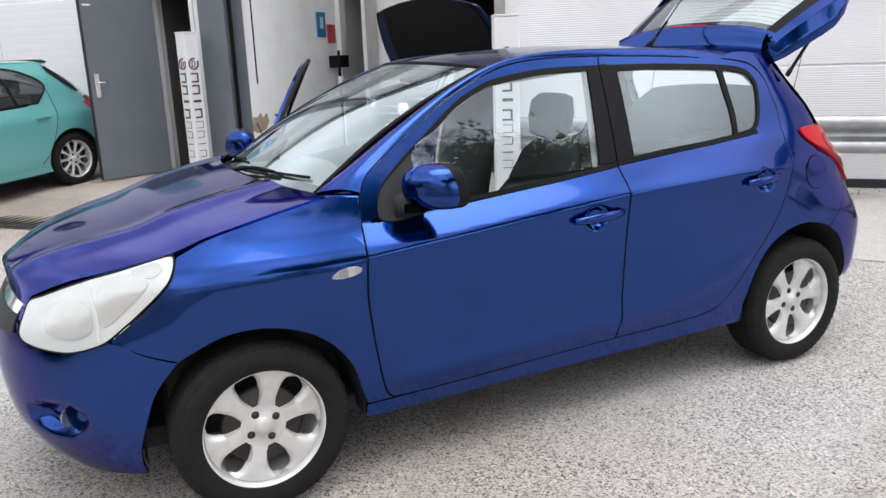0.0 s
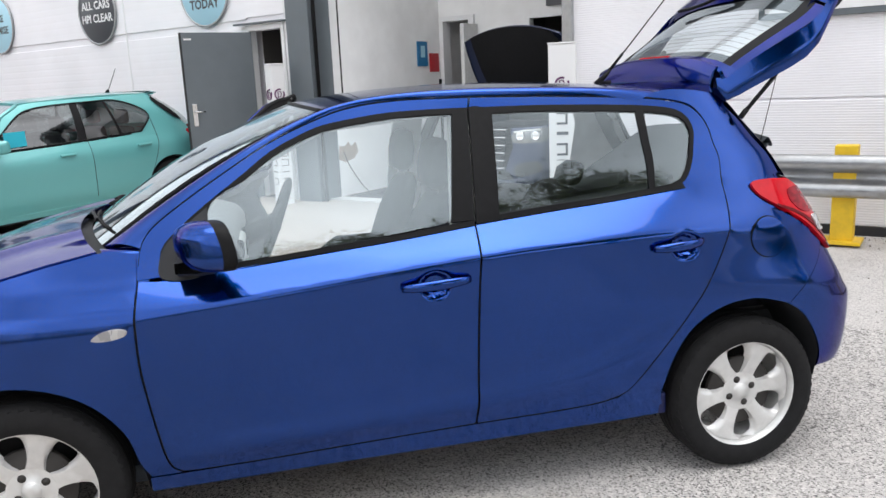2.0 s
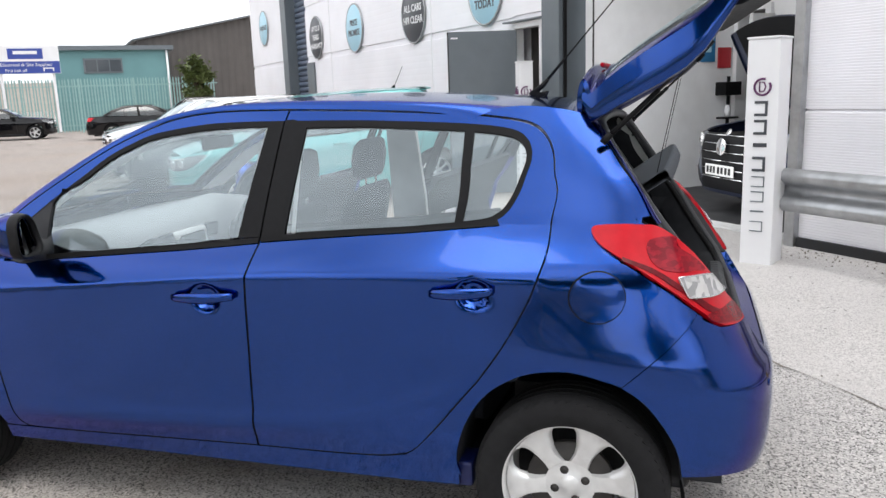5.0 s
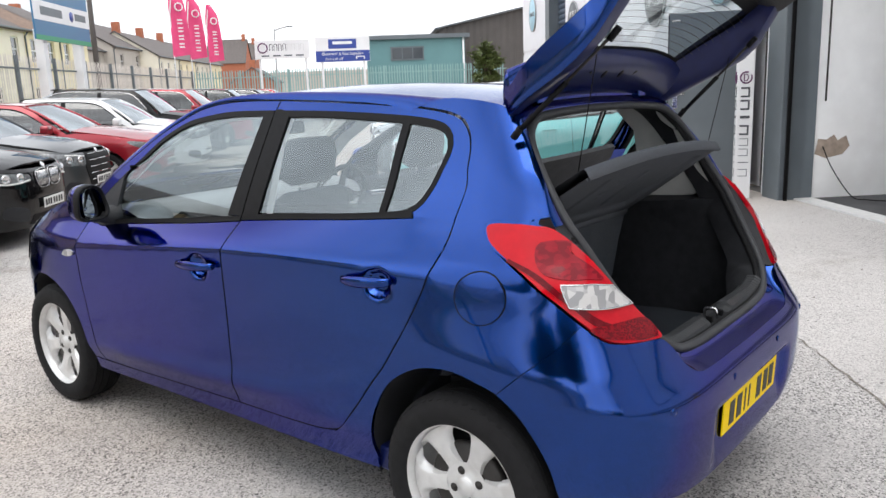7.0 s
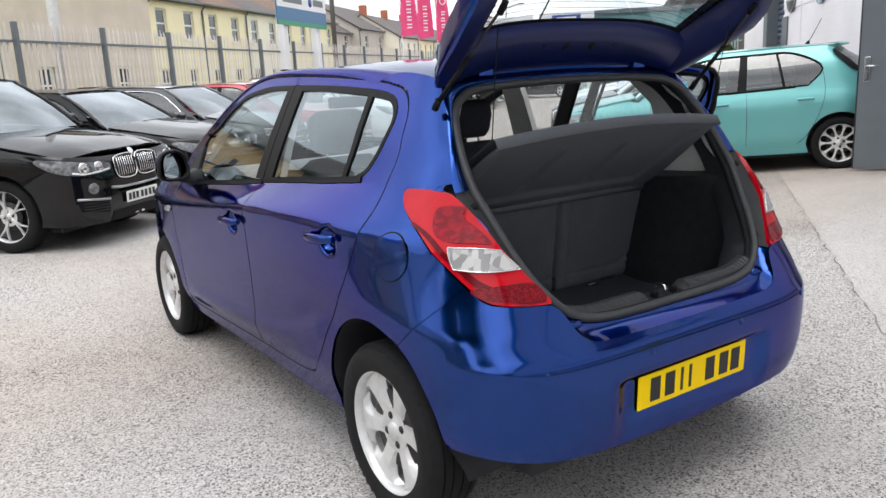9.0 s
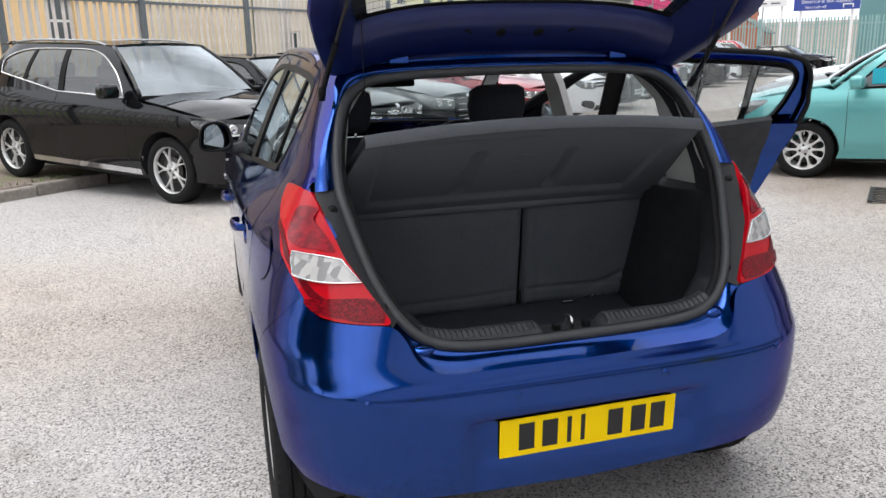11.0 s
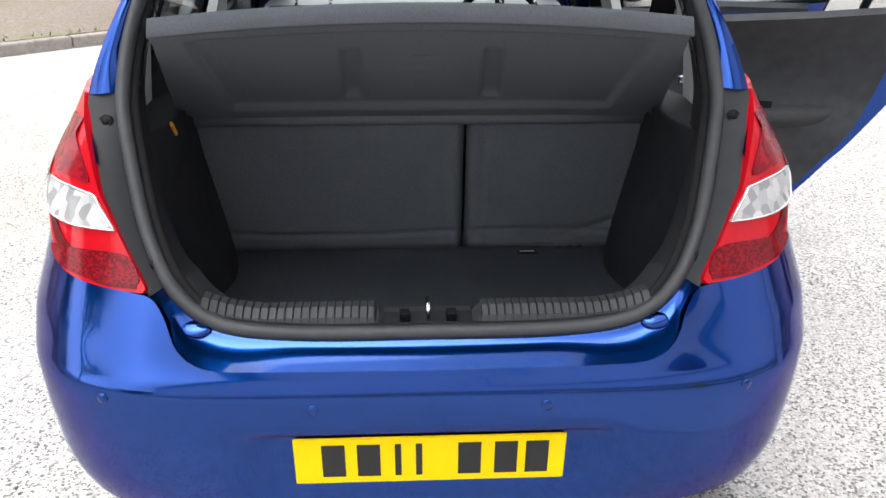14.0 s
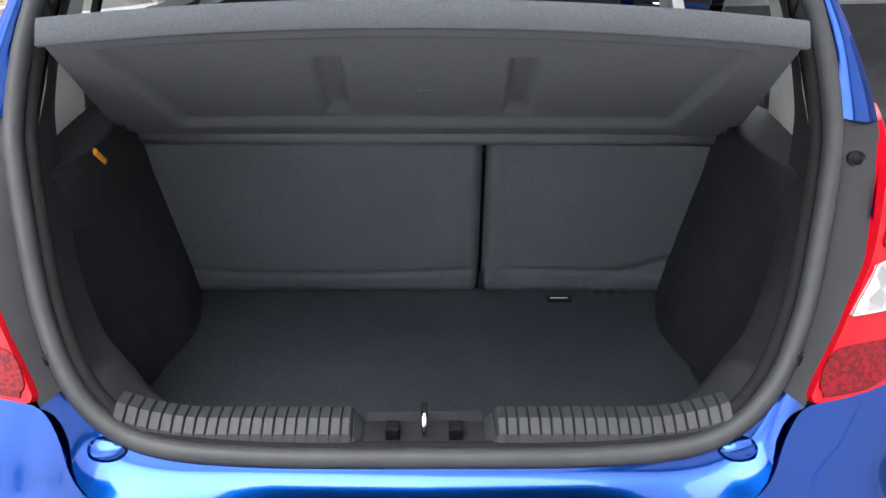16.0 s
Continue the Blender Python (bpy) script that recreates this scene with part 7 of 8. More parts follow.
# steel column beside the opening, and the white jamb
structure("column", box(-4.78, -4.42, FRONT - 0.12, FRONT + 0.26, 0.1, 5.2, 0.008), GREY_PAINT, "grey painted steel column", "column")
structure("jamb", box(-4.90, -4.785, FRONT - 0.03, FRONT + 0.24, 0.1, 5.2, 0.004), WHITE, "white door jamb", "trim")
structure("conduit", tube([(-4.38, FRONT - 0.06, 0.1), (-4.38, FRONT - 0.06, 5.1)], 0.022, 8), BLACK_TRIM, "black conduit on the column", "pipe")
# roller door, small doorway
structure("pillar_roller", box(-16.45, -16.0, FRONT - 0.12, FRONT + 0.2, 0.1, 5.2, 0.01), GREY_PAINT, "grey pillar beside the roller door", "column")
roller = structure("door_roller", box(-16.0, -14.75, FRONT + 0.16, FRONT + 0.22, 0.1, 5.2), GREY_PAINT, "blue-grey steel roller door", "door")
SLAT = material("blue_grey_slat", (0.12, 0.15, 0.21), rough=0.45, metal=0.3, vary=0.05, scale=3)
slat = loft([[V(p, FRONT + q, z) for p in (-16.0, -14.75)] for z, q in ((0.1, 0.16), (0.12, 0.13), (0.15, 0.115), (0.185, 0.115), (0.21, 0.13), (0.222, 0.16))], flat=True)
slat_mesh = bpy.data.meshes.new("slat")
slat.to_mesh(slat_mesh)
slat.free()
slat_mesh.materials.append(SLAT)
for k in range(40):
    o = new("slat", slat_mesh)
    o.parent, o.matrix_basis = roller, Matrix.Translation((0, 0, k * 0.125))
structure("door_small", box(-14.72, -14.18, FRONT - 0.035, FRONT - 0.003, 0.1, 2.25, 0.01), GREY_PAINT, "small dark grey door in the wall", "door")
for p in (-14.9, -16.55):
    solid("bollard", tube([(0, 0, 0), (0, 0, 1.35), (0, 0, 1.38)], [0.09, 0.09, 0.05], 12), YELLOW, "yellow steel bollard by the roller door", "bollard", at(p, FRONT - 0.35, 0.13), "bollards")

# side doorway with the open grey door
hall = structure("doorway_room", join(box(-5.58, -4.90, 6.0, 6.1, 0.14, 2.32), box(-5.68, -5.58, FRONT + 0.26, 6.1, 0.14, 2.32), box(-4.90, -4.80, FRONT + 0.27, 6.1, 0.14, 2.32), box(-5.58, -4.90, FRONT + 0.26, 6.1, 2.32, 2.4), box(-5.58, -4.90, FRONT, 6.1, 0.14, 0.165)), SHADE_WALL, "room behind the side door, shade in its wall colour", "room")
structure("door_frame", join(box(-5.575, -5.52, FRONT - 0.04, FRONT + 0.1, 0.14, 2.32, 0.005), box(-4.96, -4.905, FRONT - 0.04, FRONT + 0.1, 0.14, 2.32, 0.005), box(-5.52, -4.96, FRONT - 0.04, FRONT + 0.1, 2.25, 2.32, 0.005)), WHITE, "white door frame", "frame")
structure("canopy", box(-5.72, -4.86, FRONT - 0.10, FRONT - 0.012, 2.325, 2.345, 0.004), GREY_PAINT, "thin metal drip strip over the door", "trim")
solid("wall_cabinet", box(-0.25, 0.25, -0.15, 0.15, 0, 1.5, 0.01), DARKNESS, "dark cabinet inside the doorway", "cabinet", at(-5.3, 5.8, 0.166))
solid("fire_extinguisher", tube([(0, 0, 0), (0, 0, 0.4), (0, 0, 0.46), (0, 0, 0.5)], [0.075, 0.075, 0.03, 0.03], 12), material("red_enamel", (0.5, 0.02, 0.02), rough=0.3, coat=0.5), "red fire extinguisher inside the door", "extinguisher", at(-5.15, FRONT + 0.4, 0.166))
leaf = structure("door_1", box(0, 0.88, -0.022, 0.022, 0.0, 2.06, 0.004), GREY_PAINT, "open grey steel door", "door", at(-5.49, FRONT - 0.03, 0.175, -113.5))
part("door_handle", join(box(0.76, 0.82, -0.035, 0.035, 0.95, 1.22, 0.006), tube([(0.79, 0.03, 1.12), (0.79, 0.07, 1.12), (0.68, 0.075, 1.12)], 0.010, 8), tube([(0.79, -0.03, 1.12), (0.79, -0.07, 1.12), (0.68, -0.075, 1.12)], 0.010, 8)), CHROME, leaf, "steel lever handle")
part("door_plate", box(0.75, 0.84, -0.03, 0.03, 1.97, 1.99), WHITE, leaf)
part("door_edge", box(0.868, 0.883, -0.024, 0.024, 0.0, 2.06), DARKNESS, leaf)

# garage interior: white walls, dark floor
FLOOR_Z = 0.172
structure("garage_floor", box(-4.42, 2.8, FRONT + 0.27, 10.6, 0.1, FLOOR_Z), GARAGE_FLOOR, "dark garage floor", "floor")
structure("floor_edge", box(-4.42, -1.29, FRONT + 0.06, FRONT + 0.265, 0.1, 0.178, 0.005), GREY_TRIM, "pale concrete threshold", "trim")
structure("wall_garage_left", box(-4.65, -4.45, FRONT + 0.265, 8.8, 0.1, 4.1), RENDER_W, "white garage side wall with flaking paint", "wall")
structure("wall_garage_right", box(2.6, 2.8, FRONT + 0.265, 8.8, 0.1, 4.1), RENDER_W, "white garage side wall", "wall")
structure("wall_garage_back", join(box(-4.45, -4.36, 7.15, 7.27, 0.1, 4.1), box(-4.36, -3.92, 7.15, 7.27, 2.38, 4.1), box(-3.92, -2.98, 7.15, 7.27, 0.1, 4.1), box(-2.98, 2.6, 7.15, 7.27, 2.32, 4.1), box(1.2, 2.6, 7.15, 7.27, 0.1, 2.32)), RENDER_W, "white garage back wall with two dark openings", "wall")
structure("workshop_walls", join(box(-4.65, 2.8, 10.6, 10.8, 0.1, 4.1), box(-4.63, -4.46, 8.805, 10.6, 0.1, 4.1), box(2.61, 2.79, 8.805, 10.6, 0.1, 4.1)), SHADE_WALL, "workshop walls behind the garage, shade in their colour", "wall")
structure("ceiling_garage", box(-4.65, 2.8, FRONT + 0.265, 10.8, 4.1, 4.2), RENDER_W, "white garage ceiling", "ceiling")
structure("flaked_patch", prism([(0, 0), (0.2, -0.08), (0.5, -0.02), (0.62, 0.12), (0.55, 0.30), (0.40, 0.22), (0.33, 0.32), (0.2, 0.24), (0.05, 0.26)], 0, 0.004, 0, at(-4.449, FRONT + 0.28, 0.64) @ pose(0, 0, 0, 90, 0, 90) @ Matrix.Scale(0.62, 4)), material("bare_plaster", (0.34, 0.27, 0.22), rough=0.9, vary=0.2, scale=14), "patch of bare plaster on the wall", "wall patch", Matrix())
back_door = structure("door_back", box(-3.93, -3.885, 7.28, 7.98, FLOOR_Z + 0.01, 2.30, 0.004), material("brown_door", (0.10, 0.07, 0.055), rough=0.6, vary=0.1, scale=5), "dark brown open door in the back wall", "door")
part("frame", join(box(-4.42, -4.355, 7.10, 7.30, FLOOR_Z, 2.44), box(-3.925, -3.84, 7.10, 7.275, FLOOR_Z, 2.44), box(-4.355, -3.925, 7.10, 7.30, 2.375, 2.44)), WHITE, back_door)
part("glazed_leaf", join(box(-3.82, -3.76, 6.72, 7.09, 0.19, 2.30, 0.006), box(-3.825, -3.755, 6.78, 7.03, 1.2, 2.1, 0.004)), GREY_TRIM, back_door)
part("door_handle", tube([(-3.755, 6.78, 1.15), (-3.71, 6.78, 1.15), (-3.71, 6.88, 1.15)], 0.010, 8), CHROME, back_door)
poster = solid("safety_poster", box(0, 0.02, -0.12, 0.12, 0, 0.34, 0.004), material("poster_blue", (0.02, 0.16, 0.34), rough=0.4), "blue safety poster on the wall", "poster", at(-4.447, 6.68, 1.76))
part("poster_figure", box(0.021, 0.023, -0.05, 0.05, 0.12, 0.28), SIGN_BLUE, poster)
notice = solid("red_notice", box(0, 0.02, -0.11, 0.11, 0, 0.26, 0.004), material("notice_red", (0.45, 0.03, 0.04), rough=0.4), "red notice on the wall", "notice", at(-4.447, 6.97, 1.68))
stand = thing("sanitiser_stand", "black stand with a white sanitiser bottle", "dispenser", at(-4.33, 6.95, FLOOR_Z))
part("pole", tube([(0, 0, 0), (0, 0, 1.4)], 0.022, 8), BLACK_TRIM, stand)
part("tray", box(-0.08, 0.08, -0.12, 0.12, 0.86, 0.885, 0.006), BLACK_TRIM, stand)
part("bottle", lathe([(0, 0.886), (0.038, 0.886), (0.04, 1.0), (0.02, 1.04), (0.012, 1.08), (0.0, 1.09)], 14), WHITE, stand)
part("holder", box(-0.09, 0.09, -0.14, 0.14, 1.16, 1.33, 0.01), BLACK_TRIM, stand)
solid("floor_cable", tube(smooth3([(-4.42, FRONT + 0.35, 0.72), (-4.38, FRONT + 0.45, 0.48), (-4.25, FRONT + 0.6, 0.20), (-4.05, FRONT + 0.65, 0.185), (-3.9, FRONT + 0.8, 0.185)], 5), 0.006, 6), BLACK_TRIM, "black cable trailing to the floor", "cable", SITE)
solid("door_chain", tube([(-4.33, FRONT + 0.3, 1.2), (-4.33, FRONT + 0.3, 4.0)], 0.010, 6), STEEL, "hanging door chain by the opening", "chain", SITE)
banner = solid("dark_banner", box(-0.6, 0.6, 0, 0.04, 0, 0.55, 0.01), SIGN_DARK, "dark banner with a pale word", "banner", at(-2.1, 7.08, 2.45))
letters("banner_word", "warranty", 0.22, GALV, banner, pose(0, -0.003, 0.28, 90, 0, 0))

# round wall signs
def round_sign(p, z, rad, mat, lines, ink):
    s = solid("round_sign", lathe([(0.0, 0.0), (rad, 0.0), (rad, 0.02), (rad - 0.008, 0.026), (0.0, 0.026)], 40, pose(0, 0, 0, 90, 0, 0)), mat, "round wall sign lettered " + " ".join(lines).lower(), "sign", at(p, FRONT - 0.008, z), "round signs")
    part("sign_rim", tube([(rad * 1.02 * math.cos(a), -0.016, rad * 1.02 * math.sin(a)) for a in [k * math.tau / 40 for k in range(40)]], 0.016, 6, True), GALV, s)
    for k, w in enumerate(lines):
        letters("word", w, rad * 0.36, ink, s, pose(0, -0.029, (len(lines) - 1) * rad * 0.21 - k * rad * 0.42, 90, 0, 0), bold=0.004)
    return s


round_sign(-6.29, 2.83, 0.45, SIGN_BLUE, ["DRIVE", "AWAY", "TODAY"], SIGN_DARK)
round_sign(-8.66, 2.74, 0.44, SIGN_DARK, ["ALL CARS", "HPI CLEAR"], WHITE)
round_sign(-11.45, 2.76, 0.44, SIGN_BLUE, ["PRICE", "PROMISE"], SIGN_DARK)
round_sign(-13.92, 2.76, 0.44, SIGN_DARK, ["UP TO 3", "YEARS", "WARRANTY"], WHITE)
round_sign(-18.6, 3.35, 0.44, SIGN_BLUE, ["FINANCE"], SIGN_DARK)
frame_s = solid("framed_sign", box(0, 2.9, -0.03, 0, 0, 1.3, 0.006), GREY_PAINT, "white sign in a dark frame on the clad wall", "sign", at(0.56, FRONT - 0.065, 1.90))
part("sign_field", box(0.05, 2.85, -0.036, -0.028, 0.05, 1.25), WHITE, frame_s)
part("sign_disc", lathe([(0, 0), (0.38, 0), (0.38, 0.006), (0, 0.006)], 32, pose(0.68, -0.036, 0.56, 90, 0, 0)), PURPLE, frame_s)


# branded posts: a square white post with lettering down its faces
def sign_post(p, q, faces, width=0.225, height=1.65, turn=0.0):
    s = thing("sign_post", "square white post with vertical lettering", "sign post", at(p, q, rise(q), turn), "sign posts")
    part("post", box(-width / 2, width / 2, -width / 2, width / 2, -0.02, height, 0.008), WHITE, s)
    part("cap", box(-width / 2 - 0.006, width / 2 + 0.006, -width / 2 - 0.006, width / 2 + 0.006, height, height + 0.015, 0.003), WHITE, s)
    for face in faces:
        mm = pose(0, 0, 0, 0, 0, face * 90) @ pose(0, -width / 2 - 0.002, 0)
        ring_pts = [(0.058 * math.cos(a), 0, height - 0.34 + 0.058 * math.sin(a)) for a in [math.radians(70 + k * 320 / 24) for k in range(25)]]
        part("mark", tube(ring_pts, 0.009, 5), PURPLE, s, "", mm)
        part("mark_letter", tube([(-0.02, 0, height - 0.375), (-0.02, 0, height - 0.305), (0.012, 0, height - 0.31), (0.024, 0, height - 0.34), (0.012, 0, height - 0.37), (-0.02, 0, height - 0.375)], 0.006, 5), PURPLE, s, "", mm)
        # plain strokes where the dealer's name runs down the face
        for k in range(8):
            bold = 0.019 if k < 4 else 0.007
            zc = height - (0.495 + 0.135 * k if k < 4 else 1.03 + 0.112 * (k - 4))
            half = 0.045 if k < 4 else 0.036
            if k in (2, 6):
                part("name_bar", box(-0.05, 0.05, -0.003, 0.001, zc - bold / 2, zc + bold), SIGN_DARK if k < 4 else GREY_PAINT, s, "", mm)
                continue
            for zz in (zc - half, zc + half):
                part("name_bar", box(-0.05, 0.045, -0.003, 0.001, zz - bold / 2, zz + bold / 2), SIGN_DARK if k < 4 else GREY_PAINT, s, "", mm)
            part("name_bar", box(0.045 - bold, 0.045, -0.0035, 0.001, zc - half + bold / 2, zc + half - bold / 2), SIGN_DARK if k < 4 else GREY_PAINT, s, "", mm)
    return s


sign_post(-4.79, 4.14, (0, 1), 0.172, 1.65, -18)
sign_post(-0.93, 3.83, (0,), 0.235, 1.65, 22)

# crash barrier along the clad wall
rail = thing("crash_barrier", "galvanised crash barrier on yellow posts", "barrier", at(0, 0, 0.185))
prof = [(0, 0.30), (0.035, 0.33), (0.04, 0.40), (0.0, 0.44), (-0.03, 0.47), (-0.03, 0.52), (0.0, 0.55), (0.04, 0.59), (0.035, 0.66), (0.0, 0.69)]
part("rail", loft([[V(p, 3.95 - q * 1.5, 0.10 + z * 0.83) for p in [lerp(-0.96, 12, k / 20) for k in range(21)]] for q, z in prof], depth=0.004, outward=V(0, -1, 0)), GALV, rail)
for p in (1.32, 4.2, 7.1, 10.0):
    part("rail_post", box(p - 0.08, p + 0.08, 3.99, 4.12, -0.02, 0.74, 0.008), YELLOW, rail)
    part("foot_plate", box(p - 0.14, p + 0.14, 3.93, 4.18, -0.015, 0.012, 0.004), YELLOW, rail)
solid("floor_drain", join(box(-0.4, 0.4, -0.3, -0.26, 0.0, 0.012), box(-0.4, 0.4, 0.26, 0.3, 0.0, 0.012), *[box(-0.4 + 0.1 * k, -0.37 + 0.1 * k, -0.3, 0.3, 0.0, 0.010) for k in range(9)]), STEEL, "iron drain grating in the concrete", "drain", at(-5.3, 2.1, rise(2.1)))

def crack(a, b, seed, width=0.009, wander=0.05):
    """A ragged open joint in the concrete."""
    r, rows = random.Random(seed), []
    n = 46
    for k in range(n + 1):
        p, q = lerp(a[0], b[0], k / n) + r.gauss(0, wander * 0.25), lerp(a[1], b[1], k / n) + r.gauss(0, wander * 0.25)
        w = width * r.uniform(0.15, 1.0)
        rows.append([V(p - w, q - w, rise(q) + 0.004), V(p + w, q + w, rise(q) + 0.004)])
    structure("crack", loft(rows, outward=V(0, 0, 1)), CRACK, "dark ragged crack in the concrete", "crack")


CRACK = material("crack_dirt", (0.20, 0.18, 0.16), rough=0.95, vary=0.4, scale=40)
for k, (a, b) in enumerate((((-7.5, 3.07), (-3.5, 2.69)), ((-3.5, 2.69), (0.0, 2.37)), ((0.0, 2.37), (4.5, 1.95)), ((4.5, 1.95), (9.0, 1.53)))):
    crack(a, b, 30 + k, 0.006, 0.035)
# loose stones and grit
r7 = random.Random(77)
grit = bmesh.new()
for _ in range(1500):
    near_wall = r7.random() < 0.45
    p = r7.uniform(-1.0, 9.0) if near_wall else r7.uniform(-9.0, 9.0)
    q = 4.38 - abs(r7.gauss(0, 0.16)) if near_wall else r7.uniform(-6.2, 4.2)
    s, z = r7.uniform(0.003, 0.009) * (1.5 if near_wall else 1.0), rise(q)
    top = grit.verts.new((p, q, z + s * 0.9))
    ring_ = [grit.verts.new((p + s * r7.uniform(0.7, 1.2) * math.cos(k * 1.571), q + s * r7.uniform(0.7, 1.2) * math.sin(k * 1.571), z - 0.001)) for k in range(4)]
    for k in range(4):
        grit.faces.new((ring_[k], ring_[(k + 1) % 4], top))
solid("grit", grit, material("dark_grit", (0.15, 0.13, 0.11), rough=0.9, vary=0.5, scale=7), "loose grit and leaf litter on the concrete", "grit", SITE, "", "stuff")

# ---- kerb, verge and palisade fence ----
VERGE = material("gritty_verge", (0.19, 0.155, 0.13), rough=0.95, vary=0.35, scale=30, bump=0.6, bump_scale=40, second=(0.14, 0.16, 0.06), amount=0.6, patch=0.9)
KERB = material("concrete_kerb", (0.25, 0.225, 0.20), rough=0.9, vary=0.2, scale=20, bump=0.4, bump_scale=60, rand=0.12)
structure("verge", box(-60, 25, -15.2, -6.42, -0.05, 0.115), VERGE, "gritty raised verge with weeds", "verge")
structure("pavement", box(-60, 25, -17.3, -15.2, -0.05, 0.12), KERB, "grey pavement behind the fence", "pavement")
structure("lawn", box(-60, 25, -40, -17.3, -0.05, 0.13), material("mown_grass", (0.16, 0.26, 0.03), rough=0.9, vary=0.3, scale=14, bump=0.5, bump_scale=60), "strip of green lawn before the houses", "lawn")
kerb = structure("kerb", box(-60, 25, -6.42, -6.34, -0.05, 0.10), KERB, "worn concrete kerb", "kerb")
kb = box(0, 0.90, -6.36, -6.22, -0.02, 0.125, 0.018)
kb_mesh = bpy.data.meshes.new("kerb_stone")
kb.to_mesh(kb_mesh)
kb.free()
kb_mesh.materials.append(KERB)
rng = random.Random(4)
for k in range(60):
    o = new("kerb_stone", kb_mesh)
    o.parent, o.matrix_basis = kerb, pose(-45 + k * 0.915, rng.uniform(-0.008, 0.008), rng.uniform(-0.008, 0.008))


def pale_mesh(height, name, mat):
    """One palisade pale: a W-shaped strip with a split, pointed head."""
    pts = [(-0.040, 0.012), (-0.024, 0.0), (-0.009, 0.010), (0.009, 0.010), (0.024, 0.0), (0.040, 0.012)]
    tops = [0.0, 0.12, 0.03, 0.03, 0.12, 0.0]
    bm = loft([[V(x, y, 0.05) for x, y in pts], [V(x * 0.9, y, height - 0.12 + t) for (x, y), t in zip(pts, tops)]], depth=0.0, outward=V(0, -1, 0))
    me = bpy.data.meshes.new(name)
    bm.to_mesh(me)
    bm.free()
    me.materials.append(mat)
    return me


def palisade(name, label, p0, p1, q, z, height, mat, post_mat, along="p", near=None):
    f = thing(name, label, "fence", SITE @ pose(0, 0, 0) if along == "p" else SITE @ pose(q, 0, 0, 0, 0, 90) @ pose(0, -q, 0) , "", "")
    me = pale_mesh(height, "pale", mat)
    n = int((p1 - p0) / 0.155)
    spots = sorted(range(n), key=lambda k: abs(p0 + k * 0.155 - (near if near is not None else (p0 + p1) / 2)))
    rest = bmesh.new()
    for i, k in enumerate(spots):
        mm = pose(p0 + k * 0.155, q, z + rng.uniform(-0.01, 0.01), 0, rng.uniform(-0.6, 0.6), 0)
        if i < 290:
            o = new("pale", me)
            o.parent, o.matrix_basis = f, mm
        else:
            v0 = len(rest.verts)
            rest.from_mesh(me)
            rest.verts.ensure_lookup_table()
            for v in rest.verts[v0:]:
                v.co = mm @ v.co
    if rest.verts:
        tagged(part("far_pales", rest, mat, f), kind="stuff")
    for h in (0.35, height - 0.45):
        part("rail", box(p0, p1, q + 0.014, q + 0.06, z + h, z + h + 0.05), post_mat, f)
    k = p0
    while k <= p1:
        part("post", box(k - 0.045, k + 0.045, q + 0.02, q + 0.12, z - 0.1, z + height - 0.05, 0.004), post_mat, f)
        k += 2.75
    return f


palisade("palisade_fence", "weathered beige palisade fence with dark posts", -43, 20, -10.6, 0.11, 2.80, PALISADE, GREY_PAINT, near=-14)
palisade("boundary_fence", "pale green palisade fence across the yard's end", -10.6, 7.6, -43.0, 0.0, 2.85, TEAL_STEEL, TEAL_STEEL, along="q")

# ---- cars in the yard ----
P_BLACK = paint("black_car_paint", (0.005, 0.005, 0.006), 0.0, 0.25, 0.0)
P_GREY = paint("dark_grey_car_paint", (0.045, 0.048, 0.052), 0.5, 0.3)
P_RED = paint("red_car_paint", (0.30, 0.008, 0.02), 0.4, 0.3)
P_WHITE = paint("white_car_paint", (0.72, 0.73, 0.74), 0.0, 0.3)
P_TEAL = paint("teal_car_paint", (0.132, 0.42, 0.42), 0.3, 0.3, 0.5, 0.7)
P_NAVY = paint("navy_car_paint", (0.02, 0.03, 0.075), 0.5, 0.3)
SUPERMINI_GLASS = glass_material("side_glass", (0.40, 0.44, 0.44))


def row_car(k, name, label, colour, q_nose=-3.75, **kw):
    """k-th car of the row along the fence, nose to the garage."""
    length, base, nose = kw.get("length", 4.3), kw.get("base", 2.65), kw.get("nose", 0.85)
    return parked_car(name, label, colour, at(-2.9 - 2.33 * k, q_nose - base / 2 - nose, 0.058, -90) @ pose(0, 0, 0, 0, -2.5, 0), **kw)


suv = row_car(0.12, "black_suv", "glossy black compact SUV with a chrome kidney grille", P_BLACK, -3.6, length=4.44, width=1.82, height=1.60, base=2.67, nose=0.83, belt=1.04, hood=0.97, sill=0.26, tyre=0.345, roof=(-0.32, 1.72), a_base=-0.92, d_base=1.75, face="suv", fine=0.06, rim_mat=ALLOY, glass=SUPERMINI_GLASS, window=[(-0.12, 1.49), (0.45, 1.512), (1.15, 1.485), (1.50, 1.37), (1.50, 1.22, 1), (0.42, 1.07)])
for s in (-1, 1):
    part("skid_strip", tube([(-2.135, s * 0.02, 0.285), (-2.11, s * 0.35, 0.30), (-2.05, s * 0.58, 0.36)], 0.02, 6), CHROME, suv)
for s in (-1, 1):
    part("roof_rail", tube(smooth3([(-0.2, s * 0.60, 1.55), (0.1, s * 0.61, 1.60), (1.1, s * 0.61, 1.595), (1.55, s * 0.60, 1.54)], 5), 0.013, 8), GALV, suv)
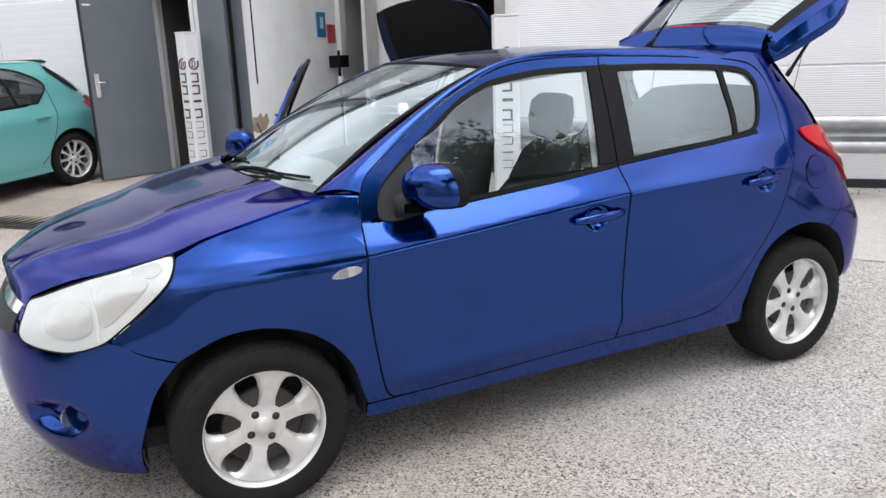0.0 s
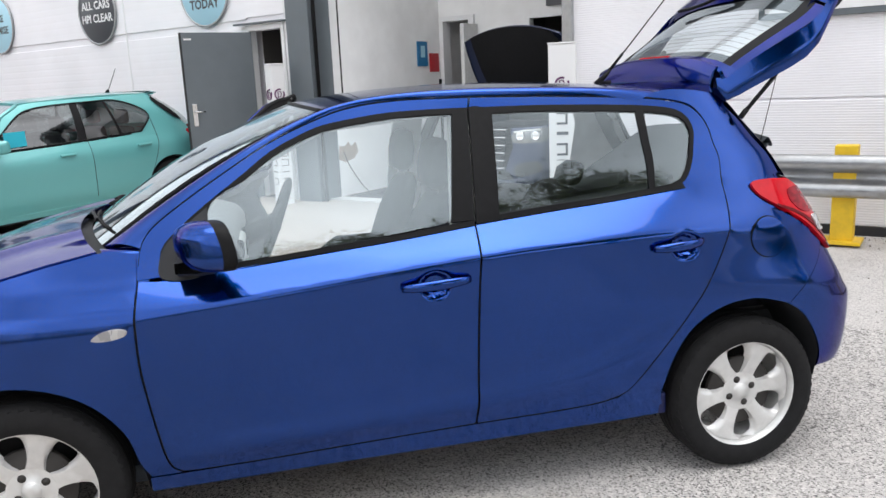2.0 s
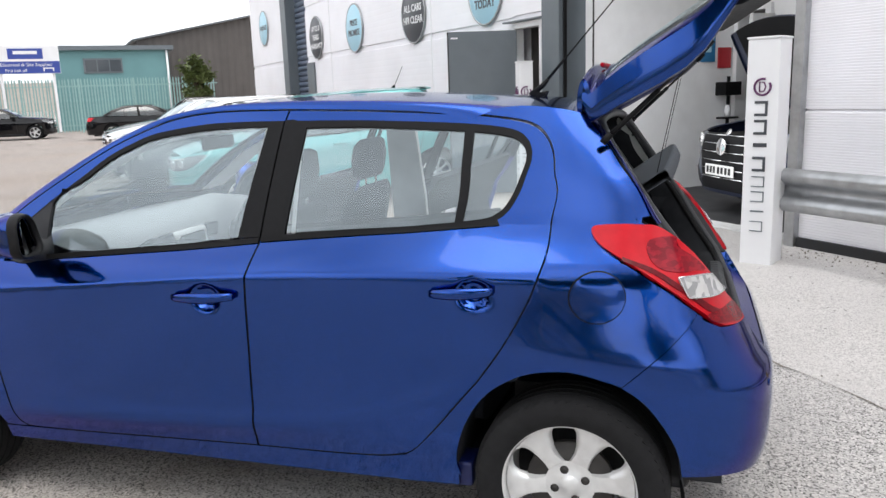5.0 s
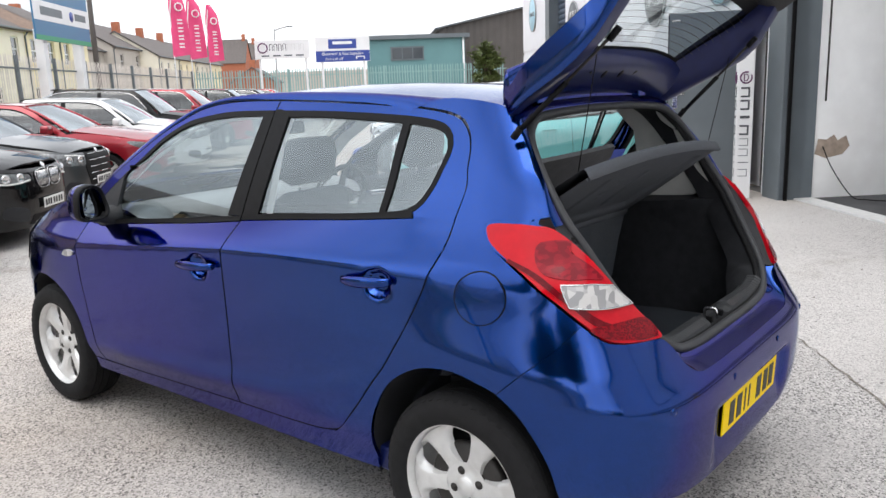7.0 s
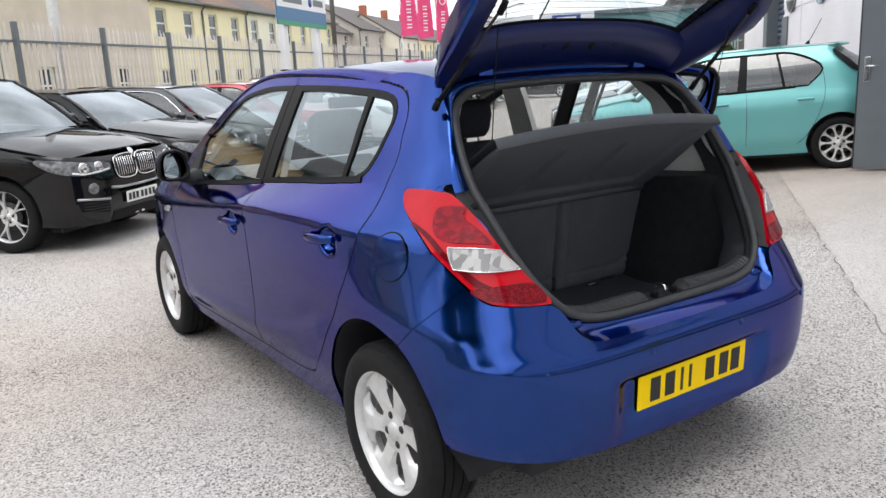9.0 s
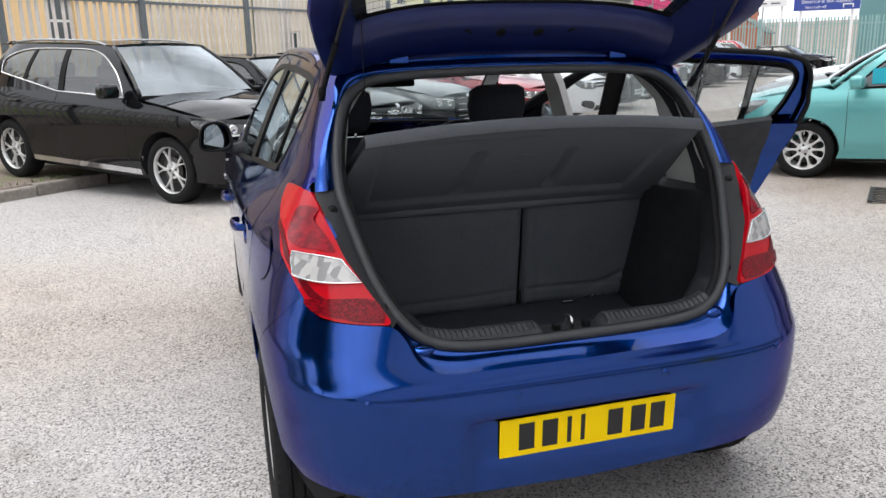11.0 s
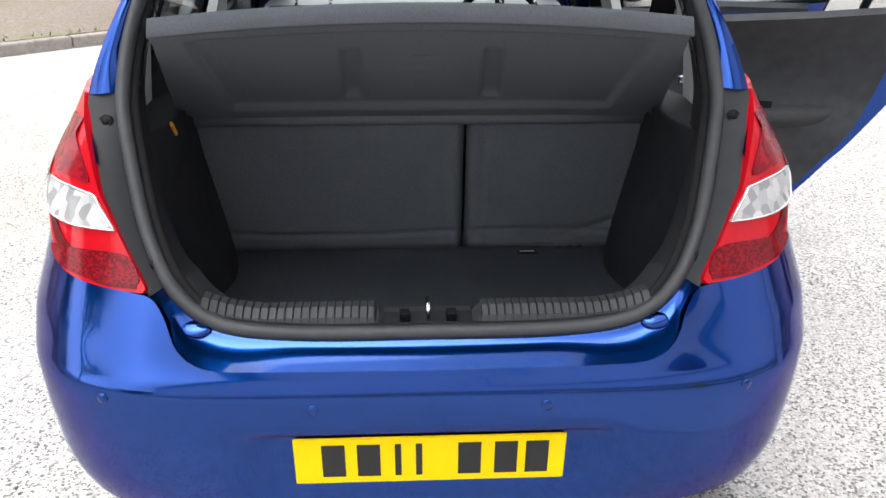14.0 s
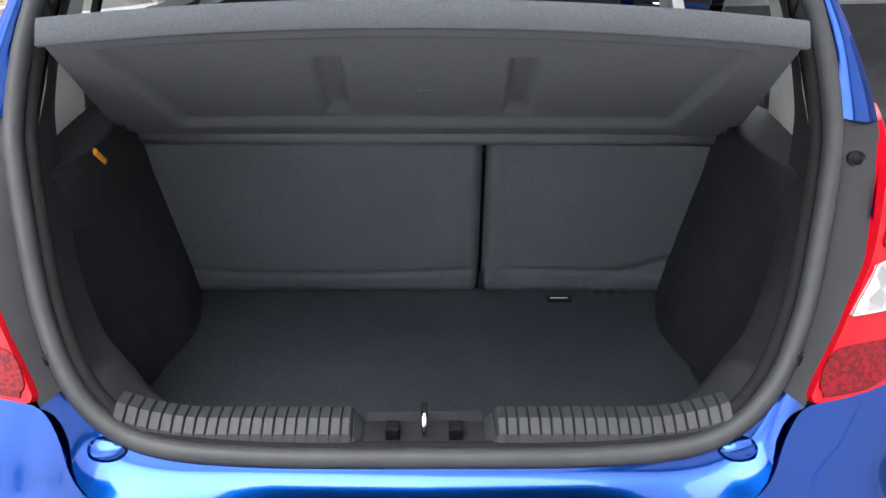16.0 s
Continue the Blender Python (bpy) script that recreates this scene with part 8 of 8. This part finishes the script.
hatch_a = row_car(1, "black_hatchback", "black hatchback with a twin kidney grille", P_BLACK, -3.5, length=4.32, width=1.77, height=1.42, base=2.69, nose=0.78, belt=0.94, hood=0.93, a_base=-0.80, roof=(-0.1, 1.1), d_base=1.70, face="kidney", fine=0.08)
hatch_b = row_car(2, "dark_grey_hatchback", "dark grey hatchback with a wide grille", P_GREY, -3.75, length=4.31, width=1.79, height=1.43, base=2.64, nose=0.86, belt=0.93, hood=0.93, face="hex", fine=0.08)
coupe_r = row_car(3.12, "red_coupe", "glossy red coupe with a kidney grille", P_RED, -3.5, length=4.43, width=1.77, height=1.41, base=2.69, nose=0.80, belt=0.94, hood=0.92, a_base=-0.80, roof=(-0.05, 0.95), d_base=1.65, face="kidney", rear="saloon", fine=0.08)
hatch_w = row_car(4.3, "white_hatchback", "white family hatchback with a dark grille", P_WHITE, -3.45, length=4.28, width=1.76, height=1.47, base=2.60, nose=0.95, belt=0.96, hood=0.95, face="plain", fine=0.08)
SUV_SHAPE = dict(length=4.65, width=1.88, height=1.66, base=2.81, nose=0.90, belt=1.06, hood=1.04, tyre=0.36, a_base=-1.0, roof=(-0.35, 1.45), d_base=1.85, face="hex", fine=0.09)
suv_2 = row_car(5.6, "black_estate", "black off-road estate car with a tall grille", P_BLACK, -3.65, **SUV_SHAPE)
suv_3 = row_car(7.6, "red_estate", "dark red off-road estate car with a tall grille", P_RED, -3.65, **SUV_SHAPE)
for k, src, label in ((8.7, hatch_a, "black hatchback"), (10.4, suv_2, "black off-road estate car"), (11.6, hatch_w, "white hatchback"), (13.2, suv_2, "black off-road estate car"), (14.4, hatch_b, "dark grey hatchback"), (15.6, suv_3, "dark red off-road estate car")):
    c = copy_thing(src, at(-2.9 - 2.33 * k, -3.65 - 2.3, 0.058, -90) @ pose(0, 0, 0, 0, -2.5, 0))
    c["label"] = label + " parked further down the parked row"
# row along the garage, noses to the yard
teal = parked_car("teal_hatchback", "teal green five-door supermini with alloy wheels", P_TEAL, at(-7.06, 2.44, 0.066, 84) @ pose(0, 0, 0, 0, -2.8, 0), length=4.02, width=1.74, height=1.48, base=2.51, nose=0.86, belt=0.96, hood=0.95, tyre=0.31, roof=(-0.35, 1.29), a_base=-1.0, d_base=1.52, face="plain", fine=0.05, spokes=10, glass=SUPERMINI_GLASS, quarter=True)
part("aerial", join(tube([(1.0, 0, 1.46), (1.02, 0, 1.50)], [0.03, 0.012], 8), tube([(1.02, 0, 1.49), (1.16, 0, 1.75)], 0.004, 5)), BLACK_TRIM, teal)
part("window_sticker", box(-0.62, -0.40, -0.80, -0.795, 1.0, 1.16), material("sticker_cyan", (0.02, 0.42, 0.55), rough=0.4), teal)
for k, (src, label) in enumerate(((hatch_b, "dark grey hatchback parked by the garage"), (hatch_w, "white hatchback parked by the garage"), (hatch_w, "white hatchback beyond the others"), (hatch_a, "black hatchback parked by the garage"))):
    c = copy_thing(src, at(-9.6 - 2.5 * k, 2.2, 0.06, 90) @ pose(0, 0, 0, 0, -2.8, 0))
    c["label"] = label
far_coupe = parked_car("black_coupe", "black two-door coupe parked across the yard's end", P_BLACK, at(-32.6, 2.7, 0, 262), length=4.7, width=1.8, height=1.40, base=2.84, nose=0.80, belt=0.92, hood=0.90, a_base=-0.95, roof=(-0.15, 0.95), d_base=1.75, rear="saloon", fine=0.1)
copy_thing(suv_2, at(-35.0, 5.0, 0, 80))["label"] = "black estate car at the yard's end"
copy_thing(hatch_a, at(-37.5, -3.0, 0, 262))["label"] = "black hatchback at the yard's end"
garage_car = parked_car("navy_hatchback", "dark blue hatchback in the garage with its bonnet raised", P_NAVY, at(-1.94, 7.15, FLOOR_Z, 75), length=4.3, width=1.78, height=1.44, base=2.70, nose=0.86, belt=0.93, hood=0.92, face="hex", fine=0.07, bonnet_open=63.0)
part("badge", lathe([(0, 0.006), (0.075, 0.004), (0.085, 0.0)], 24, pose(-2.225, 0, 0.70, 0, -85, 0)), CHROME, garage_car)

# ---- beyond the yard ----
HOUSE_CREAM = material("cream_render", (0.88, 0.78, 0.54), rough=0.85, vary=0.06, scale=0.8)
HOUSE_TAN = material("tan_render", (0.62, 0.53, 0.455), rough=0.85, vary=0.08, scale=0.9, second=(0.50, 0.42, 0.33), amount=0.5, patch=0.5)
HOUSE_PALE = material("ivory_render", (0.84, 0.79, 0.66), rough=0.85, vary=0.05, scale=0.8)
HOUSE_PEACH = material("peach_render", (0.82, 0.56, 0.32), rough=0.85, vary=0.05, scale=0.8)
HOUSE_GREY = material("grey_render", (0.50, 0.46, 0.41), rough=0.85, vary=0.06, scale=0.8)
BROWN_TILE = material("brown_roof_tile", (0.17, 0.105, 0.07), rough=0.75, vary=0.3, scale=5, second=(0.10, 0.07, 0.05), amount=0.5, patch=0.6)
SLATE = material("slate_roof", (0.10, 0.085, 0.08), rough=0.7, vary=0.25, scale=6)
BRICK = material("red_brick", (0.38, 0.13, 0.07), rough=0.85, vary=0.2, scale=5)
TEAL_WALL = material("teal_cladding", (0.13, 0.27, 0.28), rough=0.6, vary=0.05, scale=1)
BARN = material("brown_steel_cladding", (0.085, 0.075, 0.07), rough=0.7, vary=0.1, scale=1)
PANE = material("dark_window_pane", (0.05, 0.06, 0.07), rough=0.1, coat=0.5)
PINK = material("pink_flag_cloth", (0.74, 0.075, 0.21), rough=0.8, vary=0.06, scale=3)
SIGN_NAVY = material("sign_navy", (0.03, 0.06, 0.30), rough=0.4)
SIGN_TEAL = material("sign_blue_teal", (0.03, 0.15, 0.30), rough=0.4)


def house(p, q, w, d, eave, ridge, wall, windows=4, storeys=(1.0, 3.7), label="cream terraced house with a slate roof", turn=0.0, chimney=True, roofing=None, panels=False):
    h = thing("house", label, "house", at(p, q, 0, turn), "houses behind the fence")
    bits, low_ = [box(0, w, -d, -0.2, 0, eave)], 0.0
    for s in storeys:
        bits.append(box(0, w, -0.2, 0, low_, s))
        for k in range(windows + 1):
            x0, x1 = (w * (k - 0.5) / windows + 0.5 if k else 0.0), (w * (k + 0.5) / windows - 0.5 if k < windows else w)
            bits.append(box(x0, x1, -0.2, 0, s, s + 1.5))
        low_ = s + 1.5
    bits.append(box(0, w, -0.2, 0, low_, eave))
    part("wall", join(*bits), wall, h)
    rf = part("roof", loft([[V(x, y, z) for x in (-0.2, w + 0.2)] for y, z in ((0.35, eave - 0.15), (-d / 2, ridge), (-d - 0.35, eave - 0.15))], depth=0.15, outward=V(0, 0, 1)), roofing or SLATE, h)
    for x in (0.0, w):
        bm = bmesh.new()
        bm.faces.new([bm.verts.new(v) for v in ((x, 0, eave), (x, -d, eave), (x, -d / 2, ridge - 0.1))])
        part("gable", bm, wall, h)
    for s in storeys:
        for k in range(windows):
            x = w * (k + 0.5) / windows
            wn_ = part("window", box(x - 0.5, x + 0.5, -0.196, -0.13, s, s + 1.5), WHITE, h)
            part("pane", box(x - 0.42, x + 0.42, -0.128, -0.12, s + 0.08, s + 0.72), PANE, wn_)
            part("pane", box(x - 0.42, x + 0.42, -0.128, -0.12, s + 0.80, s + 1.42), PANE, wn_)
            part("sill", box(x - 0.6, x + 0.6, -0.12, 0.12, s - 0.1, s), wall, wn_)
    part("downpipe", tube([(w - 0.06, 0.08, 0.2), (w - 0.06, 0.08, eave - 0.5), (w - 0.06, 0.30, eave - 0.2)], 0.055, 6), GREY_PAINT, h)
    if panels:
        def on_roof(x, y, up):
            return V(x, y, eave - 0.15 + (ridge - eave + 0.15) * (0.35 - y) / (0.35 + d / 2) + up)
        for x0 in (0.5, 2.1, 3.7):
            part("roof_panel", loft([[on_roof(x0 + dx, y, 0.08) for dx in (0, 1.5)] for y in (-0.7, -2.6)], depth=0.04, outward=V(0, 0, 1)), PANE, rf)
    if chimney:
        part("chimney", box(w - 1.0, w - 0.3, -d / 2 - 0.4, -d / 2 + 0.4, ridge - 0.6, ridge + 1.0), BRICK, h)
    part("gutter", box(-0.1, w + 0.1, 0.3, 0.42, eave - 0.2, eave - 0.1), GREY_PAINT, h)
    return h


house(-32.6, -21.8, 10.5, 9, 8.6, 11.0, HOUSE_TAN, 2, (1.0,), "tan rendered house end behind the fence")
for k in range(5):
    house(-38.0 - 5.4 * k, -22.0, 5.4, 9, 6.05, 8.4, HOUSE_CREAM if k != 2 else HOUSE_PALE, 2, (0.9, 3.95), roofing=BROWN_TILE if k % 2 else SLATE, panels=k == 0)
house(-16.0, -20.8, 20, 9, 6.0, 8.4, HOUSE_PEACH, 3, (1.9, 4.4), "long peach rendered house behind the fence")
house(-97.0, -27.0, 16, 10, 6.9, 9.9, HOUSE_GREY, 3, (1.2, 4.6), "grey rendered house with a hipped slate roof")
house(-82.0, -28.0, 10, 9, 6.4, 9.2, HOUSE_GREY, 2, (1.2, 4.6), "grey rendered terraced house with slate roof")
for k in range(2):
    house(-176.0 - 13 * k, -36.0, 8, 9, 8.0, 13.0, BRICK, 3, (1.5, 5.5), "red brick gabled house in the distance", 90.0)
for k in range(4):
    house(-99.0 - 9.0 * k, -25.0, 9.0, 9, 6.2, 9.0, HOUSE_CREAM if k % 2 else HOUSE_PALE, 3, (1.0, 4.0), "cream terraced house with a brown tiled roof", 0.0, True)
house(-120.0, -15.0, 8, 6, 3.2, 5.2, BRICK, 2, (1.0,), "red roofed low house in the distance")
# teal store and brown barn past the end fence
store = thing("teal_store", "teal clad flat-roofed store building", "building", at(-47, 0))
part("wall", box(-8, 0, -0.6, 5.6, 0, 4.5), TEAL_WALL, store)
part("roof_edge", box(-8.3, 0.25, -0.8, 5.9, 4.5, 4.75), GREY_PAINT, store)
w_ = part("window", box(-0.02, 0.05, 0.9, 3.0, 3.2, 4.05), GREY_PAINT, store)
for k in range(3):
    part("pane", box(0.051, 0.06, 1.0 + 0.66 * k, 1.6 + 0.66 * k, 3.3, 3.95), PANE, w_)
part("downpipe", tube([(0.08, 5.5, 0.2), (0.08, 5.5, 4.5)], 0.06, 8), WHITE, store)
barn = thing("brown_barn", "brown ribbed steel warehouse with a pitched roof", "building", at(-52, 4.4))
part("wall", loft([[V(0, q, 0), V(0.06 * (k % 2), q, lerp(5.4, 8.3, k / 60))] for k, q in [(k, lerp(0, 14, k / 60)) for k in range(61)]], flat=True), BARN, barn)
part("roof", loft([[V(0.3, -0.3, 5.45), V(0.3, 14, 8.4)], [V(-20, -0.3, 5.45), V(-20, 14, 8.4)]], depth=0.1, outward=V(0, 0, 1)), GREY_PAINT, barn)
part("side_wall", box(-20, -0.02, 0, 0.05, 0, 5.4), BARN, barn)


def board(name, label, m, w, h, posts, mat):
    s = thing(name, label, "sign", m, "roadside signs")
    part("board", box(0, 0.06, -w / 2, w / 2, 0, h, 0.01), mat, s)
    for y in posts:
        part("post", box(-0.14, -0.02, y - 0.06, y + 0.06, posts[y], h - 0.05), WHITE, s)
    return s


b1 = board("dealer_sign", "white dealer sign with a purple mark", at(-42.9, -5.33, 3.38), 3.1, 1.05, {-1.3: -3.2, 1.3: -3.2}, WHITE)
for k in range(8):
    y, bold = -0.62 + 0.25 * k, 0.035 if k < 4 else 0.018
    part("name_bar", box(0.062, 0.067, y - 0.08, y + 0.08, 0.80, 0.80 + bold), SIGN_DARK if k < 4 else GREY_TRIM, b1)
    for yy in (y - 0.08, y + 0.08):
        part("name_bar", box(0.062, 0.067, yy - bold / 2, yy + bold / 2, 0.46, 0.797), SIGN_DARK if k < 4 else GREY_TRIM, b1)
part("mark", tube([(0.07, -1.10 + 0.26 * math.cos(a), 0.62 + 0.26 * math.sin(a)) for a in [k * math.tau / 24 for k in range(24)]], 0.035, 6, True), PURPLE, b1)
for k in range(4):
    part("print_bar", box(0.062, 0.066, -1.2 + 0.65 * k, -0.75 + 0.65 * k, 0.14, 0.22), GREY_PAINT, b1)
b2 = board("trade_sign", "white and blue trade supplier sign", at(-42.8, -1.9, 3.1), 3.1, 1.40, {-1.2: -3.0, 1.2: -3.0}, WHITE)
part("blue_field", box(0.061, 0.068, -1.54, 1.54, 0.02, 0.62), SIGN_NAVY, b2)
part("name_block", box(0.061, 0.07, -0.8, 0.8, 0.74, 1.26), SIGN_NAVY, b2)
part("name_bar", box(0.071, 0.075, -0.55, 0.55, 0.98, 1.14), WHITE, b2)
letters("word", "Electrical & Site Supplies", 0.24, WHITE, b2, pose(0.072, 0, 0.45, 90, 0, 90))
letters("word", "First Left off", 0.20, WHITE, b2, pose(0.072, -0.5, 0.17, 90, 0, 90))
part("arrow", join(box(0.069, 0.075, 0.75, 1.25, 0.24, 0.30), box(0.069, 0.075, 1.19, 1.25, 0.12, 0.30), box(0.069, 0.075, 0.75, 0.81, 0.12, 0.30)), WHITE, b2)
# developer's board on white posts at the side fence
b3 = thing("developer_board", "blue and white developer board on white posts", "sign", at(-21.95, -10.3, 0.12, 0), "roadside signs")
part("board", box(-4.6, 0, 0, 0.06, 3.25, 5.3, 0.01), SIGN_TEAL, b3)
part("white_band", box(-4.6, 0, 0.061, 0.068, 3.85, 4.45), WHITE, b3)
part("green_edge", box(-4.6, 0, 0.061, 0.068, 3.25, 3.40), material("sign_green", (0.05, 0.30, 0.16), rough=0.5), b3)
part("mark", lathe([(0, 0), (0.17, 0), (0.17, 0.006), (0, 0.006)], 20, pose(-3.0, 0.075, 4.15, 90, 0, 0)), SIGN_NAVY, b3)
part("name_bar", box(-2.2, -0.5, 0.069, 0.073, 4.02, 4.28), GREY_PAINT, b3)
part("name_bar", box(-4.3, -3.3, 0.069, 0.073, 4.05, 4.28), GREY_PAINT, b3)
for p in (-0.8, -3.9):
    part("post", box(p - 0.16, p + 0.16, -0.3, -0.02, 0, 3.6, 0.01), WHITE, b3)
# feather flags
for k, p in enumerate((-32.9, -36.1, -40.3)):
    f = thing("feather_flag", "pink feather flag with white lettering on a pole", "flag", at(p, -8.9, 0, -65), "feather flags")
    part("pole", tube([(0, 0, 0), (0, 0, 3.0), (0.02, 0, 5.0), (-0.12, 0, 6.0), (-0.45, 0, 6.25)], 0.025, 6), WHITE, f)
    rows = []
    for j in range(13):
        t = j / 12
        z = lerp(3.2, 6.2, t)
        w = 0.85 * (1 - 0.25 * t) * (1 - max(0, t - 0.8) * 3.2)
        rows.append([V(-w * i / 6 + 0.05 - 0.35 * max(0, t - 0.75) * 1.2, 0.07 * math.sin(3 * t * 2 + i * 0.9), z + 0.12 * i / 6 * (1 - t)) for i in range(7)])
    part("cloth", loft(rows, depth=0.006, outward=V(0, 1, 0)), PINK, f)
    for j in range(4):
        part("name_bar", box(-0.47, -0.25, 0.098, 0.104, 3.60 + 0.34 * j, 3.66 + 0.34 * j), WHITE, f)
        part("name_bar", box(-0.47, -0.25, 0.098, 0.104, 3.74 + 0.34 * j, 3.80 + 0.34 * j), WHITE, f)
    part("mark", tube([(-0.36 + 0.16 * math.cos(a), 0.10, 5.35 + 0.16 * math.sin(a)) for a in [j * math.tau / 16 for j in range(16)]], 0.03, 5, True), WHITE, f)
for p, q, h in ((-11.65, -10.9, 6.0), (-33.5, -12.5, 9.0)):
    solid("telegraph_pole", tube([(0, 0, 0), (0, 0, h)], [0.13, 0.10], 10), GREY_TRIM if p > -20 else BARN, "tall pole behind the fence", "pole", at(p, q), "poles")
lampost = thing("street_lamp", "grey street lamp with a curved arm", "street lamp", at(-75, -9.8))
part("column", tube(smooth3([(0, 0, 0), (0, 0, 6.8), (0, 0.2, 7.4), (0, 1.3, 7.7)], 5), 0.08, 8), GALV, lampost)
part("lantern", box(-0.12, 0.12, 1.2, 1.8, 7.62, 7.76, 0.04), GREY_PAINT, lampost)


# ---- leaves ----
LEAF = material("leaf_green", (0.075, 0.10, 0.025), rough=0.6, vary=0.35, scale=2.0)
BARK = material("bark", (0.09, 0.07, 0.05), rough=0.9, vary=0.3, scale=8)


def crown(seed, centre, size, clumps, leaves, leaf=0.16):
    r = random.Random(seed)
    verts, faces = [], []
    for _ in range(clumps):
        d = V(r.gauss(0, 1), r.gauss(0, 1), r.gauss(0, 0.8)).normalized() * (r.random() ** 0.4)
        c = Vector(centre) + V(d.x * size[0], d.y * size[1], d.z * size[2])
        cr = r.uniform(0.25, 0.55) * min(size)
        for _ in range(leaves):
            p = c + V(r.gauss(0, 0.5), r.gauss(0, 0.5), r.gauss(0, 0.4)) * cr
            a = V(r.uniform(-1, 1), r.uniform(-1, 1), r.uniform(-0.6, 0.6)).normalized()
            b = a.orthogonal().normalized()
            s = leaf * r.uniform(0.6, 1.3)
            i = len(verts)
            verts += [p - a * s, p + b * s * 0.5, p + a * s, p - b * s * 0.5]
            faces.append((i, i + 1, i + 2, i + 3))
    me = bpy.data.meshes.new("crown")
    me.from_pydata([tuple(v) for v in verts], [], faces)
    me.materials.append(LEAF)
    return me


def tree(name, label, m, h, spread, seed, clumps=46, leaves=130, group="trees", leaf=0.16, rise=0.66, tall=0.36):
    t = thing(name, label, "tree", m, group)
    r = random.Random(seed)
    part("trunk", tube(smooth3([(0, 0, 0), (0.05, 0.05, h * 0.3), (-0.05, 0.1, h * 0.6), (0.1, 0, h * 0.85)], 4), [lerp(0.2, 0.04, k / 12) for k in range(13)], 8), BARK, t)
    for k in range(6):
        a = k * 1.05 + r.random()
        part("limb", tube([(0, 0, h * (0.3 + 0.06 * k)), (math.cos(a) * spread * 0.4, math.sin(a) * spread * 0.4, h * (0.5 + 0.06 * k)), (math.cos(a) * spread * 0.75, math.sin(a) * spread * 0.75, h * (0.6 + 0.06 * k))], [0.09, 0.05, 0.02], 6), BARK, t)
    o = new("crown", crown(seed, (0, 0, h * rise), (spread, spread, h * tall), clumps, leaves, leaf))
    o.parent = t
    return t


tree("shrub", "leafy green shrub by the end fence", at(-41.0, 6.2), 3.7, 0.75, 3, 30, 160, "trees", 0.10)
for k, (p, q, h, s) in enumerate(((13.5, -3.6, 9.4, 3.4), (19, 4, 4.6, 2.6), (12.5, -9.5, 8.2, 3.4), (21, -15, 6.0, 3.2))):
    tree("tree", "broad leafy green tree beyond the yard", at(p, q), h, s, 20 + k, 90 if k in (0, 2) else 50, 460 if k in (0, 2) else 250, "trees", 0.085, *((0.78, 0.24) if k in (0, 2) else (0.66, 0.36)))
tuft = bmesh.new()
r5 = random.Random(9)
for _ in range(900):
    p, q = r5.uniform(-12, 4), r5.choice((r5.uniform(-10.9, -10.0), r5.gauss(-6.5, 0.05)))
    b0 = V(p, q, 0.11)
    tip = b0 + V(r5.gauss(0, 0.05), r5.gauss(0, 0.05), r5.uniform(0.04, 0.22 if q < -9 else 0.07))
    w = V(r5.uniform(-1, 1), r5.uniform(-1, 1), 0).normalized() * 0.012
    tuft.faces.new([tuft.verts.new(v) for v in (b0 - w, b0 + w, tip)])
solid("grass", tuft, material("grass_blade", (0.12, 0.17, 0.04), rough=0.7, vary=0.3, scale=3), "tufts of grass along fence and kerb", "grass", SITE, "", "stuff")
# far edge of town
solid("backdrop", join(box(-300, -220, -120, 120, 0, 7), box(60, 64, -120, 120, 0, 6)), HOUSE_GREY, "distant grey roofline", "backdrop", SITE, "", "structure")
